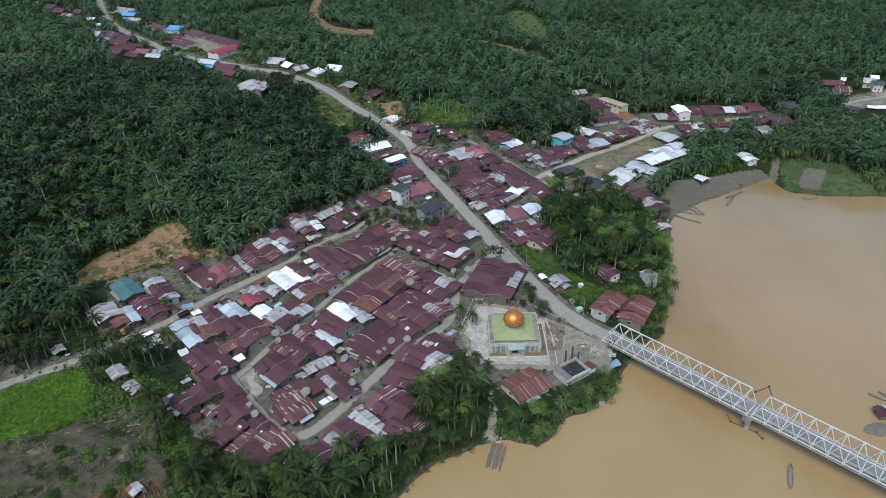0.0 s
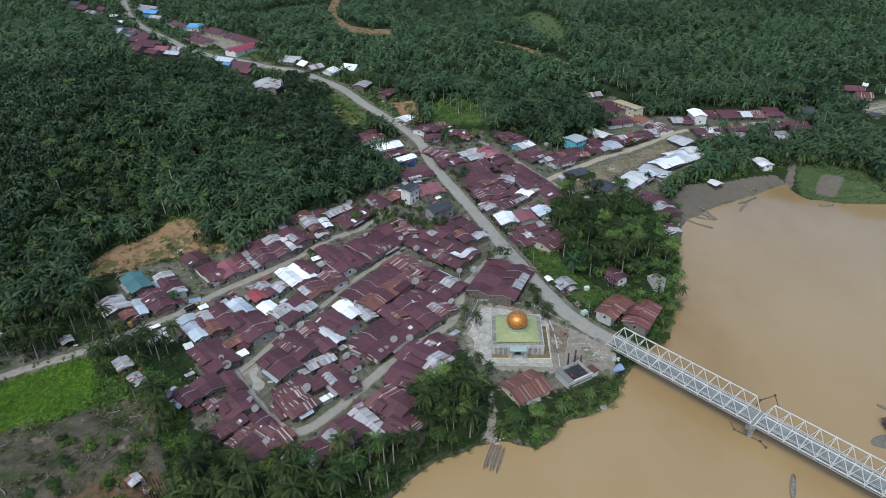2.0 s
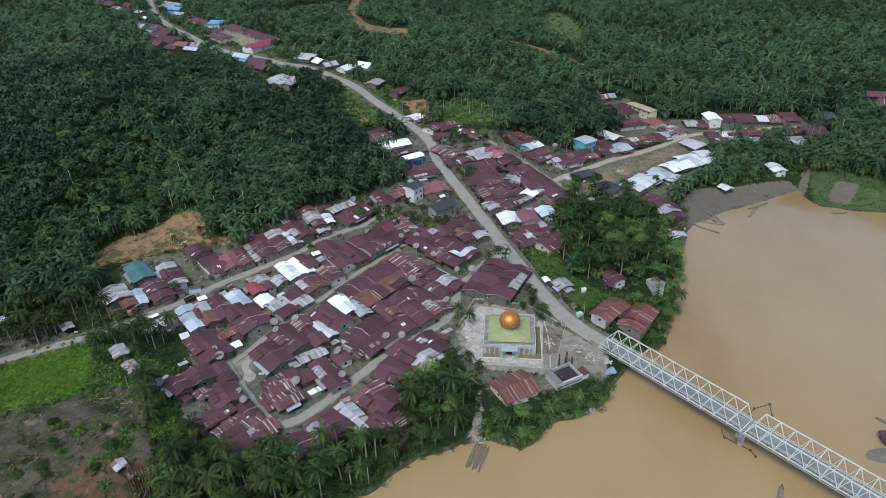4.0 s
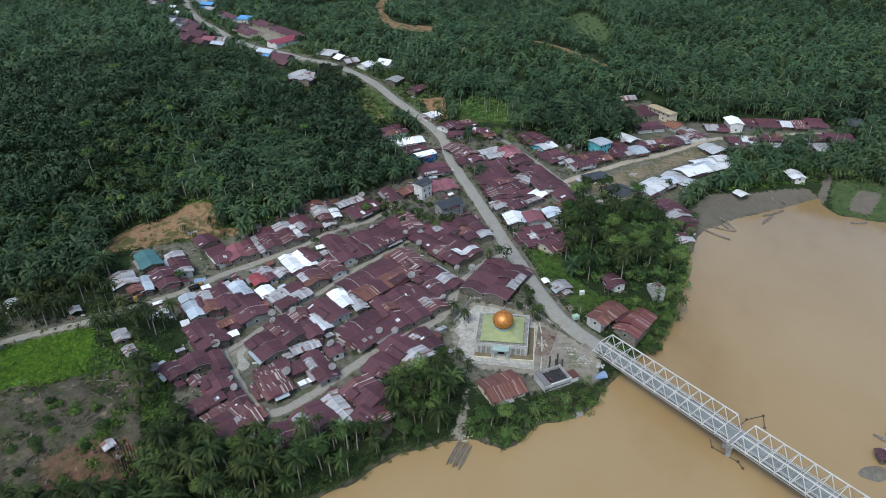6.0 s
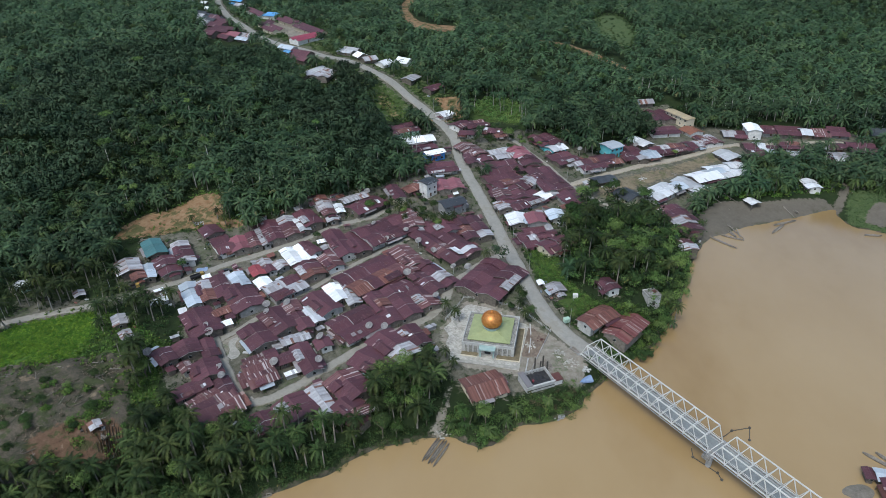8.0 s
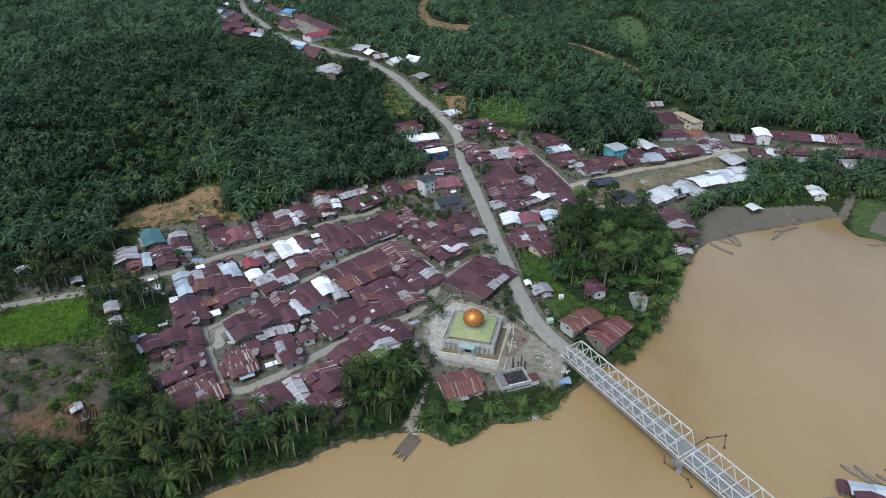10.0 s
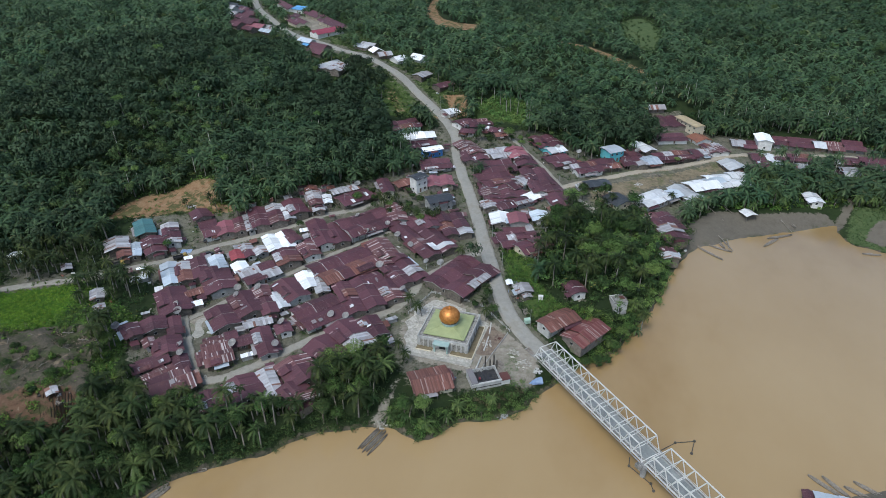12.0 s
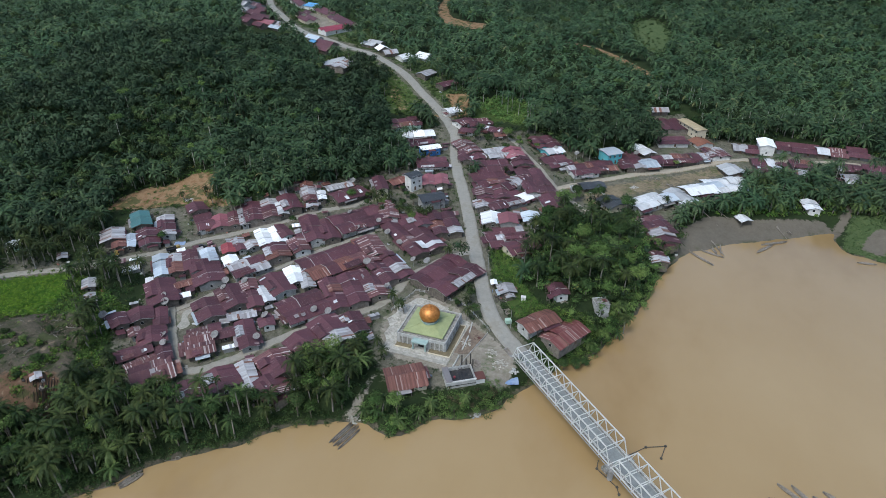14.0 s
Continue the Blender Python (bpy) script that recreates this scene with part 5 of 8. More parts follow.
house("m", -269.6, 537.2, 14.1, 7.8, 158, 2.3, "", GROUP)
house("p", -239.9, 497.1, 14.9, 7.8, 168, 2.3, "", GROUP)
house("m", -241.0, 486.9, 10.5, 6.1, 157, 2.3, "", GROUP)
house("b", -225.5, 487.6, 11.6, 5.2, 159, 2.3, "", GROUP)
house("w", -332.7, 617.4, 9.2, 5.2, 158, 2.3, "", GROUP)
house("w", -353.0, 648.3, 8.7, 5.2, 156, 2.3, "", GROUP)
house("b", -176.0, 464.4, 12.8, 6.1, 155, 2.3, "", GROUP)
house("B", -172.8, 457.4, 6.5, 3.5, 149, 2.3, "", GROUP)
house("m", -161.6, 456.8, 15.3, 7.8, 159, 2.3, "wood", GROUP)
house("m", -158.4, 446.8, 14.4, 7.0, 154, 2.3, "wood", GROUP)
house("k", -413.0, 688.0, 15.0, 9.0, 150, 2.4, "", GROUP)
house("m", -400.0, 678.0, 16.0, 9.0, 152, 2.4, "", GROUP)
house("z", -384.0, 664.0, 14.0, 6.0, 150, 2.4, "", GROUP)
house("m", -379.0, 676.0, 12.0, 8.0, 148, 2.4, "", GROUP)
house("k", -312.0, 574.0, 14.0, 9.0, 156, 2.4, "", GROUP)
house("m", -284.0, 551.0, 13.0, 8.0, 155, 2.4, "", GROUP)
house("m", -265.0, 519.0, 14.0, 8.0, 160, 2.4, "", GROUP)
house("z", -228.0, 497.5, 11.0, 7.0, 160, 2.4, "", GROUP)
house("m", -255.0, 490.0, 12.0, 8.0, 158, 2.4, "", GROUP)
GROUP = "far hamlet"
house("m", 274.8, 459.4, 11.8, 8.7, 169, 2.3, "", GROUP)
house("s", 275.4, 445.6, 10.1, 8.7, 168, 2.3, "cream", GROUP)
house("w", 284.8, 462.9, 3.3, 5.2, 151, 3, "white", GROUP)
house("z", 298.9, 456.3, 6.3, 8.7, 152, 3, "cream", GROUP)
house("w", 306.2, 462.2, 5.2, 6.1, 160, 3, "white", GROUP)
house("k", 300.6, 447.7, 7.3, 7.8, 165, 4.5, "white", GROUP)
house("k", 266.1, 410.7, 5.9, 7.0, 144, 2.3, "", GROUP)
house("w", 278.8, 412.3, 6.1, 5.2, 156, 2.3, "", GROUP)
house("w", 285.1, 411.5, 7.0, 5.2, 175, 2.3, "", GROUP)
GROUP = "road fork"
house("s", -7.4, 374.4, 11.1, 7.8, 172, 2.3, "", GROUP)
house("r", 1.1, 368.9, 7.4, 6.1, 29, 2.3, "", GROUP)
house("m", -18.5, 367.7, 9.4, 7.0, 174, 2.3, "", GROUP)


# ---- lean-to sheds that fill the gaps between the houses ----
SHED_WORDS = {"m": "maroon", "s": "patched", "z": "weathered zinc", "r": "rusty", "w": "bright zinc", "b": "pale bluish zinc"}


def lean_to(x, y, length, width, turn, tall, kind, rng):
    t = thing("lean_to", x, y, ground_z(x, y), turn, f"low lean-to shed with a {SHED_WORDS[kind]} sheet roof", "shed", "lean-to sheds between the houses")
    boxes("wall", [(-length / 2 + 0.25, -width / 2 + 0.25, -1.5, length / 2 - 0.25, width / 2 - 0.25, tall - 0.28)], M[rng.choice(("plank", "wood", "wood", "grey"))], t)
    n = max(3, round(length / 0.8))
    V, F, tone = [], [], []
    for i in range(n + 1):
        x0, up = -length / 2 + length * i / n, rng.uniform(0, 0.03)
        ya, yb = -width / 2 - rng.uniform(0, 0.2), width / 2 + rng.uniform(0, 0.15)
        V += [(x0, ya, tall - 0.34 + up), (x0, ya, tall - 0.28 + up), (x0, yb, tall + 0.27 + up), (x0, yb, tall + 0.21 + up)]
    for i in range(n):
        k = 4 * i
        F += [(k + j, k + (j + 1) % 4, k + 4 + (j + 1) % 4, k + 4 + j) for j in range(4)]
        tone += [rng.random()] * 4
    F += [(3, 2, 1, 0), (4 * n, 4 * n + 1, 4 * n + 2, 4 * n + 3)]
    tone += [0.2, 0.2]
    roof = mesh_object("roof", V, F, M[kind], t)
    roof.data.attributes.new("sheet", 'FLOAT', 'FACE').data.foreach_set("value", tone)


def in_plans(x, y, extra):
    for hx, hy, a, b, q in HOUSE_PLANS:
        u, v = (x - hx) * math.cos(q) + (y - hy) * math.sin(q), (y - hy) * math.cos(q) - (x - hx) * math.sin(q)
        if abs(u) < a + extra and abs(v) < b + extra:
            return True
    return False


def fill_gaps():
    rng = random.Random(404)
    done = 0
    for k in range(2600):
        x, y = rng.uniform(-132, 60), rng.uniform(126, 352)
        px, py = np.array([x]), np.array([y])
        if not (inside(OPEN_LAND["core"], px, py)[0] or inside(OPEN_LAND["east"], px, py)[0]) or inside(COURT, px, py)[0] or inside(CORNER_YARD, px, py)[0] or inside(GRASS_BANK, px, py)[0]:
            continue
        if (x > 34 and y < 250) or (x > 4 and y < 214) or (-60 < x < -8 and 262 < y < 292) or (x < -100 and y > 225):
            continue
        gap = min(line_gap(line, px, py)[0] - width / 2 for line, width in ROADS)
        near = min(HOUSE_PLANS, key=lambda h: math.hypot(h[0] - x, h[1] - y) - (h[2] + h[3]) / 2)
        if gap < 2.1 or in_plans(x, y, 0.5) or math.hypot(near[0] - x, near[1] - y) > (near[2] + near[3]) / 2 + 5.5:
            continue
        length, width = rng.uniform(2.6, min(5.2, gap * 2)), rng.uniform(2.0, min(3.4, gap * 1.5))
        lean_to(x, y, length, width, math.degrees(near[4]) + rng.choice((0, 90, 180, 270)) + rng.uniform(-5, 5), rng.uniform(1.6, 2.15), rng.choice("mmmmsszzrrwb"), rng)
        HOUSE_PLANS.append((x, y, length / 2, width / 2, near[4]))
        done += 1
        if done > 90:
            break


fill_gaps()


# ---- trees ----
def frond(rng, az, e0, droop, reach, nl, wide):
    """One feather leaf: a bent rib with pointed leaflets to both sides. Returns points and triangles."""
    s = np.linspace(0.04, 1, nl + 1)
    el = e0 - droop * s
    ds = np.diff(s, prepend=0) * reach
    r, z = np.cumsum(np.cos(el) * ds), np.cumsum(np.sin(el) * ds)
    out = np.array([math.cos(az), math.sin(az)])
    side = np.array([-out[1], out[0]])
    rib = np.column_stack((r[:, None] * out, z))
    mid_s = (s[:-1] + s[1:]) / 2
    ln = wide * np.sin(np.pi * np.clip(mid_s * 0.85 + 0.12, 0, 1)) ** 0.7
    pts, tri = [rib], []
    n = nl + 1
    for k, sg in enumerate((-1, 1)):
        jit = 0.8 + 0.4 * rng.random(nl)
        tip = (rib[:-1] + rib[1:]) / 2
        tip = tip + np.column_stack(((side * sg)[None, :] * (ln * jit)[:, None], -0.35 * ln * jit)) + np.column_stack((out[None, :] * (0.45 * ln)[:, None], np.zeros(nl)))
        pts.append(tip)
        i = np.arange(nl)
        t = np.column_stack((i, i + 1, n + k * nl + i))
        tri.append(t if sg < 0 else t[:, ::-1])
    return np.concatenate(pts), np.concatenate(tri)


def palm_crown(seed, nf, nl, reach, wide, young=1.2, old=-0.35, droop=1.15):
    rng = np.random.default_rng(seed)
    P, T, base = [], [], 0
    for i in range(nf):
        q = (i + 0.5) / nf
        az = i * 2.39996 + rng.normal(0, 0.12)
        e0 = young + (old - young) * q ** 0.8 + rng.normal(0, 0.08)
        p, t = frond(rng, az, e0, droop * rng.uniform(0.8, 1.2), reach * rng.uniform(0.85, 1.1) * (0.75 + 0.25 * q ** 0.5), nl, wide)
        P.append(p)
        T.append(t + base)
        base += len(p)
    return np.concatenate(P), np.concatenate(T)


def trunk_shape(high, r0, r1, bend, sides=6, cuts=4):
    P, T = [], []
    for i in range(cuts + 1):
        s = i / cuts
        for k in range(sides):
            a = k * math.tau / sides
            r = r0 + (r1 - r0) * s ** 0.6
            P.append((bend * (s ** 1.5 - 1) + r * math.cos(a), r * math.sin(a), high * (s - 1)))
    for i in range(cuts):
        for k in range(sides):
            a, b = i * sides + k, i * sides + (k + 1) % sides
            T += [(a, b, b + sides), (a, b + sides, a + sides)]
    return np.array(P), np.array(T)


def leaf_crown(seed, rx, rz, lobes, leaves, size, lump=(0.38, 0.62)):
    """A broad crown: leaf sprays over several uneven lobes. Origin at the crown's middle."""
    rng = np.random.default_rng(seed)
    C = rng.normal(0, 1, (lobes, 3))
    C[:, 2] = np.abs(C[:, 2]) * 0.9 - 0.25
    C *= (rng.uniform(0.35, 0.72, lobes) / np.linalg.norm(C, axis=1))[:, None] * (rx, rx, rz)
    C[0] = 0
    R = rng.uniform(*lump, lobes) * rx
    which = rng.integers(0, lobes, leaves)
    d = rng.normal(0, 1, (leaves, 3))
    d[:, 2] = np.abs(d[:, 2]) * 1.0 - 0.35
    d /= np.linalg.norm(d, axis=1)[:, None]
    p = C[which] + d * (R[which] * rng.uniform(0.72, 1.08, leaves))[:, None] * (1, 1, rz / rx * 1.15)
    n = d + rng.normal(0, 0.24, (leaves, 3))
    n /= np.linalg.norm(n, axis=1)[:, None]
    u = np.cross(n, rng.normal(0, 1, (leaves, 3)))
    u /= np.linalg.norm(u, axis=1)[:, None]
    v = np.cross(n, u)
    sz = (size * rng.uniform(0.6, 1.4, leaves))[:, None]
    quad = np.stack((p - u * sz, p - v * sz * 0.55 + n * sz * 0.12, p + u * sz, p + v * sz * 0.55 + n * sz * 0.12), 1)
    i = np.arange(leaves)[:, None] * 4
    T = np.concatenate((i + [[0, 1, 2]], i + [[0, 2, 3]]))
    soft = d * 0.8 + (p - (0, 0, -rz * 0.4)) / rx * 0.7 + n * 0.25
    soft /= np.linalg.norm(soft, axis=1)[:, None]
    return quad.reshape(-1, 3), T, np.repeat(soft, 4, 0)


def soften(me, normals):
    """Shade leaves with the round of their crown."""
    me.polygons.foreach_set("use_smooth", np.ones(len(me.polygons), bool))
    me.normals_split_custom_set_from_vertices(normals.tolist())


def scatter_mesh(name, shapes, spots, material, label, category, kind="stuff"):
    """Many plants of a few shapes joined into one object. spots: x, y, z, scale, turn, stretch."""
    V, T, base = [], [], 0
    tone, pick = [], np.random.default_rng(len(spots))
    spots = np.asarray(spots)
    normals = []
    for k, (p, t, *soft) in enumerate(shapes):
        mine = spots[k::len(shapes)]
        c, s = np.cos(mine[:, 4]), np.sin(mine[:, 4])
        x = p[None, :, 0] * mine[:, 3:4]
        y = p[None, :, 1] * mine[:, 3:4]
        W = np.stack((x * c[:, None] - y * s[:, None] + mine[:, 0:1], x * s[:, None] + y * c[:, None] + mine[:, 1:2], p[None, :, 2] * (mine[:, 3:4] * mine[:, 5:6]) + mine[:, 2:3]), -1)
        V.append(W.reshape(-1, 3))
        if soft:
            q = soft[0]
            normals.append(np.stack((q[None, :, 0] * c[:, None] - q[None, :, 1] * s[:, None], q[None, :, 0] * s[:, None] + q[None, :, 1] * c[:, None], np.broadcast_to(q[None, :, 2], (len(mine), len(q)))), -1).reshape(-1, 3))
        tone.append(np.repeat(pick.random(len(mine)), len(p)))
        T.append((t[None] + (np.arange(len(mine)) * len(p))[:, None, None]).reshape(-1, 3) + base)
        base += len(mine) * len(p)
    V, T = np.concatenate(V), np.concatenate(T)
    ob = new(name, array_mesh(name, V, T.ravel(), np.full(len(T), 3), material, np.concatenate(tone)))
    if normals:
        soften(ob.data, np.concatenate(normals))
    return tagged(ob, label, category, kind=kind)


HS = np.array(HOUSE_SPOTS)


def clear_of_houses(x, y, extra):
    ok = np.ones(x.shape, bool)
    for hx, hy, a, b in HS:
        ok &= np.hypot(x - hx, y - hy) > (a + b) / 2 + extra
    return ok


def plantable(x, y, margin=3.0, rim=0.0):
    ok = ~inside(RIVER, x, y) & (line_gap(RIVER, x, y, True) > 0.5)
    for p in (OPEN_LAND["core"], OPEN_LAND["east"]):
        ok &= ~(inside(p, x, y) & (line_gap(p, x, y, True) > rim))
    for p in [CLAY_WEST, CLAY_ROAD, CLAY_EAST, CLAY_BANK, KNOLL, BEACH, YARD_EAST, FIELD, CLEARING, COURT, GRASS_BANK, HAMLET, SCHOOL_YARD, FAR_FIELD, FORK_SLOPE, ROAD_SLOPE, ROAD_CUT]:
        ok &= ~inside(p, x, y)
    for line, width in ROADS:
        ok &= line_gap(line, x, y) > width / 2 + margin
    ok &= ~((np.hypot(x - 198, y - 316) < 22) | inside(SHED_VIEW, x, y) | ((x > 104) & (y < 215)))
    return ok & clear_of_houses(x, y, margin)


def jittered(x0, x1, y0, y1, step, seed):
    rng = np.random.default_rng(seed)
    gx, gy = np.meshgrid(np.arange(x0, x1, step), np.arange(y0, y1, step * 0.87))
    gx = gx + (np.arange(gx.shape[0]) % 2)[:, None] * step / 2
    x = (gx + rng.uniform(-0.3, 0.3, gx.shape) * step).ravel()
    y = (gy + rng.uniform(-0.3, 0.3, gy.shape) * step).ravel()
    return x, y


def rows_for(x, y, lift, scale, seed):
    rng = np.random.default_rng(seed)
    n = len(x)
    sc = scale * rng.uniform(0.8, 1.25, n)
    return np.column_stack((x, y, height(x, y) + lift * rng.uniform(0.8, 1.25, n), sc, rng.uniform(0, math.tau, n), rng.uniform(0.85, 1.2, n)))


def view_sector(x, y):
    # bounds follow the camera's field over its whole path
    return (x > 70 - 1.45 * y) & (x < 40 + 0.72 * y)


def leafy(x, y):
    """Where mixed broad-leaved wood stands instead of palms."""
    f = np.array([noise.noise((a * 0.022, b * 0.022, 4.2)) for a, b in zip(x, y)])
    for cx, cy, r in ((-205, 424, 34), (-250, 340, 34), (-296, 388, 48), (-132, 366, 30), (-112, 396, 24), (-228, 300, 26), (-95, 352, 14)):
        f = f + 0.75 * np.exp(-((x - cx) ** 2 + (y - cy) ** 2) / r ** 2)
    return f


def sightline_clear(x, y, steps=(5, 10, 15, 20, 25, 30, 37, 44)):
    """Keeps trees out of the camera's sightline to the road, houses and clearings."""
    # (45, 5) lies below the camera path; the steps run away from it
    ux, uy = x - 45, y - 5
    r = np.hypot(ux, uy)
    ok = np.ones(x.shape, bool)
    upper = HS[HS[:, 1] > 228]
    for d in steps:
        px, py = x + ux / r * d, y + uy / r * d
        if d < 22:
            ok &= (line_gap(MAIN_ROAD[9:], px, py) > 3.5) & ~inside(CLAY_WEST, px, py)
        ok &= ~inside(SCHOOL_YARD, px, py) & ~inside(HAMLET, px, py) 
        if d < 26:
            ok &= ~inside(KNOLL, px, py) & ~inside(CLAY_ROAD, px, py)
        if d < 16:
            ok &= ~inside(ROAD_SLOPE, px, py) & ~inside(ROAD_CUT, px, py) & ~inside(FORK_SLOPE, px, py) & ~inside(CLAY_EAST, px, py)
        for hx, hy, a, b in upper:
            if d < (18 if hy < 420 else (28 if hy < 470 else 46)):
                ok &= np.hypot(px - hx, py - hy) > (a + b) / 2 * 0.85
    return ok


# nearer plantation on the hills: full feather crowns
x, y = jittered(-330, 250, 120, 440, 6.2, 11)
keep = plantable(x, y, 3.0, 9.0) & sightline_clear(x, y) & ((y > 225) | ((x < -130) & (line_gap(TOP_STREET, x, y) > 25))) & view_sector(x, y) & ~inside(GROVE, x, y) & (line_gap(RIVER, x, y, True) > 14)
x, y = x[keep], y[keep]
dice = np.random.default_rng(6).random(len(x))
wood = ((leafy(x, y) > 0.34) | (dice < 0.09)) & ~((x > 80) & (y < 385))
green = ~wood & (dice > 1 - 0.5 * np.exp(-((x + 186) ** 2 + (y - 284) ** 2) / 48 ** 2) - 0.05) & ~((x > 80) & (y < 385))
palms = ~wood & ~green
palm_near = [palm_crown(s, 20, 9, 5.2, 0.78, 1.35, -0.55, 1.3) for s in range(6)]
stems = [trunk_shape(8, 0.28, 0.2, b, 5, 3) for b in (0.2, -0.3, 0.5)]
spots = rows_for(x[palms], y[palms], 7.5, 1.12, 21)
for side, name in ((spots[:, 0] < -20, "west"), (spots[:, 0] >= -20, "east")):
    scatter_mesh("palm_plantation", palm_near, spots[side], M["palm"], f"dense oil palm crowns covering the {name}ern hillside", "palm forest")
    scatter_mesh("palm_trunks", stems, spots[side], M["bark"], f"grey palm trunks standing on the {name}ern hillside", "palm trunks")
mixed_crowns = [leaf_crown(40 + s, 4.2, 3.7, 12, 250, 0.5, (0.32, 0.47)) for s in range(6)]
spots = rows_for(x[wood], y[wood], 8.8, 1.1, 22)
spots[::3, 3] *= 1.35
scatter_mesh("mixed_wood", mixed_crowns, spots, M["duskleaf"], "dark broad-leaved trees on the hill crest", "forest")
spots = rows_for(x[green], y[green], 6.5, 0.8, 62)
scatter_mesh("mixed_wood", mixed_crowns[:4], spots, M["sapling"], "lighter green young trees above the clay cutting", "forest")

x, y = jittered(-330, 250, 185, 440, 5.4, 64)
keep = plantable(x, y, 2.0, 7.0) & sightline_clear(x, y, (4, 8, 12)) & view_sector(x, y) & ((y > 222) | (x < -150)) & (line_gap(RIVER, x, y, True) > 6)
x, y = x[keep], y[keep]
shade_trees = [leaf_crown(220 + s, 2.9, 2.4, 6, 46, 0.52, (0.34, 0.52)) for s in range(5)]
spots = rows_for(x, y, 3.2, 1.0, 65)
scatter_mesh("understorey", shade_trees, spots[::2], M["bush"], "dark saplings and bushes filling the gaps below the palms", "undergrowth")
scatter_mesh("understorey", shade_trees, spots[1::2], M["duskleaf"], "dull green young trees standing between the palms", "undergrowth")

edge_rng = np.random.default_rng(68)
ex, ey = [], []
for line in ([(84, 456), (108, 460), (128, 436), (160, 432), (215, 434), (242, 428)], [(-18, 408), (6, 402), (30, 386), (58, 374), (84, 404)], [(-102, 262), (-85, 287), (-62, 304), (-44, 332)], [(150, 366), (176, 370), (206, 374), (226, 392)]):
    for q in glide(line, 3.4):
        ex.append(q[0] + edge_rng.normal(0, 2.5))
        ey.append(q[1] + edge_rng.uniform(0, 11))
ex, ey = np.array(ex), np.array(ey)
keep = clear_of_houses(ex, ey, 1.5)
spots = rows_for(ex[keep], ey[keep], 12.5, 0.72, 69)
scatter_mesh("edge_palms", palm_near, spots, M["palm"], "tall palms standing along the forest edge", "palm trees")
scatter_mesh("edge_palm_trunks", [trunk_shape(19, 0.26, 0.17, b, 6, 4) for b in (0.9, -0.7, 1.6)], spots, M["pale_bark"], "tall bare pale palm trunks along the forest edge", "palm trunks")

x, y = jittered(40, 110, 195, 320, 4.2, 66)
keep = inside(GROVE, x, y) & clear_of_houses(x, y, 1.5) & (line_gap(RIVER, x, y, True) > 1.0) & (np.hypot(x - 70, y - 297) > 14) & (np.hypot(x - 80, y - 213) > 7) & (np.hypot(x - 63, y - 212) > 8)
keep |= (line_gap(RIVER, x, y, True) < 7) & (line_gap(RIVER, x, y, True) > 0.5) & ~inside(RIVER, x, y) & (x > 72) & clear_of_houses(x, y, 0.5)
spots = rows_for(x[keep], y[keep], 3.0, 1.0, 67)
grove_bushes = [leaf_crown(230 + s, 2.7, 2.4, 9, 150, 0.3, (0.3, 0.46)) for s in range(5)]
scatter_mesh("understorey", grove_bushes, spots[::2], M["broad"], "thick green bushes filling the riverside grove", "undergrowth")
scatter_mesh("understorey", grove_bushes, spots[1::2], M["bush"], "dark green bushes filling the riverside grove", "undergrowth")

# far plantation to the skyline of the view
x, y = jittered(-1100, 640, 200, 800, 8.8, 12)
keep = plantable(x, y, 2.0) & sightline_clear(x, y) & view_sector(x, y) & ((y > 440) | (x < -330) | (x > 250))
x, y = x[keep], y[keep]
dice = np.random.default_rng(7).random(len(x))
wood = (leafy(x, y) > 0.46) | (dice < 0.07)
green = ~wood & (dice > 0.93)
palm_far = [palm_crown(60 + s, 14, 4, 5.6, 1.15, 1.3, -0.5, 1.25) for s in range(5)]
scatter_mesh("palm_plantation", palm_far, rows_for(x[~wood & ~green], y[~wood & ~green], 7, 1.08, 23), M["palm"], "distant oil palm plantation on rolling hills", "palm forest")
far_crowns = [leaf_crown(80 + s, 4.5, 3.9, 9, 140, 0.66, (0.32, 0.5)) for s in range(5)]
scatter_mesh("mixed_wood", far_crowns, rows_for(x[wood], y[wood], 7, 1.1, 24), M["duskleaf"], "distant dark woodland on rolling hills", "forest")
scatter_mesh("mixed_wood", far_crowns, rows_for(x[green], y[green], 6, 0.9, 63), M["sapling"], "scattered lighter trees among the distant palms", "forest")
x, y = jittered(-220, 110, 500, 740, 5.0, 48)
keep = inside(FAR_FIELD, x, y)
# low scrub where trees would stand in the camera's sightline
keep |= ~inside(KNOLL, x, y) & ~inside(CLAY_ROAD, x, y) & ~inside(CLAY_EAST, x, y) & plantable(x, y, 2.0) & ~sightline_clear(x, y)
keep &= np.random.default_rng(9).random(len(x)) < 0.7
scatter_mesh("hill_scrub", [leaf_crown(170 + s, 2.0, 1.2, 4, 30, 0.6) for s in range(4)], rows_for(x[keep], y[keep], 0.6, 1.0, 49), M["sapling"], "light green scrub on cleared hill patches", "scrub")
x, y = jittered(-1500, 1000, 800, 1300, 30, 13)
keep = view_sector(x, y)
scatter_mesh("mixed_wood", [palm_crown(90 + s, 9, 3, 16, 6.5) for s in range(3)], rows_for(x[keep], y[keep], 8, 1.1, 25), M["palm"], "far wooded hills behind the plantation", "forest")

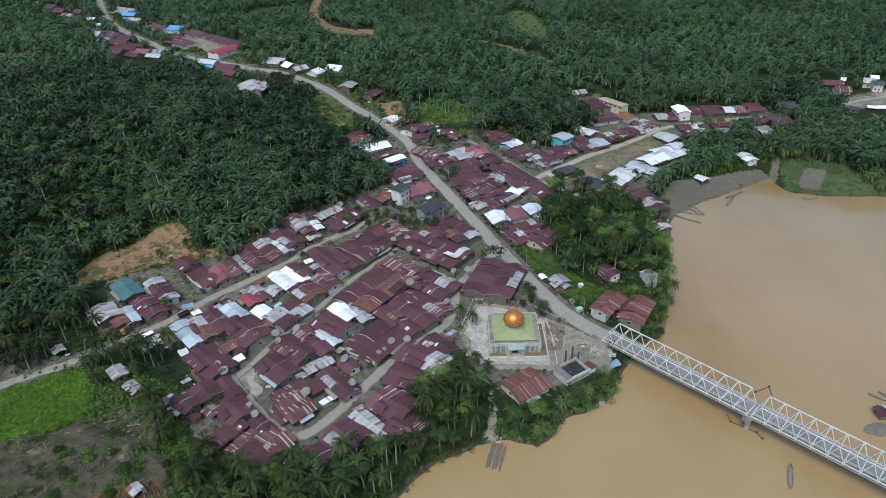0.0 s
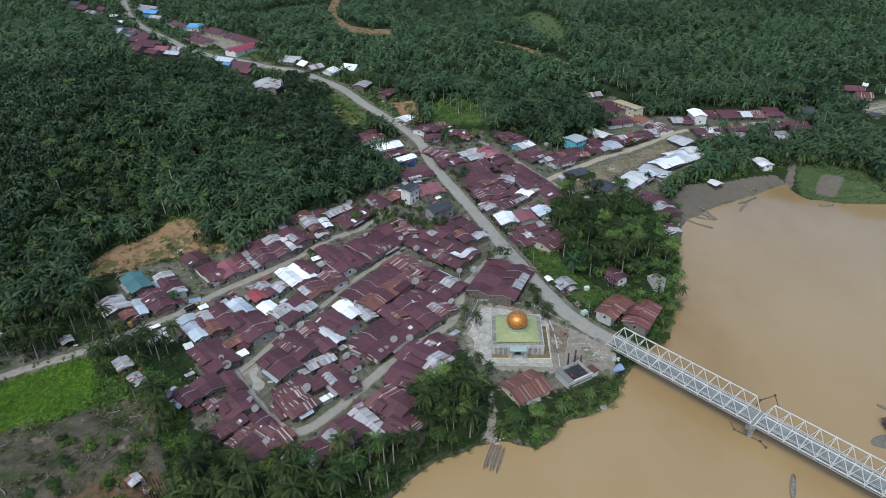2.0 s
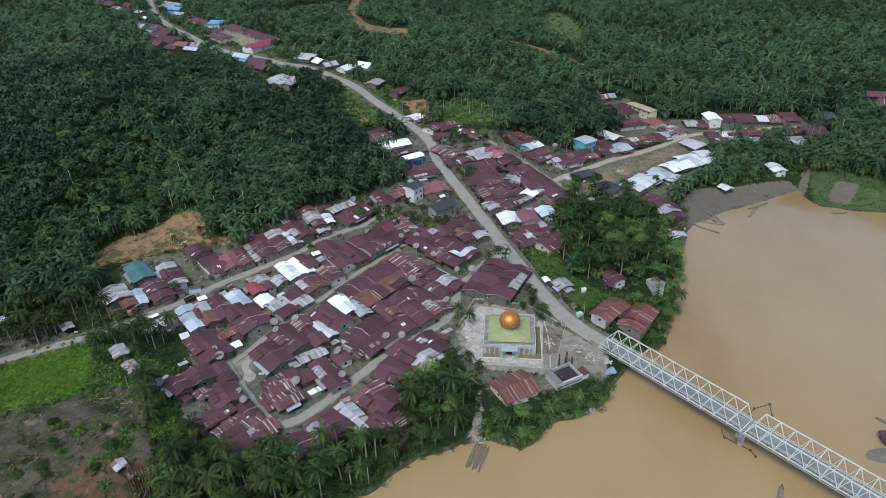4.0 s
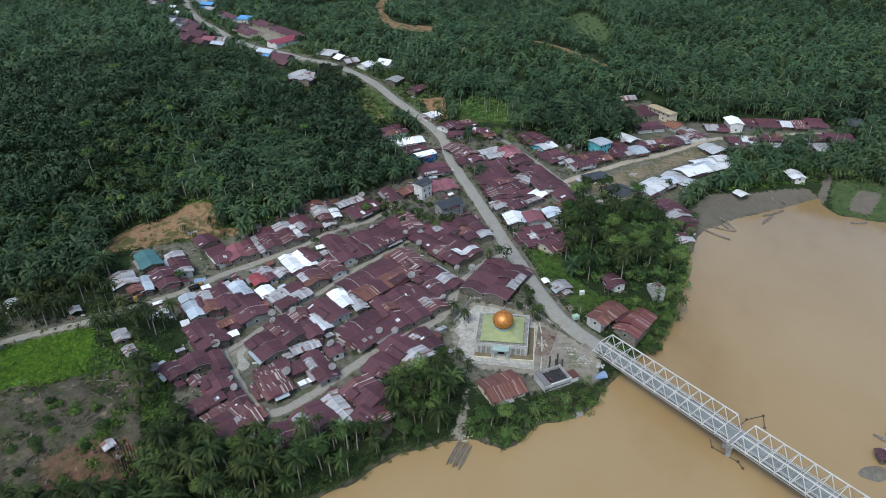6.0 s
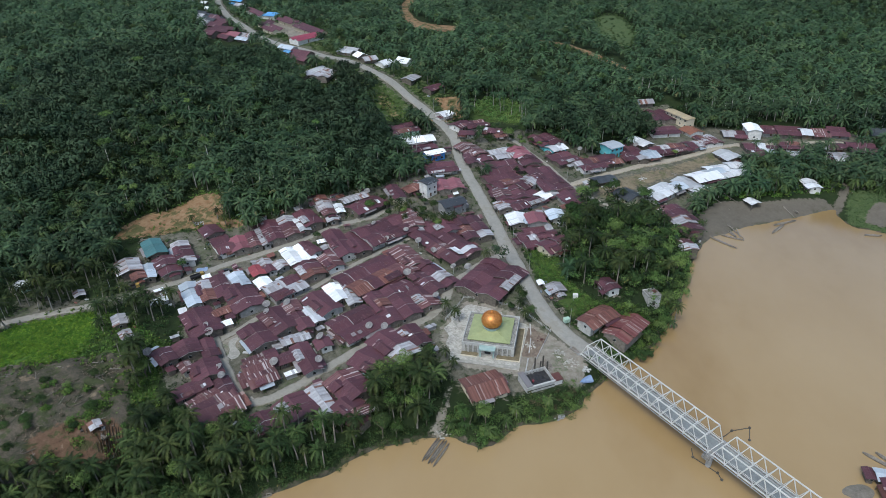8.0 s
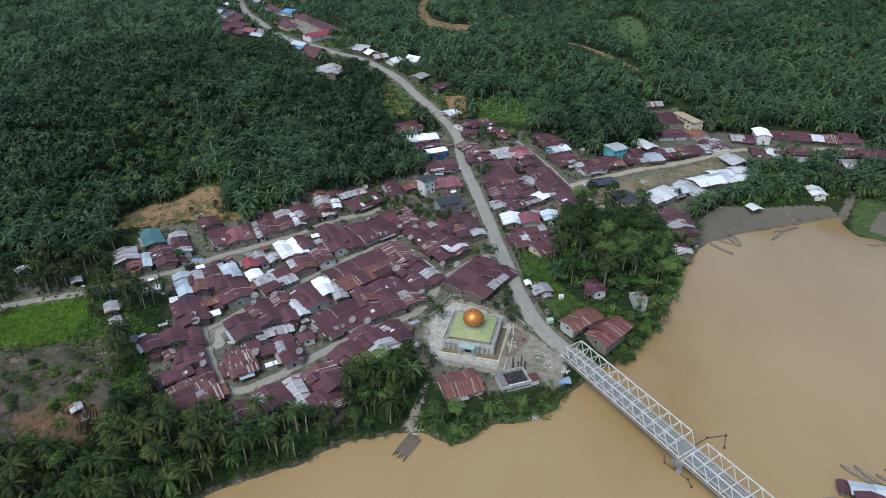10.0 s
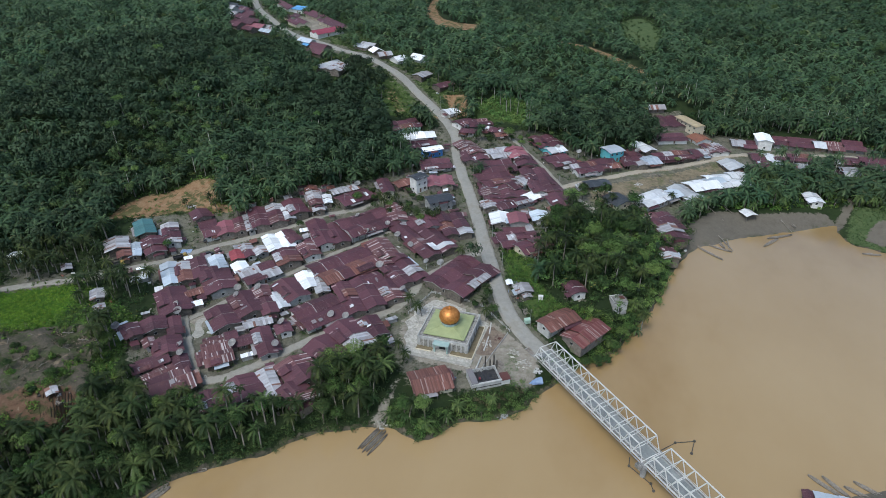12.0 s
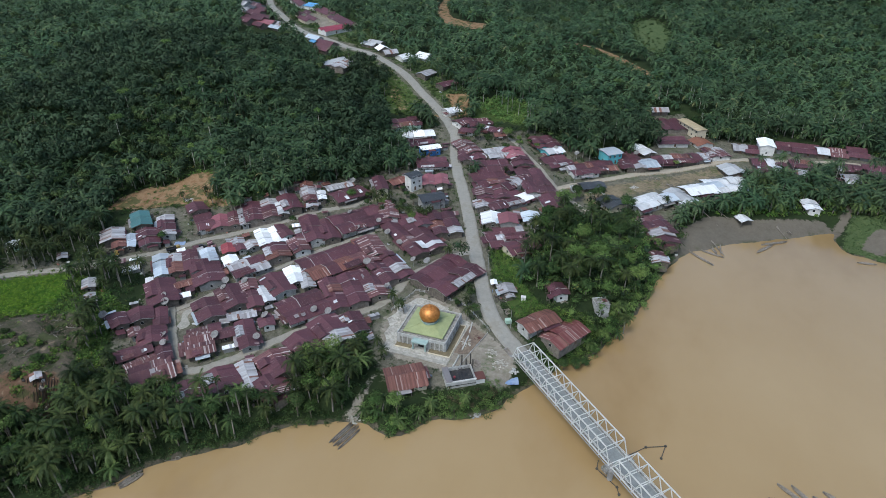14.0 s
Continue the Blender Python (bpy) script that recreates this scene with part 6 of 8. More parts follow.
x, y = jittered(-400, 100, 372, 700, 3.6, 71)
pick = np.random.default_rng(72).random(len(x))
keep = inside(OPEN_LAND["hill_road"], x, y) & clear_of_houses(x, y, 2.0) & ~inside(SCHOOL_YARD, x, y) & (pick < 0.42)
keep |= (line_gap(KNOLL, x, y, True) < 5) & (pick < 0.8) | inside(KNOLL, x, y) & (pick < 0.18)
for line, width in ROADS:
    keep &= line_gap(line, x, y) > width / 2 + 1.5
scatter_mesh("roadside_scrub", [leaf_crown(200 + s, 1.5, 1.1, 6, 40, 0.34, (0.3, 0.5)) for s in range(4)], rows_for(x[keep], y[keep], 0.6, 1.0, 73), M["sapling"], "green scrub and weeds along the hill road", "scrub")
x, y = jittered(-172, -96, 218, 272, 2.4, 74)
pick = np.random.default_rng(75).random(len(x))
keep = ((line_gap(CLAY_WEST, x, y, True) < 2.6) & (pick < 0.5) | inside(CLAY_WEST, x, y) & (pick < 0.07) | inside([(-119, 247), (-105, 251), (-99, 258), (-107, 264), (-116, 257)], x, y)) & clear_of_houses(x, y, 0.5)
scatter_mesh("slope_grass", [leaf_crown(210 + s, 1.3, 0.9, 6, 46, 0.2, (0.3, 0.5)) for s in range(4)], rows_for(x[keep], y[keep], 0.4, 1.0, 76), M["lush"], "fresh green weeds round the cut clay slope", "grass")

# undergrowth below the palms and along the edges
x, y = jittered(-200, 130, 50, 320, 4.7, 14)
keep = ~inside(RIVER, x, y) & view_sector(x, y) & clear_of_houses(x, y, 1.5) & ((x < 104) | (y > 215)) & (np.hypot(x - 198, y - 316) > 24)
for p in (FIELD, CLEARING, COURT, YARD_EAST, BEACH, CLAY_WEST, OPEN_LAND["core"], OPEN_LAND["east"], CLAY_BANK):
    keep &= ~inside(p, x, y)
for line, width in ROADS:
    keep &= line_gap(line, x, y) > width / 2 + 1.2
x, y = x[keep], y[keep]
shrubs = [leaf_crown(100 + s, 2.1, 1.5, 7, 62, 0.27, (0.28, 0.48)) for s in range(5)]
scatter_mesh("undergrowth", shrubs, rows_for(x, y, 0.7, 1.0, 26), M["bush"], "low green bushes and undergrowth along the banks", "undergrowth")
x, y = jittered(-150, 60, 120, 380, 4.2, 16)
keep = (inside(OPEN_LAND["core"], x, y) | inside(OPEN_LAND["east"], x, y)) & clear_of_houses(x, y, -1.0) & ~inside(COURT, x, y) & ~inside(CORNER_YARD, x, y)
for line, width in ROADS:
    keep &= line_gap(line, x, y) > width / 2 + 1.0
keep &= np.random.default_rng(8).random(len(x)) < np.where(y > 265, 0.8, 0.5)
scatter_mesh("garden_bushes", shrubs, rows_for(x[keep], y[keep], 0.5, 0.8, 28), M["bush"], "small green bushes and plants between the houses", "bushes")
x, y = jittered(-160, -112, 128, 175, 1.15, 15)
keep = inside(FIELD, x, y) & (line_gap(TOP_STREET, x, y) > 3.2)
x, y = x[keep], y[keep]
scatter_mesh("crop_field", [leaf_crown(120 + s, 0.85, 0.5, 5, 34, 0.17) for s in range(4)], rows_for(x, y, 0.35, 1.0, 27), M["crop"], "bright green leafy crop field beside the street", "crop")


gx, gy = jittered(-140, -70, 112, 178, 1.7, 19)
tall = inside(ROUGH, gx, gy) & clear_of_houses(gx, gy, -0.5)
hx, hy = jittered(-165, -70, 88, 180, 2.6, 44)
near_edge = ((line_gap(CLEARING, hx, hy, True) < 7) | (line_gap(FIELD, hx, hy, True) < 2.5)) & clear_of_houses(hx, hy, 0) & ~inside(RIVER, hx, hy)
near_edge &= np.random.default_rng(3).random(len(hx)) < 0.6
hx, hy = np.concatenate((gx[tall], hx[near_edge])), np.concatenate((gy[tall], hy[near_edge]))
scatter_mesh("tall_grass", [leaf_crown(150 + s, 1.0, 0.8, 3, 22, 0.3) for s in range(4)], rows_for(hx, hy, 0.35, 1.0, 45), M["lush"], "rough tall grass and weeds between field and houses", "grass")
gx, gy = jittered(178, 262, 296, 350, 1.25, 46)
wet = inside(SPIT, gx, gy) & ~inside(RIVER, gx, gy) & ~inside([(190, 317), (197, 312), (204, 320), (206, 325), (198, 328.5), (193, 325)], gx, gy)
wet &= np.random.default_rng(4).random(len(gx)) < 0.8
scatter_mesh("spit_grass", [leaf_crown(160 + s, 0.8, 0.4, 3, 16, 0.24) for s in range(4)], rows_for(gx[wet], gy[wet], 0.1, 0.75, 47), M["sapling"], "low green grass on the muddy spit", "grass")
gx, gy = jittered(26, 100, 186, 262, 1.9, 18)
lush = (inside(GRASS_BANK, gx, gy) | ((gx > 52) & (gx < 90) & (gy < 212) & (gy - 200 > (gx - 62) * -0.6))) & clear_of_houses(gx, gy, -0.5) & (line_gap(MAIN_ROAD, gx, gy) > 5.5) & ~inside(RIVER, gx, gy) & (np.hypot(gx - 45, gy - 214) > 7)
scatter_mesh("bank_shrubs", [leaf_crown(140 + s, 1.3, 1.0, 7, 110, 0.14, (0.28, 0.48)) for s in range(4)], rows_for(gx[lush], gy[lush], 0.45, 1.1, 43), M["lush"], "bright green shrubs covering the slope above the road", "bushes")

gx, gy = jittered(-40, 70, 370, 440, 3.0, 50)
lush = inside(FORK_SLOPE, gx, gy) & clear_of_houses(gx, gy, 0.5)
scatter_mesh("bank_shrubs", [leaf_crown(180 + s, 2.0, 1.6, 4, 60, 0.4) for s in range(4)], rows_for(gx[lush], gy[lush], 0.8, 1.1, 51), M["broad"], "fresh green shrubs on the slope above the road fork", "bushes")

gx, gy = jittered(124, 192, 320, 356, 2.1, 77)
lush = inside([(126, 325), (142, 328), (158, 332), (176, 338), (184, 342), (188, 352), (170, 352), (150, 343), (126, 333)], gx, gy) & clear_of_houses(gx, gy, 0.0)
lush &= np.random.default_rng(78).random(len(gx)) < 0.75
scatter_mesh("bank_shrubs", [leaf_crown(220 + s, 1.4, 1.1, 6, 70, 0.24, (0.28, 0.48)) for s in range(4)], rows_for(gx[lush], gy[lush], 0.4, 1.1, 79), M["lush"], "fresh green shrubs and grass above the mud beach", "bushes")
gx, gy = jittered(-96, -58, 380, 422, 2.4, 80)
lush = inside(ROAD_SLOPE, gx, gy) & clear_of_houses(gx, gy, 0.0) & (np.random.default_rng(81).random(len(gx)) < 0.5)
scatter_mesh("slope_grass", [leaf_crown(230 + s, 1.2, 0.7, 6, 46, 0.22, (0.3, 0.5)) for s in range(4)], rows_for(gx[lush], gy[lush], 0.3, 1.0, 82), M["lush"], "green weeds on the bare slope beside the road", "grass")

bank = glide(BANK_WEST[3:24], 1.5)
dd = np.gradient(bank, axis=0)
dd /= np.hypot(dd[:, 0], dd[:, 1])[:, None]
br = np.random.default_rng(17)
bx = np.concatenate([bank[:, 0] - dd[:, 1] * o + br.normal(0, 0.7, len(bank)) for o in (0.6, 2.4, 4.4)])
by = np.concatenate([bank[:, 1] + dd[:, 0] * o + br.normal(0, 0.7, len(bank)) for o in (0.6, 2.4, 4.4)])
keep = (line_gap([(8, 150), (15, 139)], bx, by) > 3.2) & (br.random(len(bx)) < 0.55) & (np.hypot(bx - 58.5, by - 175) > 6)
bx, by = bx[keep], by[keep]
bank_crowns = [leaf_crown(130 + s, 2.0, 1.3, 9, 190, 0.16, (0.26, 0.42)) for s in range(4)]
low = bx < 14
scatter_mesh("bank_bushes", bank_crowns, rows_for(bx[low], by[low], 0.6, 1.15, 29), M["bush"], "dense dark bushes hanging over the river bank", "bushes")
scatter_mesh("bank_bushes", bank_crowns, rows_for(bx[~low], by[~low], 0.6, 1.1, 30), M["broad"], "fresh green bushes on the bank below the mosque", "bushes")
x, y = jittered(36, 62, 150, 176, 2.2, 77)
keep = inside([(40, 153.5), (47, 157), (54, 163.5), (56.5, 169), (51, 166), (46, 161.5), (39, 158)], x, y)
scatter_mesh("dry_scrub", bank_crowns, rows_for(x[keep], y[keep], 0.6, 0.7, 78), M["dryleaf"], "grey-brown dry scrub on the bank slope", "bushes")


# single trees near the village
def palm_tree(name, label, seed, material, high, reach, nf):
    t = thing(name, 0, 0, 0, 0, label, "palm tree", "palms along the river")
    p, q = palm_crown(seed, nf, 22, reach * 1.03, 0.62, 1.3, -0.5, 1.6)
    c = new("crown", array_mesh("crown", p + (0, 0, high), q.ravel(), np.full(len(q), 3), material, (seed * 0.37) % 1.0))
    c.parent = t
    b = (-1.2, 0.9, 0.5, -0.4, 1.6, 0.1)[seed % 6]
    p, q = trunk_shape(high, 0.3, 0.16, b, 8, 6)
    s = new("trunk", array_mesh("trunk", p + (0, 0, high), q.ravel(), np.full(len(q), 3), M["bark"]))
    s.parent = t
    return t


def broad_tree(name, label, seed, high, wide, deep, material, leaves=1900, bark=None):
    t = thing(name, 0, 0, 0, 0, label, "tree", "broad-leaved trees near the village")
    rng = random.Random(seed)
    p, q, soft = leaf_crown(seed, wide, deep, 22, leaves, 0.25, (0.24, 0.4))
    c = new("crown", array_mesh("crown", p + (0, 0, high), q.ravel(), np.full(len(q), 3), material, (seed * 0.37) % 1.0))
    soften(c.data, soft)
    c.parent = t
    bm = bmesh.new()
    tube(bm, [(0, 0, -1), (0.1, 0, high * 0.35), (0, 0.1, high * 0.8)], [0.35, 0.26, 0.14], 8)
    for k in range(5 if bark is None else 0):
        a = k * 1.3 + rng.random()
        tube(bm, [(0, 0, high * (0.35 + 0.08 * k)), (wide * 0.3 * math.cos(a), wide * 0.3 * math.sin(a), high * (0.62 + 0.06 * k)), (wide * 0.55 * math.cos(a), wide * 0.55 * math.sin(a), high * (0.85 + 0.05 * k))], [0.16, 0.1, 0.04], 6)
    part("trunk", bm, bark or M["trunk"], t)
    return t


COCONUTS = [palm_tree("coconut_palm", "tall coconut palm with drooping feather leaves", s, M["coco"], h, r, n)
            for s, h, r, n in ((1, 9.5, 5.2, 27), (2, 8.0, 4.6, 24), (3, 11.0, 5.0, 26), (4, 7.0, 4.6, 23), (5, 10.0, 4.5, 25), (6, 6.0, 4.3, 22))]
ARECAS = [palm_tree("areca_palm", "slim areca palm with a small feathery crown", s, M["coco"], h, r, n)
          for s, h, r, n in ((7, 8.5, 2.3, 11), (8, 7.0, 2.1, 10), (9, 10.0, 2.4, 11))]
BROADS = [broad_tree("broadleaf_tree", "dense green broad-leaved tree with an uneven crown", s, h, w, d, M[k])
          for s, h, w, d, k in ((11, 8.5, 4.6, 3.4, "broad"), (12, 7.0, 3.8, 3.0, "bush"), (13, 10.0, 5.2, 3.8, "broad"), (14, 6.0, 3.2, 2.6, "bush"), (15, 9.0, 4.8, 3.6, "bush"))]
OIL_PALMS = [palm_tree("oil_palm", "low oil palm with a wide arching crown", s, M["oilpalm"], h, r, n)
             for s, h, r, n in ((10, 3.6, 5.4, 24), (11, 4.6, 5.0, 22), (12, 2.8, 4.6, 20), (13, 5.4, 5.6, 24))]
EMERGENTS = [broad_tree("tall_tree", "tall thin tree with a pale trunk and light crown", s, h, w, d, M["broad"], 1000, M["pale_bark"])
             for s, h, w, d in ((31, 17, 4.6, 2.6), (32, 14, 2.6, 2.0), (33, 15, 3.4, 2.4))]
used = set()


def plant(models, k, x, y, scale, turn, sink=0.0):
    ob = models[k % len(models)]
    m = pose(x, y, ground_z(x, y) - sink, 0, 0, turn) @ Matrix.Scale(scale, 4)
    if (id(models), k % len(models)) in used:
        c = copy_thing(ob, m)
        c.scale = (scale, scale, scale)
    else:
        used.add((id(models), k % len(models)))
        ob.matrix_basis = m


trng = random.Random(5)
x, y = jittered(-138, 62, 60, 176, 4.05, 31)
gap = line_gap(RIVER, x, y, True)
keep = plantable(x, y, 1.5) & ((gap < 46) | ((x < -86) & (gap < 80))) & (gap > 1.5) & (x < 45) & ((y > 88) | (x + y > -42)) & (line_gap([(12, 166), (13, 140)], x, y) > 3.0)
for i, (px, py) in enumerate(zip(x[keep], y[keep])):
    if trng.random() < 0.24:
        plant(BROADS, i, px, py, trng.uniform(0.6, 0.85), trng.uniform(0, 360))
    elif trng.random() < 0.3:
        plant(ARECAS, i, px, py, trng.uniform(0.75, 1.1), trng.uniform(0, 360))
    else:
        plant(COCONUTS if trng.random() < 0.7 else OIL_PALMS, i + int(trng.random() * 6), px, py, trng.uniform(0.85, 1.25), trng.uniform(0, 360))
x, y = jittered(40, 110, 195, 320, 6.4, 32)
keep = inside(GROVE, x, y) & sightline_clear(x, y, (3, 6, 9, 12)) & (np.hypot(x - 80, y - 213) > 8) & (np.hypot(x - 63, y - 212) > 9) & (np.hypot(x - 70, y - 297) > 15) & (np.hypot(x - 93, y - 282) > 6) & clear_of_houses(x, y, 1.0) & (line_gap(RIVER, x, y, True) > 1.0)
for i, (px, py) in enumerate(zip(x[keep], y[keep])):
    if px > 80 and trng.random() < 0.5:
        plant(OIL_PALMS, i, px, py, trng.uniform(0.7, 1.0), trng.uniform(0, 360))
    elif trng.random() < 0.42:
        plant(COCONUTS, i + int(trng.random() * 6), px, py, trng.uniform(0.9, 1.2), trng.uniform(0, 360))
    else:
        plant(BROADS, i + int(trng.random() * 4), px, py, trng.uniform(0.75, 1.15), trng.uniform(0, 360), 1.8)
x, y = jittered(100, 215, 322, 384, 7.0, 33)
keep = plantable(x, y, 1.0) & (y < 366) & (x + y > 455) & sightline_clear(x, y, (4, 8, 12)) & (np.hypot(x - 171, y - 332) > 8)
for i, (px, py) in enumerate(zip(x[keep], y[keep])):
    plant(OIL_PALMS if trng.random() < 0.8 else COCONUTS, i + int(trng.random() * 6), px, py, trng.uniform(0.75, 1.15), trng.uniform(0, 360))
x, y = jittered(170, 262, 300, 372, 7.4, 36)
keep = plantable(x, y, 1.0) & ~((x < 215) & (y > 322)) & (x > 199) & view_sector(x, y) & sightline_clear(x, y, (4, 8, 12)) & (np.hypot(x - 197, y - 350) > 9)
for i, (px, py) in enumerate(zip(x[keep], y[keep])):
    plant(OIL_PALMS, i + int(trng.random() * 4), px, py, trng.uniform(0.8, 1.2), trng.uniform(0, 360))
x, y = jittered(-200, -96, 150, 222, 6.2, 34)
keep = plantable(x, y, 1.5) & (line_gap(TOP_STREET, x, y) < 26)
for i, (px, py) in enumerate(zip(x[keep], y[keep])):
    plant(COCONUTS, i + int(trng.random() * 6), px, py, trng.uniform(0.8, 1.1), trng.uniform(0, 360))
for i, (px, py) in enumerate([(-197.7, 275.5), (-145.1, 271.0), (-119.0, 263.8), (-172.4, 251.3), (-169.3, 255.0), (-148.5, 291.8), (-212, 300), (-100, 330), (-238, 372), (-180, 330)]):
    plant(EMERGENTS, (0, 1, 2, 1, 1, 2, 0, 2, 0, 1)[i], px, py, trng.uniform(0.85, 1.1), trng.uniform(0, 360))
YARD_PALMS = [(-35.8, 269.5), (-30.7, 264.7), (-27.7, 272.6), (-20.7, 265.1), (-16.1, 264.6), (-12.1, 268.6), (-8.8, 265.7), (-41.4, 277.7), (-24, 268), (-33, 275), (8.0, 195), (12.5, 168.5), (3.3, 198.3), (8.6, 172.2), (10.2, 161.9), (2.2, 168.1), (30.5, 213), (31.5, 206), (34, 199), (-131.3, 242.2), (-121.4, 248.9), (-114.1, 243.2), (-117, 251), (16.4, 324.6), (13.4, 236.8),
              (-11.3, 266.3), (-7.8, 269.6), (-17.2, 265.6), (-11.8, 361.9), (69.2, 302.6), (72.3, 306.8), (100.9, 322.1), (-37.4, 279), (-31.9, 278.5)]
for i, (px, py) in enumerate(YARD_PALMS):
    plant(COCONUTS, (1, 3, 5)[i % 3], px, py, trng.uniform(0.65, 0.85), trng.uniform(0, 360))
for i, (px, py) in enumerate([(18.5, 149), (21, 144.5), (33.5, 149.5), (36, 153), (28.5, 143.5), (9.5, 146.5), (7.5, 150.5), (46, 158.5)]):
    plant(OIL_PALMS, i, px, py, trng.uniform(0.55, 0.8), trng.uniform(0, 360))
YARD_TREES = [(-55.1, 318.1, 0.5), (-51.7, 323.0, 0.55), (-46.1, 319.7, 0.5), (-42.7, 326.6, 0.5), (-10.8, 299.7, 0.35), (-7.0, 286.4, 0.35), (8.3, 366.0, 0.5), (13.5, 364.5, 0.45), (17.4, 372.1, 0.55), (20.4, 363.5, 0.45), (3.4, 373.7, 0.5), (-2.3, 374.6, 0.5), (25.6, 359.8, 0.4), (-8.0, 270.2, 0.35), (-32.3, 326.5, 0.4), (-20.3, 318.7, 0.35), (24.5, 143, 0.4), (30.5, 142.5, 0.35), (6, 144, 0.45), (43.5, 154.5, 0.45), (-117, 209.1, 0.6), (-11.3, 370.9, 0.8), (6.6, 365.2, 0.75), (-30.3, 290.2, 0.6), (-66.4, 240.3, 0.5), (-50.7, 271.3, 0.7), (-43.2, 275.8, 0.6), (103.6, 372.5, 0.45),
              (-26, 285, 0.6), (-20, 279, 0.6), (-38, 284, 0.55), (-47, 281, 0.6), (-33, 271, 0.5), (-24, 275, 0.7), (-40, 268, 0.5), (-100, 243, 0.6), (-92, 254, 0.6), (-14, 262, 0.5), (28, 205, 0.55), (32, 209, 0.6), (36, 202, 0.5), (-13, 155, 0.8), (-8, 157, 0.9), (47, 258, 0.6), (-2, 356, 0.6), (9, 352, 0.55), (-5, 362, 0.6), (16, 357, 0.5), (5, 378, 0.7), (14, 374, 0.7), (82, 200, 0.6), (77, 191, 0.7), (84, 206, 0.6), (80, 194, 0.65), (73, 189, 0.55), (86, 212, 0.6), (84, 226, 0.6)]
for i, (px, py, s) in enumerate(YARD_TREES):
    plant(BROADS, i, px, py, s, trng.uniform(0, 360), 1.5 * s)


# ---- the bridge ----
def bridge():
    """Two Warren truss spans on a pier, local x along the road, local y across."""
    b = thing("truss_bridge", 57.95, 186.35, 0.0, -45, "grey steel truss bridge over the muddy river", "bridge")
    panel, half, low, high = 4.45, 3.35, 0.9, 6.0
    for span, start in enumerate((0.0, 54.6)):
        n = 12
        for side, y in (("near", -half), ("far", half)):
            bot = [(start + i * panel, y, low) for i in range(n + 1)]
            top = [(start + (i + 0.5) * panel, y, high) for i in range(n)]
            for name, a, c, w in (("bottom_chord", bot[0], bot[-1], 0.32), ("top_chord", top[0], top[-1], 0.32)):
                bm = bmesh.new()
                beam(bm, a, c, w, w)
                part(name, bm, M["steel"], b)
            for i in range(n):
                for q in (bot[i], bot[i + 1]):
                    bm = bmesh.new()
                    beam(bm, top[i], q, 0.21, 0.21)
                    part("diagonal", bm, M["steel"], b)
            bm = bmesh.new()
            for zz in (1.7, 2.2):
                beam(bm, (start + 0.5, y * 0.86, zz), (start + n * panel - 0.5, y * 0.86, zz), 0.1)
            part("railing", bm, M["steel"], b)
        for i in range(n):
            bm = bmesh.new()
            beam(bm, (start + (i + 0.5) * panel, -half, high), (start + (i + 0.5) * panel, half, high), 0.2, 0.2)
            part("strut", bm, M["steel"], b)
        for i in range(n + 1):
            bm = bmesh.new()
            beam(bm, (start + i * panel, -half - 0.3, low - 0.15), (start + i * panel, half + 0.3, low - 0.15), 0.3, 0.5)
            part("cross_beam", bm, M["steel"], b)
    boxes("deck", [(-3.0, -2.2, 0.72, 109, 2.2, 0.98)], M["deck"], b, "pale grey deck plates")
    # a strip darker than the deck plates on each side
    for s in (-1, 1):
        boxes("walkway", [(-3.0, min(s * 2.2, s * 3.15), 0.7, 109, max(s * 2.2, s * 3.15), 0.9)], M["stained"], b, "dark walkway strip beside the deck")
    boxes("kerb", [(0, s * 2.3 - 0.1, 0.98, 109, s * 2.3 + 0.1, 1.15) for s in (-1, 1)], M["grey"], b)
    boxes("pipe", [(-2, -4.05, 0.5, 109, -3.85, 0.7)], M["grey"], b, "grey water pipe along the side")
    boxes("abutment", [(-5.0, -4.2, -5.5, -0.3, 4.2, 0.65)], M["grey"], b)
    for y in (-2.6, 2.6):
        bm = bmesh.new()
        tube(bm, [(54.0, y, -9), (54.0, y, 0.0)], [0.85, 0.85], 16)
        part("pier_column", bm, M["grey"], b)
    boxes("pier_cap", [(52.7, -4.6, -0.3, 55.3, 4.6, 0.55)], M["grey"], b)
    boxes("pier_box", [(52.9, -5.6, -0.4, 55.1, -4.4, 0.9)], M["stained"], b)


def deck_material():
    return surface("pale_deck_plates", (0.15, 0.163, 0.163), (0.25, 0.267, 0.268), 0.3, 0.8, fine=1.2, grain=0.4)


M["deck"] = deck_material()
M["cracked"] = surface("cracked_concrete", (0.2, 0.195, 0.17), (0.4, 0.385, 0.35), 0.35, 0.95, fine=1.6, grain=0.5)
bridge()


def boom(points, label):
    t = thing("debris_boom", *points[0], WATER, 0, label, "floating boom")
    for i, (a, c) in enumerate(zip(points, points[1:])):
        bm = bmesh.new()
        tube(bm, [(a[0] - points[0][0], a[1] - points[0][1], 0.15), (c[0] - points[0][0], c[1] - points[0][1], 0.1)], [0.15, 0.13], 8)
        part("log", bm, M["dark"], t)
    for a in points[1:]:
        bm = bmesh.new()
        bmesh.ops.create_icosphere(bm, subdivisions=2, radius=0.45, matrix=Matrix.Translation((a[0] - points[0][0], a[1] - points[0][1], 0.2)))
        part("float", bm, M["dark"], t)


boom([(90.3, 152), (90.3, 148.7), (96.7, 143.9), (97.5, 141.5)], "dark driftwood boom floating beside the bridge pier")
boom([(98.7, 157), (103.5, 162), (109.2, 164.4), (108.2, 159)], "dark debris boom anchored upstream of the pier")


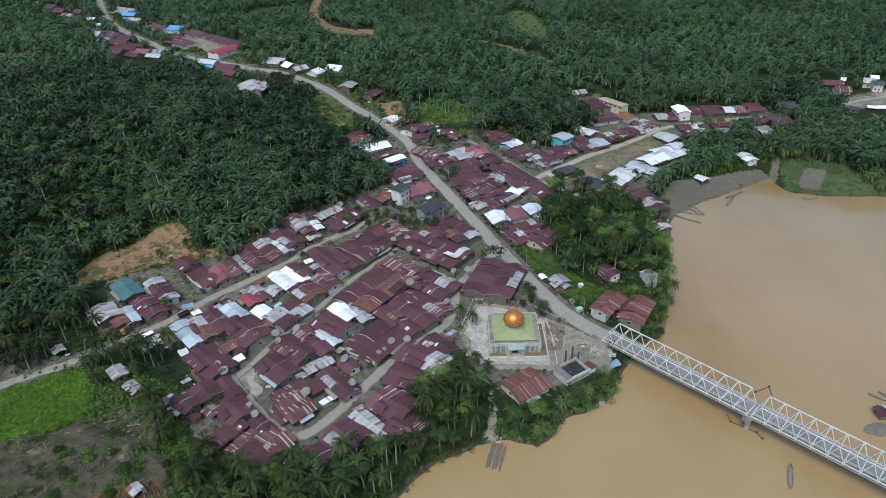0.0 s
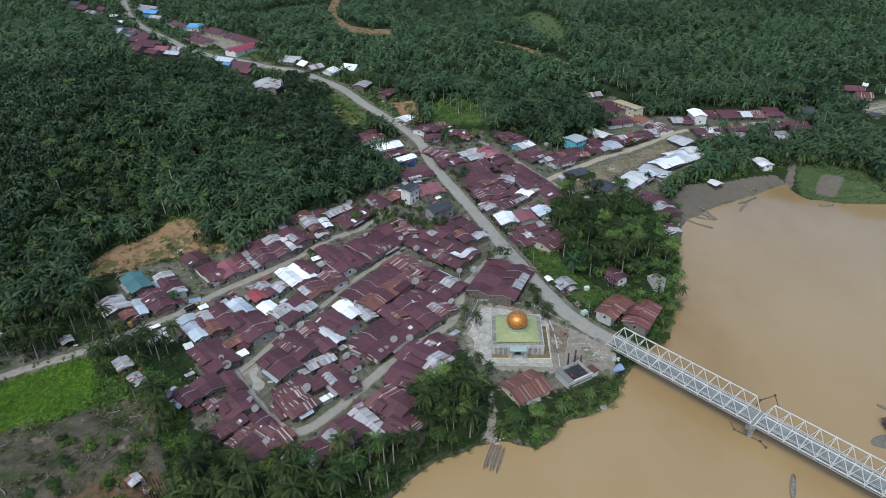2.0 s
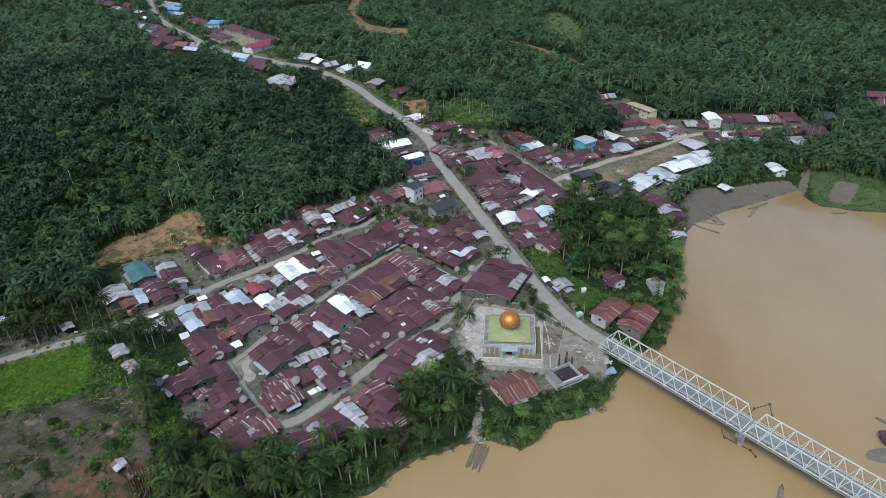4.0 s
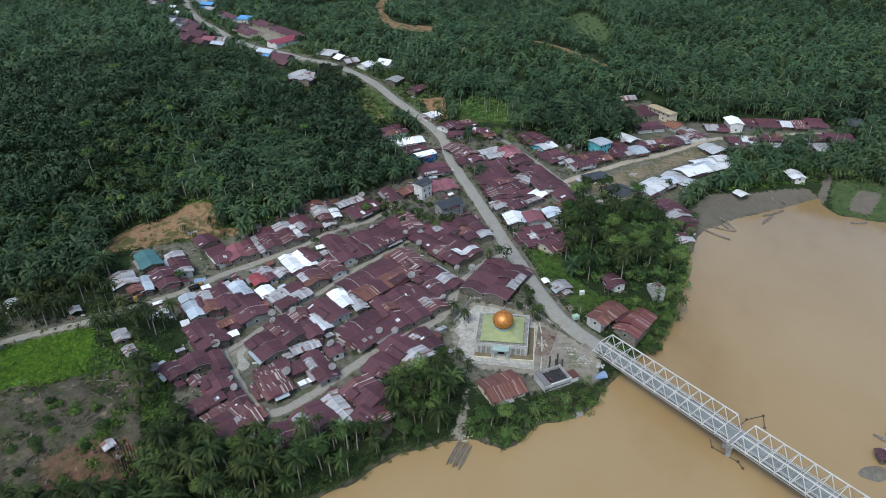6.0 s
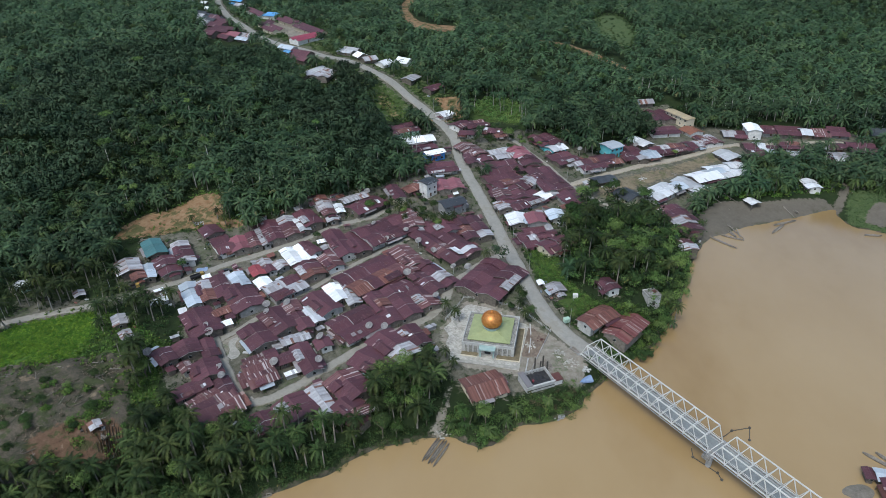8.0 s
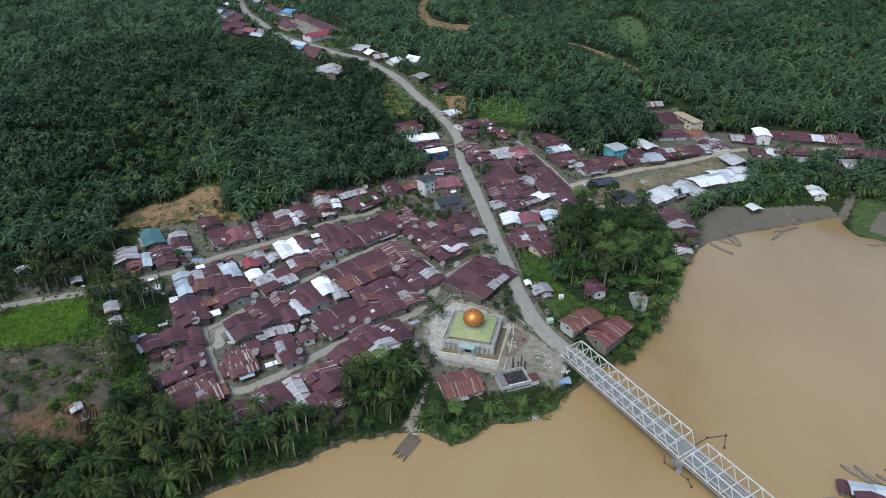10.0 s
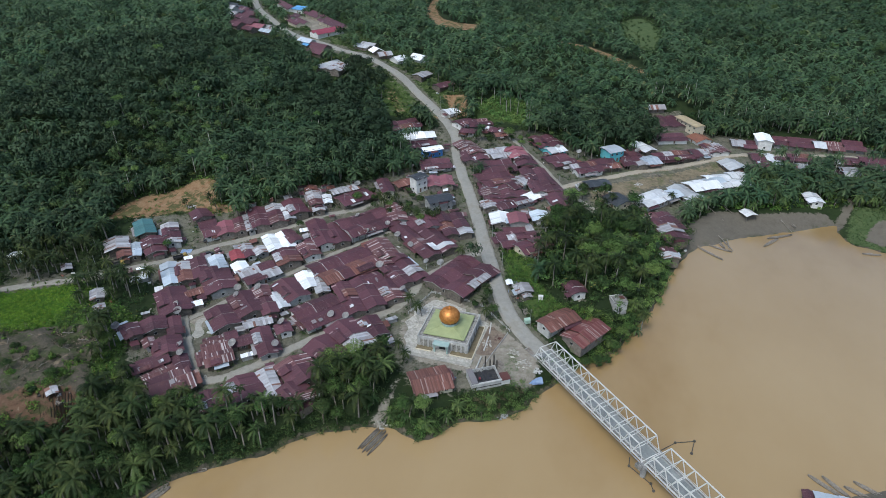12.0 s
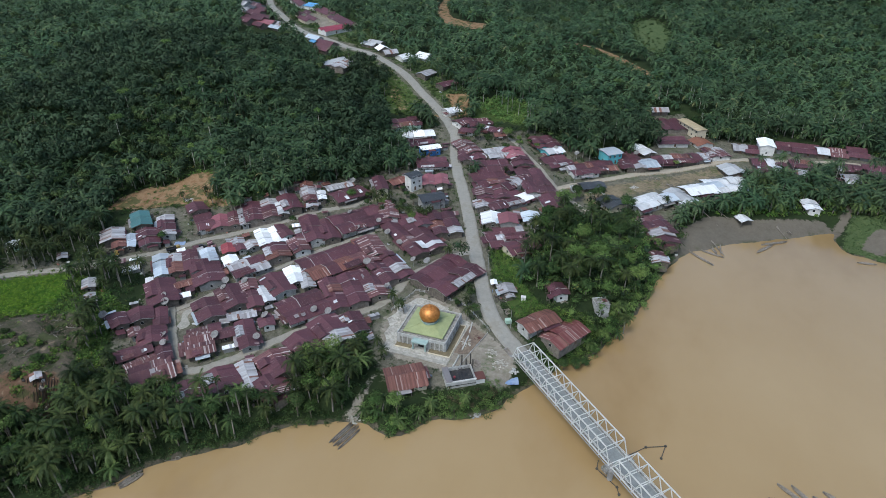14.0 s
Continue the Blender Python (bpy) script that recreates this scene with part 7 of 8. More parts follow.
# ---- the mosque ----
M["grime"] = surface("rain_stained_slab", (0.03, 0.03, 0.028), (0.42, 0.41, 0.38), 0.9, 0.9, fine=2.4, grain=0.55)


def mosque():
    cx, cy = 22.9, 187.6
    m = thing("mosque", cx, cy, ground_z(cx, cy), 0, "white mosque with a pale green hipped roof and copper dome", "mosque")
    bx, by, H = 9.4, 9.3, 3.9
    bm = bmesh.new()
    box(bm, -bx, -by, -1, bx, by, H)
    part("wall", bm, M["weathered"], m)
    boxes("bay_panel", [(x0 - 2.3, -by - 0.1, 0.3, x0 + 2.3, -by - 0.002, 3.3) for x0 in (-5.9, 5.9)], M["grime"], m, "grey rain-stained wall panels")
    for r in ((-bx, -by, bx, -by + 0.25), (-bx, by - 0.25, bx, by), (-bx, -by + 0.25, -bx + 0.25, by - 0.25), (bx - 0.25, -by + 0.25, bx, by - 0.25)):
        boxes("parapet", [(r[0], r[1], H, r[2], r[3], H + 0.6)], M["weathered"], m)
    boxes("flat_roof", [(-bx + 0.25, -by + 0.25, H, bx - 0.25, by - 0.25, H + 0.08)], M["grime"], m, "dark stained concrete flat roof")
    e, rz = 7.65, 1.7
    v = [(-e, -e, H + 0.75), (e, -e, H + 0.75), (e, e, H + 0.75), (-e, e, H + 0.75), (-2.4, -2.4, H + rz), (2.4, -2.4, H + rz), (2.4, 2.4, H + rz), (-2.4, 2.4, H + rz)]
    v += [(a, b, H + 0.5) for a, b, c in v[:4]]
    roof = mesh_object("roof", v, [(0, 1, 5, 4), (1, 2, 6, 5), (2, 3, 7, 6), (3, 0, 4, 7), (4, 5, 6, 7), (8, 9, 1, 0), (9, 10, 2, 1), (10, 11, 3, 2), (11, 8, 0, 3), (11, 10, 9, 8)], M["lime"], m, "pale green painted hipped roof")
    bm = bmesh.new()
    for sx in (-1, 1):
        for sy in (-1, 1):
            beam(bm, (sx * e, sy * e, H + 0.78), (sx * 2.4, sy * 2.4, H + rz + 0.04), 0.2, 0.1)
    part("hip_ridge", bm, M["lime"], roof)
    bm = bmesh.new()
    lathe(bm, [(3.0, H + 1.2), (3.0, H + 2.1), (3.2, H + 2.1), (3.2, H + 2.4), (2.4, H + 2.4)], 32)
    part("drum", bm, M["teal"], m, "pale teal round drum")
    bm = bmesh.new()
    prof = []
    for i in range(16):
        a = radians(-52 + 132 * i / 15)
        prof.append((3.75 * math.cos(a), H + 4.75 + 3.3 * math.sin(a)))
    lathe(bm, prof, 32)
    dome = part("dome", bm, M["copper"], m, "ribbed copper-coloured onion dome")
    for zz, rr in ((H + 2.45, 2.75), (H + 2.95, 3.2)):
        bm = bmesh.new()
        lathe(bm, [(rr, zz), (rr + 0.16, zz + 0.06), (rr + 0.16, zz + 0.2), (rr, zz + 0.26)], 32)
        part("base_ring", bm, M["teal"] if zz < H + 2.6 else M["door"], dome)
    bm = bmesh.new()
    for k in range(16):
        a = k * math.tau / 16
        pts = [((r + 0.03) * math.cos(a), (r + 0.03) * math.sin(a)) for r, z in prof[:-1]]
        for (p, q), (r0, z0), (r1, z1) in zip(zip(pts, pts[1:]), prof, prof[1:]):
            beam(bm, (*p, z0), (*q, z1), 0.09)
    part("rib", bm, M["copper"], dome)
    bm = bmesh.new()
    lathe(bm, [(1.15, H + 7.85), (1.05, H + 8.2), (0.5, H + 8.3), (0.6, H + 8.65), (0.15, H + 8.85), (0.05, H + 9.3)], 16)
    part("finial", bm, M["copper"], dome)
    boxes("portico", [(-2.6, -by - 2.2, -0.5, -2.1, -by - 1.7, 3.4), (2.1, -by - 2.2, -0.5, 2.6, -by - 1.7, 3.4), (-2.9, -by - 2.5, 3.4, 2.9, -by + 0.1, 3.9)], M["teal"], m, "pale teal entrance portico")
    boxes("door", [(-1.1, -by - 0.08, 0, 1.1, -by, 2.6)], M["glass"], m)
    for sx in (-1, 1):
        for k in range(3):
            x0 = sx * (3.9 + 1.9 * k)
            boxes("window", [(x0 - 0.4, -by - 0.06, 1.1, x0 + 0.4, -by, 2.5)], M["stained"], m)
        for k in range(5):
            y0 = -7 + 3.5 * k
            boxes("window", [(min(sx * bx, sx * (bx + 0.06)), y0 - 0.6, 0.9, max(sx * bx, sx * (bx + 0.06)), y0 + 0.6, 2.7)], M["stained"], m)
    for k in range(11):
        x0 = -bx + 0.6 + k * (2 * bx - 1.2) / 10
        if abs(x0) > 2.8:
            boxes("pilaster", [(x0 - 0.22, -by - 0.22, -0.5, x0 + 0.22, -by + 0.01, 3.88)], M["weathered"], m)
    boxes("terrace", [(bx, -by - 2.2, -1, bx + 2.1, by - 2, 0.35), (3.4, -by - 2.2, -1, bx - 0.002, -by, 0.35)], M["ochre"], m, "brown unfinished terrace strip")
    boxes("terrace", [(-bx, -by - 2.2, -1, -3.4, -by, 0.35)], M["ochre"], m, "brown unfinished terrace strip")
    boxes("terrace_edge", [(bx + 2.1, -by - 2.45, -1, bx + 2.35, by - 2, 0.6), (3.4, -by - 2.45, -1, bx + 2.1, -by - 2.2, 0.5), (bx, by - 2, -1, bx + 2.35, by - 1.75, 0.6)], M["cream"], m)
    boxes("terrace_edge", [(-bx, -by - 2.45, -1, -3.4, -by - 2.2, 0.5)], M["cream"], m)
    boxes("front_paving", [(-bx - 0.5, -by - 6.2, -1, bx + 2.4, -by - 4.6, 0.3)], M["cracked"], m, "pale cracked paving before the steps")
    boxes("steps", [(-3.2, -by - 3.6 - k * 0.4, -1, 3.2, -by - 3.2 - k * 0.4 + 0.3, 0.35 - 0.16 * k) for k in range(3)] + [(-3.2, -by - 3.2, -1, 3.3, -by - 0.001, 0.33)], M["concrete"], m)


mosque()


def slab_patch(name, outline, material, label, category, lift=0.25, thick=1.2):
    """A cast slab with the outline given, laid on the ground."""
    z = 0.15 if lift < 0.15 else float(height(np.array([a for a, b in outline]), np.array([b for a, b in outline])).max())
    v = [(a, b, z + lift) for a, b in outline] + [(a, b, z + lift - thick - 1) for a, b in outline]
    n = len(outline)
    return tagged(mesh_object(name, v, [tuple(range(n))] + [(i, n + i, n + (i + 1) % n, (i + 1) % n) for i in range(n)], material), label, category, kind="structure")


slab_patch("pavement", [(34.8, 171.8), (35.6, 196), (43, 194.6), (36, 201.4), (30, 204.8), (24, 206.8), (11, 208.8), (7.2, 203), (5.2, 198.6), (6.4, 195), (4.4, 190), (7.2, 186.2), (6.9, 181.5), (9.4, 178), (10.2, 172.6)][::-1], M["concrete"], "stained pale concrete court around the mosque", "pavement", 0.12)

apron = [(-78.8, 166.5), (-78, 170), (-75.8, 173.4), (-73, 175.3), (-70.3, 174.2), (-69.4, 171), (-69.8, 168), (-68.8, 165.2), (-65.2, 162.0), (-65.8, 158.8), (-69.6, 158.8), (-72.6, 160.6), (-75.4, 163.4)]
slab_patch("pavement", [tuple(q) for q in glide(apron + apron[:1], 1.2)[:-1]][::-1], M["cracked"], "worn pale concrete apron where two lanes meet", "pavement", 0.1)


def fence(points, label, high=1.3, step=2.6):
    t = thing("fence", *points[0], 0, 0, label, "fence")
    ox, oy = points[0]
    line = glide(points, step)
    for a in line:
        z = ground_z(*a)
        boxes("post", [(a[0] - ox - 0.09, a[1] - oy - 0.09, z - 0.5, a[0] - ox + 0.09, a[1] - oy + 0.09, z + high)], M["weathered"], t)
    for a, c in zip(line, line[1:]):
        bm = bmesh.new()
        for f in (0.35, 0.75):
            beam(bm, (a[0] - ox, a[1] - oy, ground_z(*a) + high * f), (c[0] - ox, c[1] - oy, ground_z(*c) + high * f), 0.08, 0.12)
        part("rail", bm, M["weathered"], t)


fence([(4, 195), (8, 208), (10, 210.5), (24, 208), (31, 205.5), (44, 195)], "white concrete post fence around the mosque court")
fence([(43.5, 193.5), (40.5, 180), (39, 172)], "low white wall and posts beside the mosque yard", 0.9)


def low_wall(points, label, high=0.5, thick=0.3, gap=0.0, seed=1):
    """A broken low wall: separate lengths of different height along a line."""
    rng = random.Random(seed)
    t = thing("low_wall", *points[0], ground_z(*points[0]), 0, label, "wall")
    ox, oy, oz = *points[0], ground_z(*points[0])
    line = glide(points, 1.6)
    for a, c in zip(line, line[1:]):
        if rng.random() < gap:
            continue
        k = high * rng.uniform(0.5, 1.2)
        bm = bmesh.new()
        za, zc = ground_z(*a) - oz + 0.2, ground_z(*c) - oz + 0.2
        beam(bm, (a[0] - ox, a[1] - oy, za + k / 2 - 0.2), (c[0] - ox, c[1] - oy, zc + k / 2 - 0.2), thick, k + 0.4)
        part("block_length", bm, M["weathered"], t)


low_wall([(37.2, 171.2), (37.4, 180), (37.2, 190), (36.2, 198)], "broken pale foundation wall beside the mosque", 0.5, 0.4, 0.1, 1)


M["plot"] = surface("trodden_brown_soil", (0.075, 0.052, 0.038), (0.25, 0.2, 0.155), 0.35, 0.95, fine=1.6, grain=0.5)


def unfinished_building():
    t = thing("unfinished_building", 41.2, 166.3, ground_z(41.2, 166.3), 32, "roofless white building shell with a dark interior", "building")
    for r in ((-5, -3.6, 5, -3.4), (-5, 3.4, 5, 3.6), (-5, -3.4, -4.8, 3.4), (4.8, -3.4, 5, 3.4)):
        boxes("wall", [(r[0], r[1], -2.5, r[2], r[3], 3.0)], M["weathered"], t)
    # the shade inside the shell is put into the floor's dark colour
    boxes("floor", [(-4.8, -3.4, -0.2, 4.8, 3.4, 0.2)], M["dark"], t, "floor coloured dark like the shaded interior")
    boxes("lintel", [(-5.15, -3.8, 2.6, 5.15, -3.602, 3.15)], M["white"], t)
    boxes("roof_slab", [(-5.2, -3.8, 3.0, -3.0, 3.8, 3.2)], M["z"], t, "grey sheet over one end")
    boxes("band", [(-5.03, -3.63, 0.9, 5.03, -3.602, 1.25)], M["dark"], t, "dark band along the wall")
    # black sheeting, spread wide; its black also stands in for shade inside
    v = [(-2.8 + i * 0.75, -3.1 + j * 0.9, 1.7 + 0.55 * noise.noise((i * 0.8, j * 0.8, 5))) for j in range(8) for i in range(11)]
    f = [(j * 11 + i, j * 11 + i + 1, j * 11 + i + 12, j * 11 + i + 11) for j in range(7) for i in range(10)]
    n = len(v)
    mesh_object("black_sheeting", v + [(a, b, c - 0.06) for a, b, c in v], f + [tuple(n + k for k in q)[::-1] for q in f], M["black"], t, "crumpled black plastic sheeting")
    for k in range(7):
        bm = bmesh.new()
        beam(bm, (-2.5 + k * 1.05, -3.3, 2.4 + 0.1 * (k % 2)), (-2.9 + k * 1.15, 3.3, 2.5 - 0.1 * (k % 3)), 0.1)
        part("joist", bm, M["dark"], t)
    bm = bmesh.new()
    lathe(bm, [(0.34, 2.3), (0.42, 3.0), (0.3, 3.02)], 14)
    bmesh.ops.translate(bm, verts=bm.verts, vec=(-1.8, -1.2, 0))
    part("bucket", bm, M["R"], t, "bright red plastic bucket")
    for px, py in ((5.6, 3.0), (5.6, 6.0), (2.5, 6.0), (3.5, 3.9)):
        boxes("column", [(px - 0.2, py - 0.2, -0.5, px + 0.2, py + 0.2, 5.5)], M["dark"], t)
    boxes("lean_to", [(5.1, -3.2, -2, 8.2, 0.2, 2.0)], M["white"], t)
    boxes("lean_to_roof", [(5.05, -3.5, 2.02, 8.5, 0.4, 2.14)], M["r"], t)


unfinished_building()
slab_patch("pavement", [(34.9, 179.6), (37.0, 179.4), (40.6, 180.8), (41.8, 188), (43.2, 193.8), (40, 196.4), (35.8, 196.2)], M["plot"], "brown earth plot with broken slabs beside the terrace", "pavement", 0.13)


def plank_stack(x, y, turn):
    t = thing("plank_stack", x, y, ground_z(x, y) + 0.1, turn, "stack of grey weathered planks beside the bridge end", "planks")
    for k in range(6):
        boxes("plank", [(-1.9 + 0.12 * (k % 3), -1.5 + k * 0.52, 0.0, 1.8 + 0.15 * (k % 2), -1.12 + k * 0.52, 0.3 + 0.12 * (k % 3))], M["plank"], t)


plank_stack(54.0, 186.4, -40)


def ruin(x, y):
    t = thing("concrete_hut", x, y, ground_z(x, y), 28, "pale roofless-looking concrete hut with a dark patched slab", "hut")
    boxes("wall", [(-2.7, -2.4, -2.0, 2.7, 2.4, 4.3)], M["weathered"], t)
    boxes("roof_slab", [(-2.85, -2.55, 4.3, 2.85, 2.55, 4.5)], M["stained"], t, "dark stained flat slab")
    boxes("parapet", [(-2.85, 2.3, 4.5, 2.85, 2.55, 4.8), (-2.85, -2.55, 4.5, -2.6, 2.3, 4.8)], M["weathered"], t)
    boxes("sheet", [(-1.6, -1.9, 4.52, 0.9, 0.2, 4.58)], M["z"], t, "loose grey zinc sheet")
    boxes("sheet", [(0.6, -0.6, 4.6, 2.3, 1.4, 4.65)], M["r"], t, "loose rusty sheet")
    boxes("doorway", [(-0.5, -2.46, 0, 0.5, -2.4, 2.0)], M["dark"], t)


ruin(81.2, 219.6)


def water_tank(x, y, turn, material, label, size=1.1):
    t = thing("water_tank", x, y, ground_z(x, y), turn, label, "water tank")
    boxes("tank", [(-size, -size * 0.8, 0.9, size, size * 0.8, 2.3)], material, t)
    boxes("lid", [(-size - 0.05, -size * 0.85, 2.3, size + 0.05, size * 0.85, 2.38)], material, t)
    for sx in (-0.85, 0.85):
        for sy in (-0.65, 0.65):
            boxes("leg", [(sx * size - 0.07, sy * size - 0.07, -0.5, sx * size + 0.07, sy * size + 0.07, 0.9)], M["grey"], t)


water_tank(49.6, 200.2, 30, M["green"], "pale green water tank on short legs")
water_tank(52.2, 213.4, 10, M["white"], "white covered box beside a shed", 0.9)


def heap(name, x, y, radius, high, material, label, category, seed, lumps=26):
    """A heap of rough broken pieces."""
    rng = random.Random(seed)
    bm = bmesh.new()
    for _ in range(lumps):
        a, r = rng.uniform(0, math.tau), radius * rng.random() ** 0.7
        s = rng.uniform(0.25, 0.6)
        m = Matrix.Translation((r * math.cos(a), r * math.sin(a), high * (1 - r / radius) * rng.random())) @ Euler((rng.uniform(-0.5, 0.5), rng.uniform(-0.5, 0.5), rng.uniform(0, 6))).to_matrix().to_4x4() @ Matrix.Diagonal((s * rng.uniform(0.8, 2.2), s, s * 0.5, 1))
        bmesh.ops.create_cube(bm, size=1.0, matrix=m)
    me = bpy.data.meshes.new(name)
    bm.to_mesh(me)
    bm.free()
    me.materials.append(material)
    ob = new(name, me)
    ob.matrix_basis = pose(x, y, ground_z(x, y))
    return tagged(ob, label, category, kind="stuff")


heap("rubble_heap", 47.5, 183, 2.6, 0.9, M["concrete"], "pale heap of sand and broken concrete", "rubble", 1)
heap("rubble_heap", 37.8, 186, 2.2, 0.8, M["concrete"], "pale heap of building rubble beside the terrace", "rubble", 2)
heap("rubble_heap", 57.4, 177.4, 1.6, 0.4, M["weathered"], "white broken boards lying near the bank", "rubble", 3)
heap("rubble_heap", 7.5, 199, 3.2, 0.5, M["weathered"], "white broken slabs on the court's edge", "rubble", 11, 40)
heap("rubble_heap", 9.5, 190, 2.6, 0.4, M["concrete"], "broken concrete pieces on the court", "rubble", 12, 34)
heap("rubble_heap", 44, 176, 2.4, 0.6, M["plank"], "stacked boards and debris in the yard", "rubble", 13, 34)
heap("rubble_heap", 52.5, 178.5, 3.0, 0.4, M["concrete"], "spread sand and gravel in the yard", "rubble", 14, 40)
heap("rubble_heap", 41, 190, 1.8, 0.5, M["r"], "rusty sheet scrap in the yard", "rubble", 15, 18)
heap("rubble_heap", -50.5, 139.5, 2.4, 0.35, M["cracked"], "broken concrete at the lane corner", "rubble", 16, 30)
heap("rubble_heap", 45, 215.2, 3.0, 0.6, M["plank"], "timber and boards beside a small shed", "rubble", 17, 40)
heap("rubble_heap", 72, 320, 2.6, 0.5, M["boat"], "stacked boards at the end of the market yard", "rubble", 22, 30)
heap("rubble_heap", 110, 322, 3.0, 0.5, M["weathered"], "pale boards and sheets on the shore below the market", "rubble", 23, 30)
heap("rubble_heap", 101, 348, 3.5, 0.4, M["boat"], "weathered boards lying on the market yard", "rubble", 18, 30)
heap("rubble_heap", 84, 336, 3.0, 0.4, M["weathered"], "pale planks and scraps on the market yard", "rubble", 19, 26)
heap("rubble_heap", 47, 207, 2.6, 0.8, M["plank"], "heap of planks and scrap beside the road", "rubble", 4)
heap("rubble_heap", 43, 213, 2.2, 0.8, M["dark"], "dark scrap heap beside a shed", "rubble", 5)
heap("rubble_heap", -137, 226, 3.0, 0.8, M["plank"], "broken boards on the clay slope", "rubble", 6)
heap("rubble_heap", -128, 244, 3.0, 0.6, M["weathered"], "pale boards and rubble on the cut clay slope", "rubble", 20, 30)
heap("rubble_heap", -147, 226, 3.4, 0.7, M["plank"], "broken timber at the foot of the clay slope", "rubble", 21, 40)
heap("rubble_heap", 92, 352, 4.0, 0.5, M["plank"], "scattered boards on the dusty yard", "rubble", 7)
heap("stones", 50, 157.5, 2.0, 0.4, M["grey"], "pale stones at the foot of the bank", "stones", 9)
heap("stones", 14, 143, 2.6, 0.5, M["concrete"], "broken concrete at the boat landing", "stones", 10, 34)


def tarp_sheet(x, y):
    v = [(-2.4 + i * 0.6, -1.6 + j * 0.64, 0.55 + 0.25 * noise.noise((i * 0.7, j * 0.9, 2)) - 0.1 * abs(j - 2.5)) for j in range(6) for i in range(9)]
    f = [(j * 9 + i, j * 9 + i + 1, j * 9 + i + 10, j * 9 + i + 9) for j in range(5) for i in range(8)]
    n = len(v)
    v += [(a, b, c - 0.5) for a, b, c in v]
    f += [tuple(n + k for k in q)[::-1] for q in f]
    ob = mesh_object("tarpaulin", v, f, M["tarp"], flat=False)
    ob.matrix_basis = pose(x, y, ground_z(x, y), 0, 0, 20)
    tagged(ob, "creased blue tarpaulin over goods near the bank", "tarpaulin")


tarp_sheet(57.6, 174.2)
tarp_sheet(-109, 211)


# ---- satellite dishes ----
def dish(x, y, turn, size):
    z = ground_z(x, y)
    d = thing("satellite_dish", x, y, z, turn, "large grey mesh satellite dish on a pole", "satellite dish", "satellite dishes")
    bm = bmesh.new()
    tube(bm, [(0, 0, -0.5), (0, 0, 3.9)], [0.07, 0.07], 8)
    part("pole", bm, M["steel"], d)
    bm = bmesh.new()
    rings, sides = 4, 20
    tilt = Matrix.Translation((0, 0, 3.95)) @ Euler((radians(-28), 0, 0)).to_matrix().to_4x4()
    grid = [[bm.verts.new(tilt @ Vector((size * r / rings * math.cos(k * math.tau / sides), size * r / rings * math.sin(k * math.tau / sides), 0.28 * size * (r / rings) ** 2))) for k in range(sides)] for r in range(1, rings + 1)]
    for a, b in zip(grid, grid[1:]):
        for k in range(sides):
            bm.faces.new((a[k], b[k], b[(k + 1) % sides], a[(k + 1) % sides]))
    bm.faces.new(grid[0])
    bmesh.ops.solidify(bm, geom=bm.faces[:], thickness=0.05)
    bowl = part("bowl", bm, M["mesh"], d)
    bm = bmesh.new()
    tip = tilt @ Vector((0, 0, 0.9 * size))
    for k in range(3):
        beam(bm, tilt @ Vector((size * 0.9 * math.cos(k * 2.1), size * 0.9 * math.sin(k * 2.1), 0.24 * size)), tip, 0.04)
    box(bm, tip.x - 0.1, tip.y - 0.1, tip.z - 0.1, tip.x + 0.1, tip.y + 0.1, tip.z + 0.12)
    part("feed_arm", bm, M["steel"], bowl)


DISHES = [(-82.6, 169.7), (-79.4, 166.6), (-65.9, 149.6), (-63, 146), (-48.5, 156), (-37.8, 172), (-33.6, 160), (-64.1, 182.7), (-58.6, 189.6), (-66.2, 187.1), (-73.3, 185.7),
          (-22.1, 181.4), (-17.5, 219.1), (-1.9, 205.1), (-27, 252.7), (-19, 244.7), (-33.6, 242.9), (-10.5, 238.2), (0.8, 226.6), (7, 227.3), (-93.1, 149.9), (-43.5, 255.3),
          (-16.4, 182.2), (-56.1, 284.2), (-35.7, 312.7), (37, 360.2), (49.3, 359.7), (81.5, 374.9), (105.2, 374.3)]
for i, (px, py) in enumerate(DISHES):
    dish(px, py, 160 + 40 * math.sin(i * 2.3), 1.45 + 0.2 * math.sin(i * 1.7))


# ---- boats ----
def canoe(x0, y0, x1, y1, label, z=WATER, wide=0.7, category="boat", group="wooden boats on the river"):
    length = math.hypot(x1 - x0, y1 - y0)
    t = thing("canoe", (x0 + x1) / 2, (y0 + y1) / 2, z, math.degrees(math.atan2(y1 - y0, x1 - x0)), label, category, group)
    n = 9
    V = []
    for i in range(n + 1):
        s = i / n * 2 - 1
        w = wide * (1 - abs(s) ** 3) ** 0.7 + 0.04
        up = 0.45 + 0.3 * abs(s) ** 4
        x = s * length / 2
        V += [(x, -w, up), (x, -w * 0.6, -0.15), (x, w * 0.6, -0.15), (x, w, up), (x, w - 0.08, up), (x, w * 0.5, 0.05), (x, -w * 0.5, 0.05), (x, -w + 0.08, up)]
    F = [tuple(i * 8 + k for k in (0, 1, 2, 3, 4, 5, 6, 7)) for i in (0, n)]
    for i in range(n):
        for k in range(8):
            a, b = i * 8 + k, i * 8 + (k + 1) % 8
            F.append((a, b, b + 8, a + 8))
    mesh_object("hull", V, F, M["boat"], t)
    for s in (-0.4, 0.05, 0.45):
        boxes("thwart", [(s * length / 2 - 0.09, -wide * 0.8, 0.3, s * length / 2 + 0.09, wide * 0.8, 0.35)], M["boat"], t)


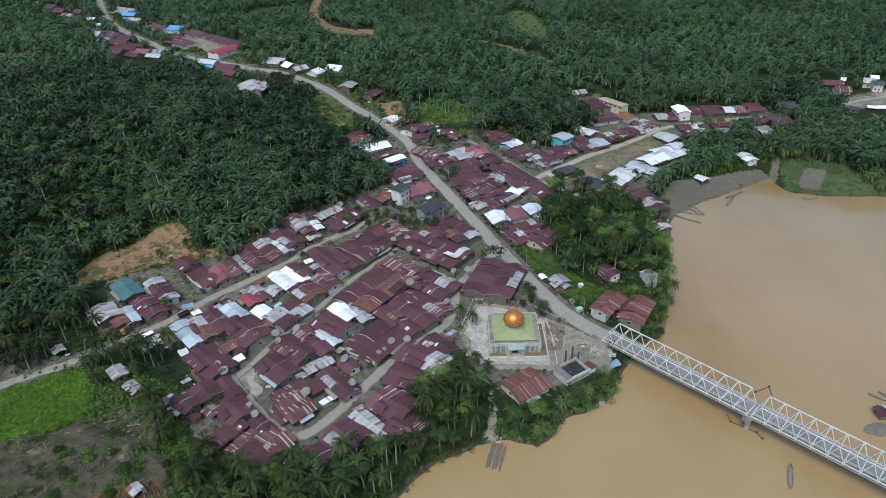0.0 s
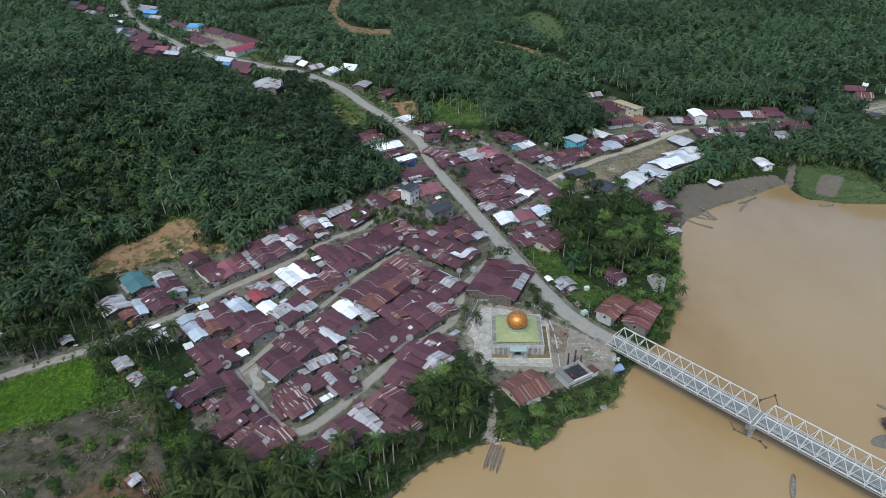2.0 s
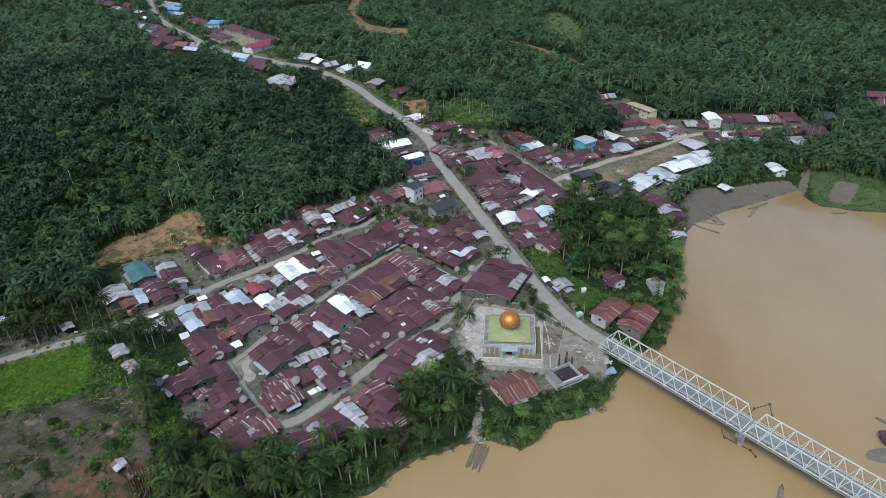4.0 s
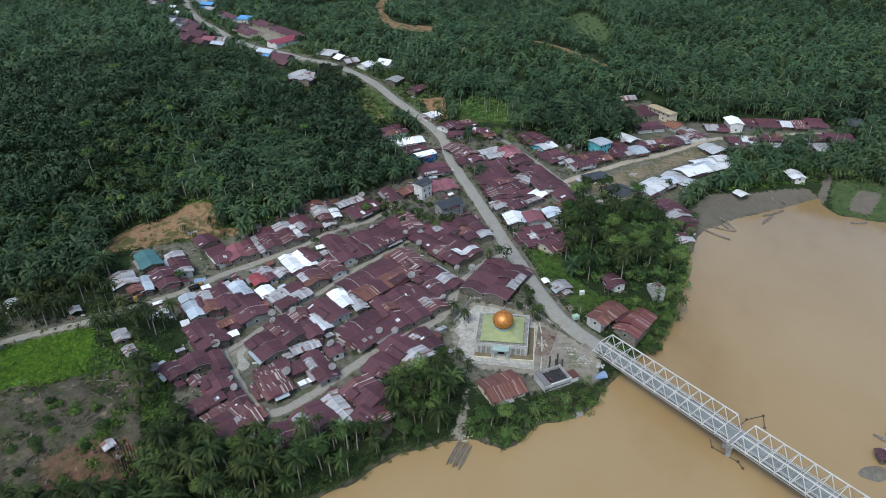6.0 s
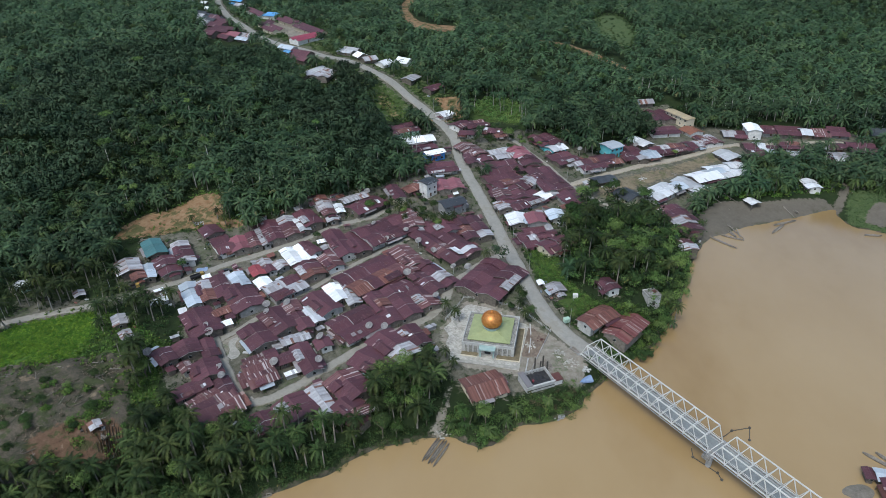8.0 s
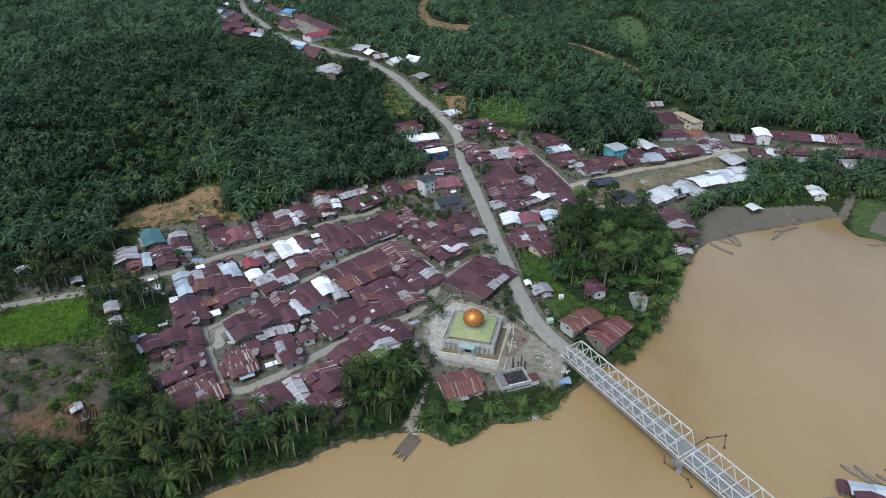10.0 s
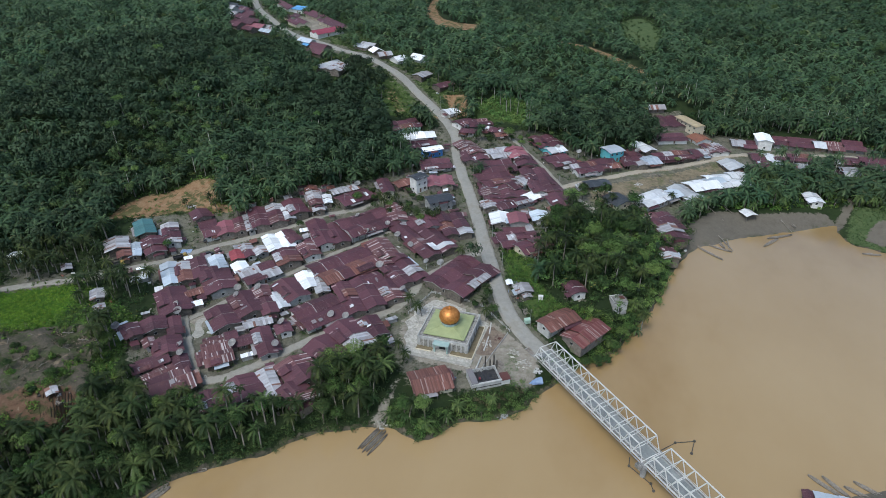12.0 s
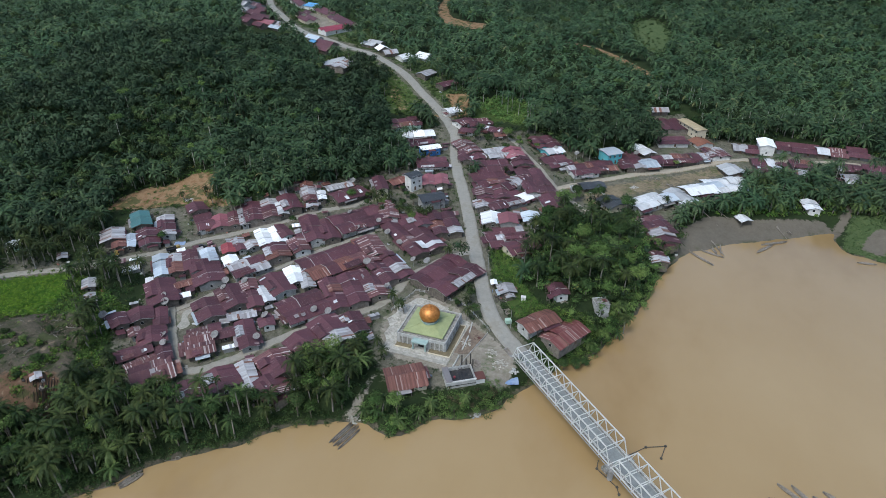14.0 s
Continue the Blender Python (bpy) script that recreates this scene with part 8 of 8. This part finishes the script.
for k in range(5):
    canoe(10.2 + k * 0.95, 131.2 - k * 0.35 + (k % 2) * 0.8, 13.0 + k * 0.95, 141.0 - k * 0.4 + (k % 2) * 0.6, "narrow wooden canoe moored at the village landing", wide=0.36)
canoe(113.9, 290.1, 124.7, 280.7, "long dark wooden boat hauled onto the beach")
canoe(119.4, 293, 129.3, 289.5, "weathered wooden boat lying on the beach")
canoe(122.5, 301, 126.3, 291.8, "weathered wooden boat lying on the grey beach")
canoe(143.7, 298.9, 151.5, 309.5, "long wooden boat floating beside the beach", wide=0.8)
canoe(146.2, 307.5, 158.3, 315, "narrow wooden boat at the edge of the beach")
canoe(156.6, 328, 160.4, 320.6, "wooden boat pulled up on the beach", z=-3.6)
canoe(186.1, 304.7, 194.1, 305.5, "driftwood canoe beside the grassy spit")
canoe(-48.6, 91.6, -41.4, 96.8, "long wooden canoe lying along the bank")
canoe(-39.9, 96.6, -37.2, 103.4, "narrow wooden canoe beside the bank")
canoe(-38.9, 96.0, -36.2, 102.6, "narrow grey canoe beside the bank")
canoe(-34.4, 108.6, -29.6, 111, "wooden canoe under the riverside palms")
canoe(97.6, 122.4, 101.6, 131.4, "long grey motor canoe out on the river", wide=0.8)
canoe(140.4, 160.3, 148.4, 154.6, "wooden boat moored near the floating houses")
canoe(144.2, 161.0, 150.5, 154.8, "narrow wooden boat moored near the floating houses")
canoe(149.5, 158.8, 157.0, 155.5, "dark wooden boat by the far bank")
canoe(152.5, 161.5, 160.0, 157.5, "dark wooden boat by the far bank")


def driftwood(x0, y0, x1, y1, r, label):
    """A bleached log lying on the shore, thick end first, with a few broken stubs."""
    rng = random.Random(int(x0 * 7 + y0))
    length = math.hypot(x1 - x0, y1 - y0)
    z0, z1 = max(ground_z(x0, y0), WATER - 0.1), max(ground_z(x1, y1), WATER - 0.1)
    bm = bmesh.new()
    path = [(length * k / 5, rng.uniform(-0.2, 0.2), (z1 - z0) * k / 5 + r * 0.8) for k in range(6)]
    tube(bm, path, [r * (1 - 0.11 * k) for k in range(6)], 8)
    for k in range(3):
        q = Vector(path[1 + k])
        tube(bm, [q, q + Vector((rng.uniform(0.3, 0.9), rng.uniform(-1.0, 1.0), rng.uniform(0.2, 0.6)))], [r * 0.45, r * 0.15], 6)
    me = bpy.data.meshes.new("driftwood")
    bm.to_mesh(me)
    bm.free()
    me.materials.append(M["boat"])
    ob = new("driftwood", me)
    ob.matrix_basis = pose(x0, y0, z0, 0, 0, math.degrees(math.atan2(y1 - y0, x1 - x0)))
    tagged(ob, label, "driftwood", "driftwood on the beach")


for row in ((123.6, 301.6, 129.9, 291.2, 0.32), (128, 300.9, 128.1, 292.1, 0.3), (148.4, 310.2, 156.1, 313, 0.3), (125.7, 330.4, 130.8, 322.8, 0.3), (119.8, 324.9, 126.6, 315.7, 0.22), (153.8, 324.4, 158.4, 318.0, 0.34)):
    driftwood(*row, "grey weathered log lying on the muddy beach")
for row in ((193.9, 345.7, 200.6, 348.6, 0.35), (194.1, 341.4, 201.2, 348.7, 0.3), (201.4, 362.9, 202.2, 359.2, 0.35), (189.0, 338.5, 194.5, 347.0, 0.3), (197.5, 344.0, 204.5, 352.0, 0.28), (191.5, 350.5, 196.5, 349.0, 0.25)):
    driftwood(*row, "grey driftwood log beside the muddy stream")
canoe(110.8, 322.4, 114.3, 317.5, "pale upturned canoe drawn up below the market", z=-2.6, wide=0.5)


# ---- vehicles ----
def truck(x, y, turn, body, label):
    t = thing("truck", x, y, ground_z(x, y) + 0.25, turn, label, "truck", "parked vehicles")
    boxes("cargo_bed", [(-3.0, -1.05, 0.75, 1.3, 1.05, 0.95), (-3.0, -1.05, 0.95, 1.3, -0.95, 1.6), (-3.0, 0.95, 0.95, 1.3, 1.05, 1.6), (-3.0, -0.95, 0.95, -2.9, 0.95, 1.6), (1.2, -0.95, 0.95, 1.3, 0.95, 1.9)], body, t)
    bm = bmesh.new()
    v = box(bm, 1.4, -1.0, 0.55, 3.1, 1.0, 2.15)
    for i in (5, 6):
        v[i].co.x -= 0.35
    bmesh.ops.bevel(bm, geom=bm.edges[:], offset=0.08, segments=2, affect='EDGES')
    part("cab", bm, M["yellow"] if body is not M["yellow"] else M["black"], t)
    boxes("windscreen", [(2.86, -0.85, 1.4, 3.06, 0.85, 1.95)], M["glass"], t)
    boxes("chassis", [(-3.0, -0.4, 0.5, 3.0, 0.4, 0.75)], M["black"], t)
    for wx in (-2.1, 2.2):
        for wy in (-0.9, 0.9):
            bm = bmesh.new()
            bmesh.ops.create_cone(bm, cap_ends=True, segments=18, radius1=0.45, radius2=0.45, depth=0.3, matrix=Matrix.Translation((wx, wy, 0.45)) @ Euler((math.pi / 2, 0, 0)).to_matrix().to_4x4())
            w = part("wheel", bm, M["rubber"], t)
            boxes("rim", [(wx - 0.18, wy - 0.17, 0.27, wx + 0.18, wy + 0.17, 0.63)], M["steel"], w)


def car(x, y, turn, paint, label):
    t = thing("car", x, y, ground_z(x, y) + 0.2, turn, label, "car", "parked vehicles")
    bm = bmesh.new()
    v = box(bm, -2.1, -0.82, 0.35, 2.1, 0.82, 0.95)
    bmesh.ops.bevel(bm, geom=bm.edges[:], offset=0.14, segments=2, affect='EDGES')
    part("body", bm, paint, t)
    bm = bmesh.new()
    v = box(bm, -1.7, -0.72, 0.93, 0.9, 0.72, 1.55)
    for i in (4, 5, 6, 7):
        v[i].co.x *= 0.75
        v[i].co.y *= 0.88
    cabin = part("cabin", bm, M["glass"], t)
    boxes("roof_panel", [(-1.3, -0.63, 1.54, 0.68, 0.63, 1.6)], paint, cabin)
    for wx in (-1.35, 1.35):
        for wy in (-0.75, 0.75):
            bm = bmesh.new()
            bmesh.ops.create_cone(bm, cap_ends=True, segments=18, radius1=0.33, radius2=0.33, depth=0.22, matrix=Matrix.Translation((wx, wy, 0.33)) @ Euler((math.pi / 2, 0, 0)).to_matrix().to_4x4())
            part("wheel", bm, M["rubber"], t)


truck(-128.5, 190.2, 40, M["black"], "parked black and yellow truck beside the street")
truck(-107.5, 204.8, 48, M["black"], "parked dark truck at the street edge")
car(-97.2, 211.2, 45, M["black"], "parked black car between the houses")
car(-106, 221, 130, M["dark"], "dark car parked before a white gabled house")
car(187.9, 398.7, 0, M["black"], "dark car parked on the earth yard")
car(-159, 176, 20, M["dark"], "dark car parked in the shade of palms")


# ---- poles and wires ----
def pole(x, y, turn, label="slim grey utility pole with a cross arm"):
    t = thing("utility_pole", x, y, ground_z(x, y), turn, label, "utility pole", "utility poles")
    bm = bmesh.new()
    tube(bm, [(0, 0, -0.6), (0, 0, 8.5)], [0.09, 0.06], 8)
    part("shaft", bm, M["grey"], t)
    bm = bmesh.new()
    beam(bm, (-0.8, 0, 8.1), (0.8, 0, 8.1), 0.1)
    part("cross_arm", bm, M["dark"], t)
    return (x, y, ground_z(x, y) + 8.1)


def wire(a, c):
    d = (Vector(c) - Vector(a))
    bm = bmesh.new()
    pts = [Vector(a) + d * s + Vector((0, 0, -1.2 * 4 * s * (1 - s))) for s in (0, 0.2, 0.4, 0.6, 0.8, 1)]
    tube(bm, [p - Vector(a) for p in pts], [0.03] * 6, 5)
    me = bpy.data.meshes.new("power_line")
    bm.to_mesh(me)
    bm.free()
    me.materials.append(M["black"])
    ob = new("power_line", me)
    ob.location = a
    tagged(ob, "thin black power line between poles", "power line", "power lines")


def pole_row(line, spacing, offset):
    c = glide(line, spacing)
    d = np.gradient(c, axis=0)
    d /= np.hypot(d[:, 0], d[:, 1])[:, None]
    tops = [pole(p[0] + offset * q[1], p[1] - offset * q[0], math.degrees(math.atan2(q[1], q[0])) + 90) for p, q in zip(c, d)]
    for a, b in zip(tops, tops[1:]):
        wire(a, b)


pole_row(MAIN_ROAD[1:14:3], 46, 3.8)
pole_row(TOP_STREET[2::3], 38, -2.9)
pole_row(MARKET_STREET[:6:2], 40, -2.8)


# ---- the clearing: stumps, fallen trunks, brushwood ----
def fallen_trunk(x, y, turn, length, r, label, material):
    bm = bmesh.new()
    rng = random.Random(int(x * 10))
    path = [(-length / 2 + length * k / 5, rng.uniform(-0.25, 0.25), 0.35 + rng.uniform(-0.05, 0.25)) for k in range(6)]
    tube(bm, path, [r * (1 - 0.1 * k) for k in range(6)], 8)
    for k in range(4):
        p = Vector(path[2 + k % 3])
        tube(bm, [p, p + Vector((rng.uniform(0.6, 1.6), rng.uniform(-1.6, 1.6), rng.uniform(0.1, 0.9)))], [r * 0.4, r * 0.12], 6)
    me = bpy.data.meshes.new("fallen_trunk")
    bm.to_mesh(me)
    bm.free()
    me.materials.append(material)
    ob = new("fallen_trunk", me)
    ob.matrix_basis = pose(x, y, ground_z(x, y), 0, 0, turn)
    tagged(ob, label, "log")


lr = random.Random(9)
for i in range(70):
    px, py = lr.uniform(-140, -76), lr.uniform(94, 148)
    if inside(CLEARING, np.array([px]), np.array([py]))[0]:
        fallen_trunk(px, py, lr.uniform(0, 180), lr.uniform(1.5, 6), lr.uniform(0.07, 0.22), "bleached fallen trunk with broken branches on bare soil", M["bark"] if i % 3 else M["trunk"])
fallen_trunk(-78, 108.5, 112, 9, 0.3, "long bleached trunk lying on the cleared slope", M["bark"])
fallen_trunk(-90.5, 117, 40, 8, 0.2, "long thin pole lying on the cleared slope", M["bark"])
LOW_SPOTS = []
CLEARING_SHRUBS = [(-109.2, 112.3), (-116.4, 128.9), (-108.7, 129.3), (-106.1, 131.2), (-93.4, 131.1), (-94.0, 122.2), (-94.9, 119.5), (-96.8, 115.6), (-94.0, 114.1), (-106.9, 110.5), (-114.1, 109.1), (-106.0, 96.9), (-85.9, 101.4), (-80.3, 102.7), (-90.9, 140.7), (-90.0, 144.2), (-84.3, 126.6), (-79.0, 123.7), (-77.1, 126.8), (-110.5, 120.1), (-82.1, 120.0), (-106.9, 102.4), (-98.7, 98.5), (-115.8, 133.3), (-103.7, 136.2), (-92.4, 125.4)]
for i, (px, py) in enumerate(CLEARING_SHRUBS):
    plant(BROADS, i, px, py, lr.uniform(0.3, 0.55), lr.uniform(0, 360), 2.4)
for i in range(260):
    px, py = lr.uniform(-145, -76), lr.uniform(94, 149)
    if i % 2 and inside(CLEARING, np.array([px]), np.array([py]))[0]:
        LOW_SPOTS.append((px, py))
scatter_mesh("low_scrub", shrubs, rows_for(np.array(LOW_SPOTS)[:, 0], np.array(LOW_SPOTS)[:, 1], 0.25, 0.6, 41), M["bush"], "low scrub growing back on the cleared slope", "scrub")

gx, gy = jittered(-152, -72, 91, 150, 1.0, 83)
drift = np.array([noise.noise((a * 0.11, b * 0.11, 2.7)) for a, b in zip(gx, gy)])
keep = inside(CLEARING, gx, gy) & ~inside(RED_SOIL, gx, gy) & (np.random.default_rng(84).random(len(gx)) < 0.36 + 0.35 * drift)
half = np.arange(int(keep.sum())) % 3 == 0
tufts = [leaf_crown(240 + s, 0.75, 0.2, 5, 22, 0.17, (0.3, 0.5)) for s in range(4)]
scatter_mesh("dry_litter", tufts, rows_for(gx[keep][~half], gy[keep][~half], 0.06, 0.95, 85), M["litter"], "dry brushwood litter and dead grass on bare soil", "litter")
scatter_mesh("low_weeds", tufts, rows_for(gx[keep][half], gy[keep][half], 0.12, 0.9, 86), M["bush"], "small dark weeds between the dry litter", "weeds")


def furrows():
    """Low parallel planting ridges on the brown soil of the clearing."""
    rng = random.Random(12)
    V, F = [], []
    for k in range(15):
        s = k / 14
        a = Vector((-92.6 + 9.2 * s, 114.2 + 7.6 * s))
        b = Vector((-81.6 + 8.0 * s, 104.6 + 4.4 * s))
        d = (b - a).normalized()
        w = Vector((-d.y, d.x)) * 0.16
        n = 9
        base = len(V)
        for i in range(n):
            p = a.lerp(b, i / (n - 1)) + w * rng.uniform(-0.8, 0.8)
            z = ground_z(p.x, p.y)
            up = rng.uniform(0.3, 0.7)
            V += [(p.x - w.x, p.y - w.y, z - 0.4), (p.x, p.y, z + up), (p.x + w.x, p.y + w.y, z - 0.4)]
        for i in range(n - 1):
            j = base + i * 3
            F += [(j, j + 1, j + 4, j + 3), (j + 1, j + 2, j + 5, j + 4)]
    tagged(mesh_object("furrow_ridges", V, F, M["furrow"]), "low dry stalk rows on brown soil of the clearing", "furrows", kind="stuff")


M["furrow"] = surface("dry_furrow_stalks", (0.08, 0.06, 0.04), (0.2, 0.165, 0.12), 0.8, 0.95, fine=3.0, grain=0.5)
furrows()
THICKETS = [(-94.5, 114.4, 2.2), (-94.2, 116.7, 2.4), (-93.8, 119.4, 2.6), (-93.3, 122.1, 2.4), (-92.6, 124.6, 2.0), (-93.5, 130.2, 3.0), (-114.7, 128.1, 2.0), (-107.5, 126.9, 2.4), (-93.8, 139.9, 2.6), (-89.6, 140.3, 2.6), (-89.5, 144.0, 2.2), (-89.2, 100.5, 3.5), (-85.2, 101.4, 3.5), (-92.5, 101.5, 3.0), (-73.3, 115.1, 2.5), (-77.4, 118.2, 2.2), (-107.7, 118.6, 1.8), (-101.4, 129.6, 1.4), (-89.6, 109.6, 1.2)]
tx, ty = [], []
for cx, cy, r in THICKETS:
    for _ in range(int(5 * r)):
        q, w = lr.uniform(0, math.tau), r * lr.random() ** 0.5
        tx.append(cx + w * math.cos(q))
        ty.append(cy + w * math.sin(q))
scatter_mesh("thicket", [leaf_crown(190 + s, 1.2, 1.0, 4, 44, 0.24) for s in range(4)], rows_for(np.array(tx), np.array(ty), 0.5, 1.0, 52), M["lush"], "dense green thickets growing back on the clearing", "bushes")

# ---- floating houses by the far bank ----
def mud_bank(x, y, rx, ry, turn):
    v, f, rings, sides = [(0, 0, 0.45)], [], 4, 22
    for r in range(1, rings + 1):
        for k in range(sides):
            a = k * math.tau / sides
            w = 1 + 0.22 * noise.noise((math.cos(a) * 1.4, math.sin(a) * 1.4, x))
            v.append((rx * w * r / rings * math.cos(a), ry * w * r / rings * math.sin(a), 0.45 - 0.75 * (r / rings) ** 2 + 0.12 * noise.noise((r, k, 3))))
    f += [(0, 1 + k, 1 + (k + 1) % sides) for k in range(sides)]
    for r in range(rings - 1):
        for k in range(sides):
            a, b = 1 + r * sides + k, 1 + r * sides + (k + 1) % sides
            f.append((a, a + sides, b + sides, b))
    ob = mesh_object("mud_bank", v, f, M["mud"], flat=False)
    ob.matrix_basis = pose(x, y, WATER, 0, 0, turn)
    tagged(ob, "grey mud bank rising from the river", "mud bank", kind="structure")


M["mud"] = surface("grey_river_mud", (0.1, 0.09, 0.072), (0.2, 0.183, 0.155), 0.4, 0.9, fine=2.0, grain=0.5)
mud_bank(134.6, 144.6, 5.6, 3.6, 20)

GROUP = "far bank"
house("b", 146.6, 150.2, 12.0, 4.2, 0, 1.8, "wood", GROUP)
house("m", 138.6, 150.2, 4.2, 2.6, 90, 1.7, "wood", GROUP)
house("m", 144.5, 142.6, 11.0, 7.0, 90, 1.9, "wood", GROUP)
house("z", 156.0, 146.0, 9.0, 6.0, 80, 1.9, "wood", GROUP)


# ---- small clutter round the houses ----
def litter_material():
    m, n, l, b = shader("mixed_scrap")
    r = ramp(n, [(0.0, (0.05, 0.045, 0.04)), (0.3, (0.14, 0.12, 0.1)), (0.55, (0.25, 0.23, 0.2)), (0.75, (0.5, 0.5, 0.5)), (0.9, (0.14, 0.18, 0.25)), (0.96, (0.22, 0.09, 0.07))])
    r.color_ramp.interpolation = 'CONSTANT'
    l.new(n.new("ShaderNodeNewGeometry").outputs["Random Per Island"], r.inputs["Fac"])
    l.new(r.outputs["Color"], b.inputs["Base Color"])
    b.inputs["Roughness"].default_value = 0.8
    return m


def yard_clutter():
    rng = random.Random(77)
    V, F = [], []
    for hx, hy, a, b in HOUSE_SPOTS:
        if hy > 430 or hx > 130:
            continue
        for _ in range(9):
            t = rng.uniform(0, math.tau)
            r = (a + b) / 2 + rng.uniform(0.2, 3.2)
            x, y = hx + r * math.cos(t), hy + r * math.sin(t)
            if min(line_gap(line, np.array([x]), np.array([y]))[0] - width / 2 for line, width in ROADS) < 0.1 or inside(RIVER, np.array([x]), np.array([y]))[0]:
                continue
            z = ground_z(x, y)
            w, d, k = rng.uniform(0.15, 0.9), rng.uniform(0.1, 0.45), rng.uniform(0.1, 0.7)
            q = rng.uniform(0, math.pi)
            c, s = math.cos(q), math.sin(q)
            i = len(V)
            for zz in (z - 0.1, z + k):
                V += [(x + u * c - v * s, y + u * s + v * c, zz) for u, v in ((-w, -d), (w, -d), (w, d), (-w, d))]
            F += [tuple(i + j for j in f) for f in ((3, 2, 1, 0), (4, 5, 6, 7), (0, 1, 5, 4), (1, 2, 6, 5), (2, 3, 7, 6), (3, 0, 4, 7))]
    tagged(mesh_object("yard_clutter", V, F, litter_material()), "boards, buckets and scraps lying round the houses", "clutter", kind="stuff")


yard_clutter()
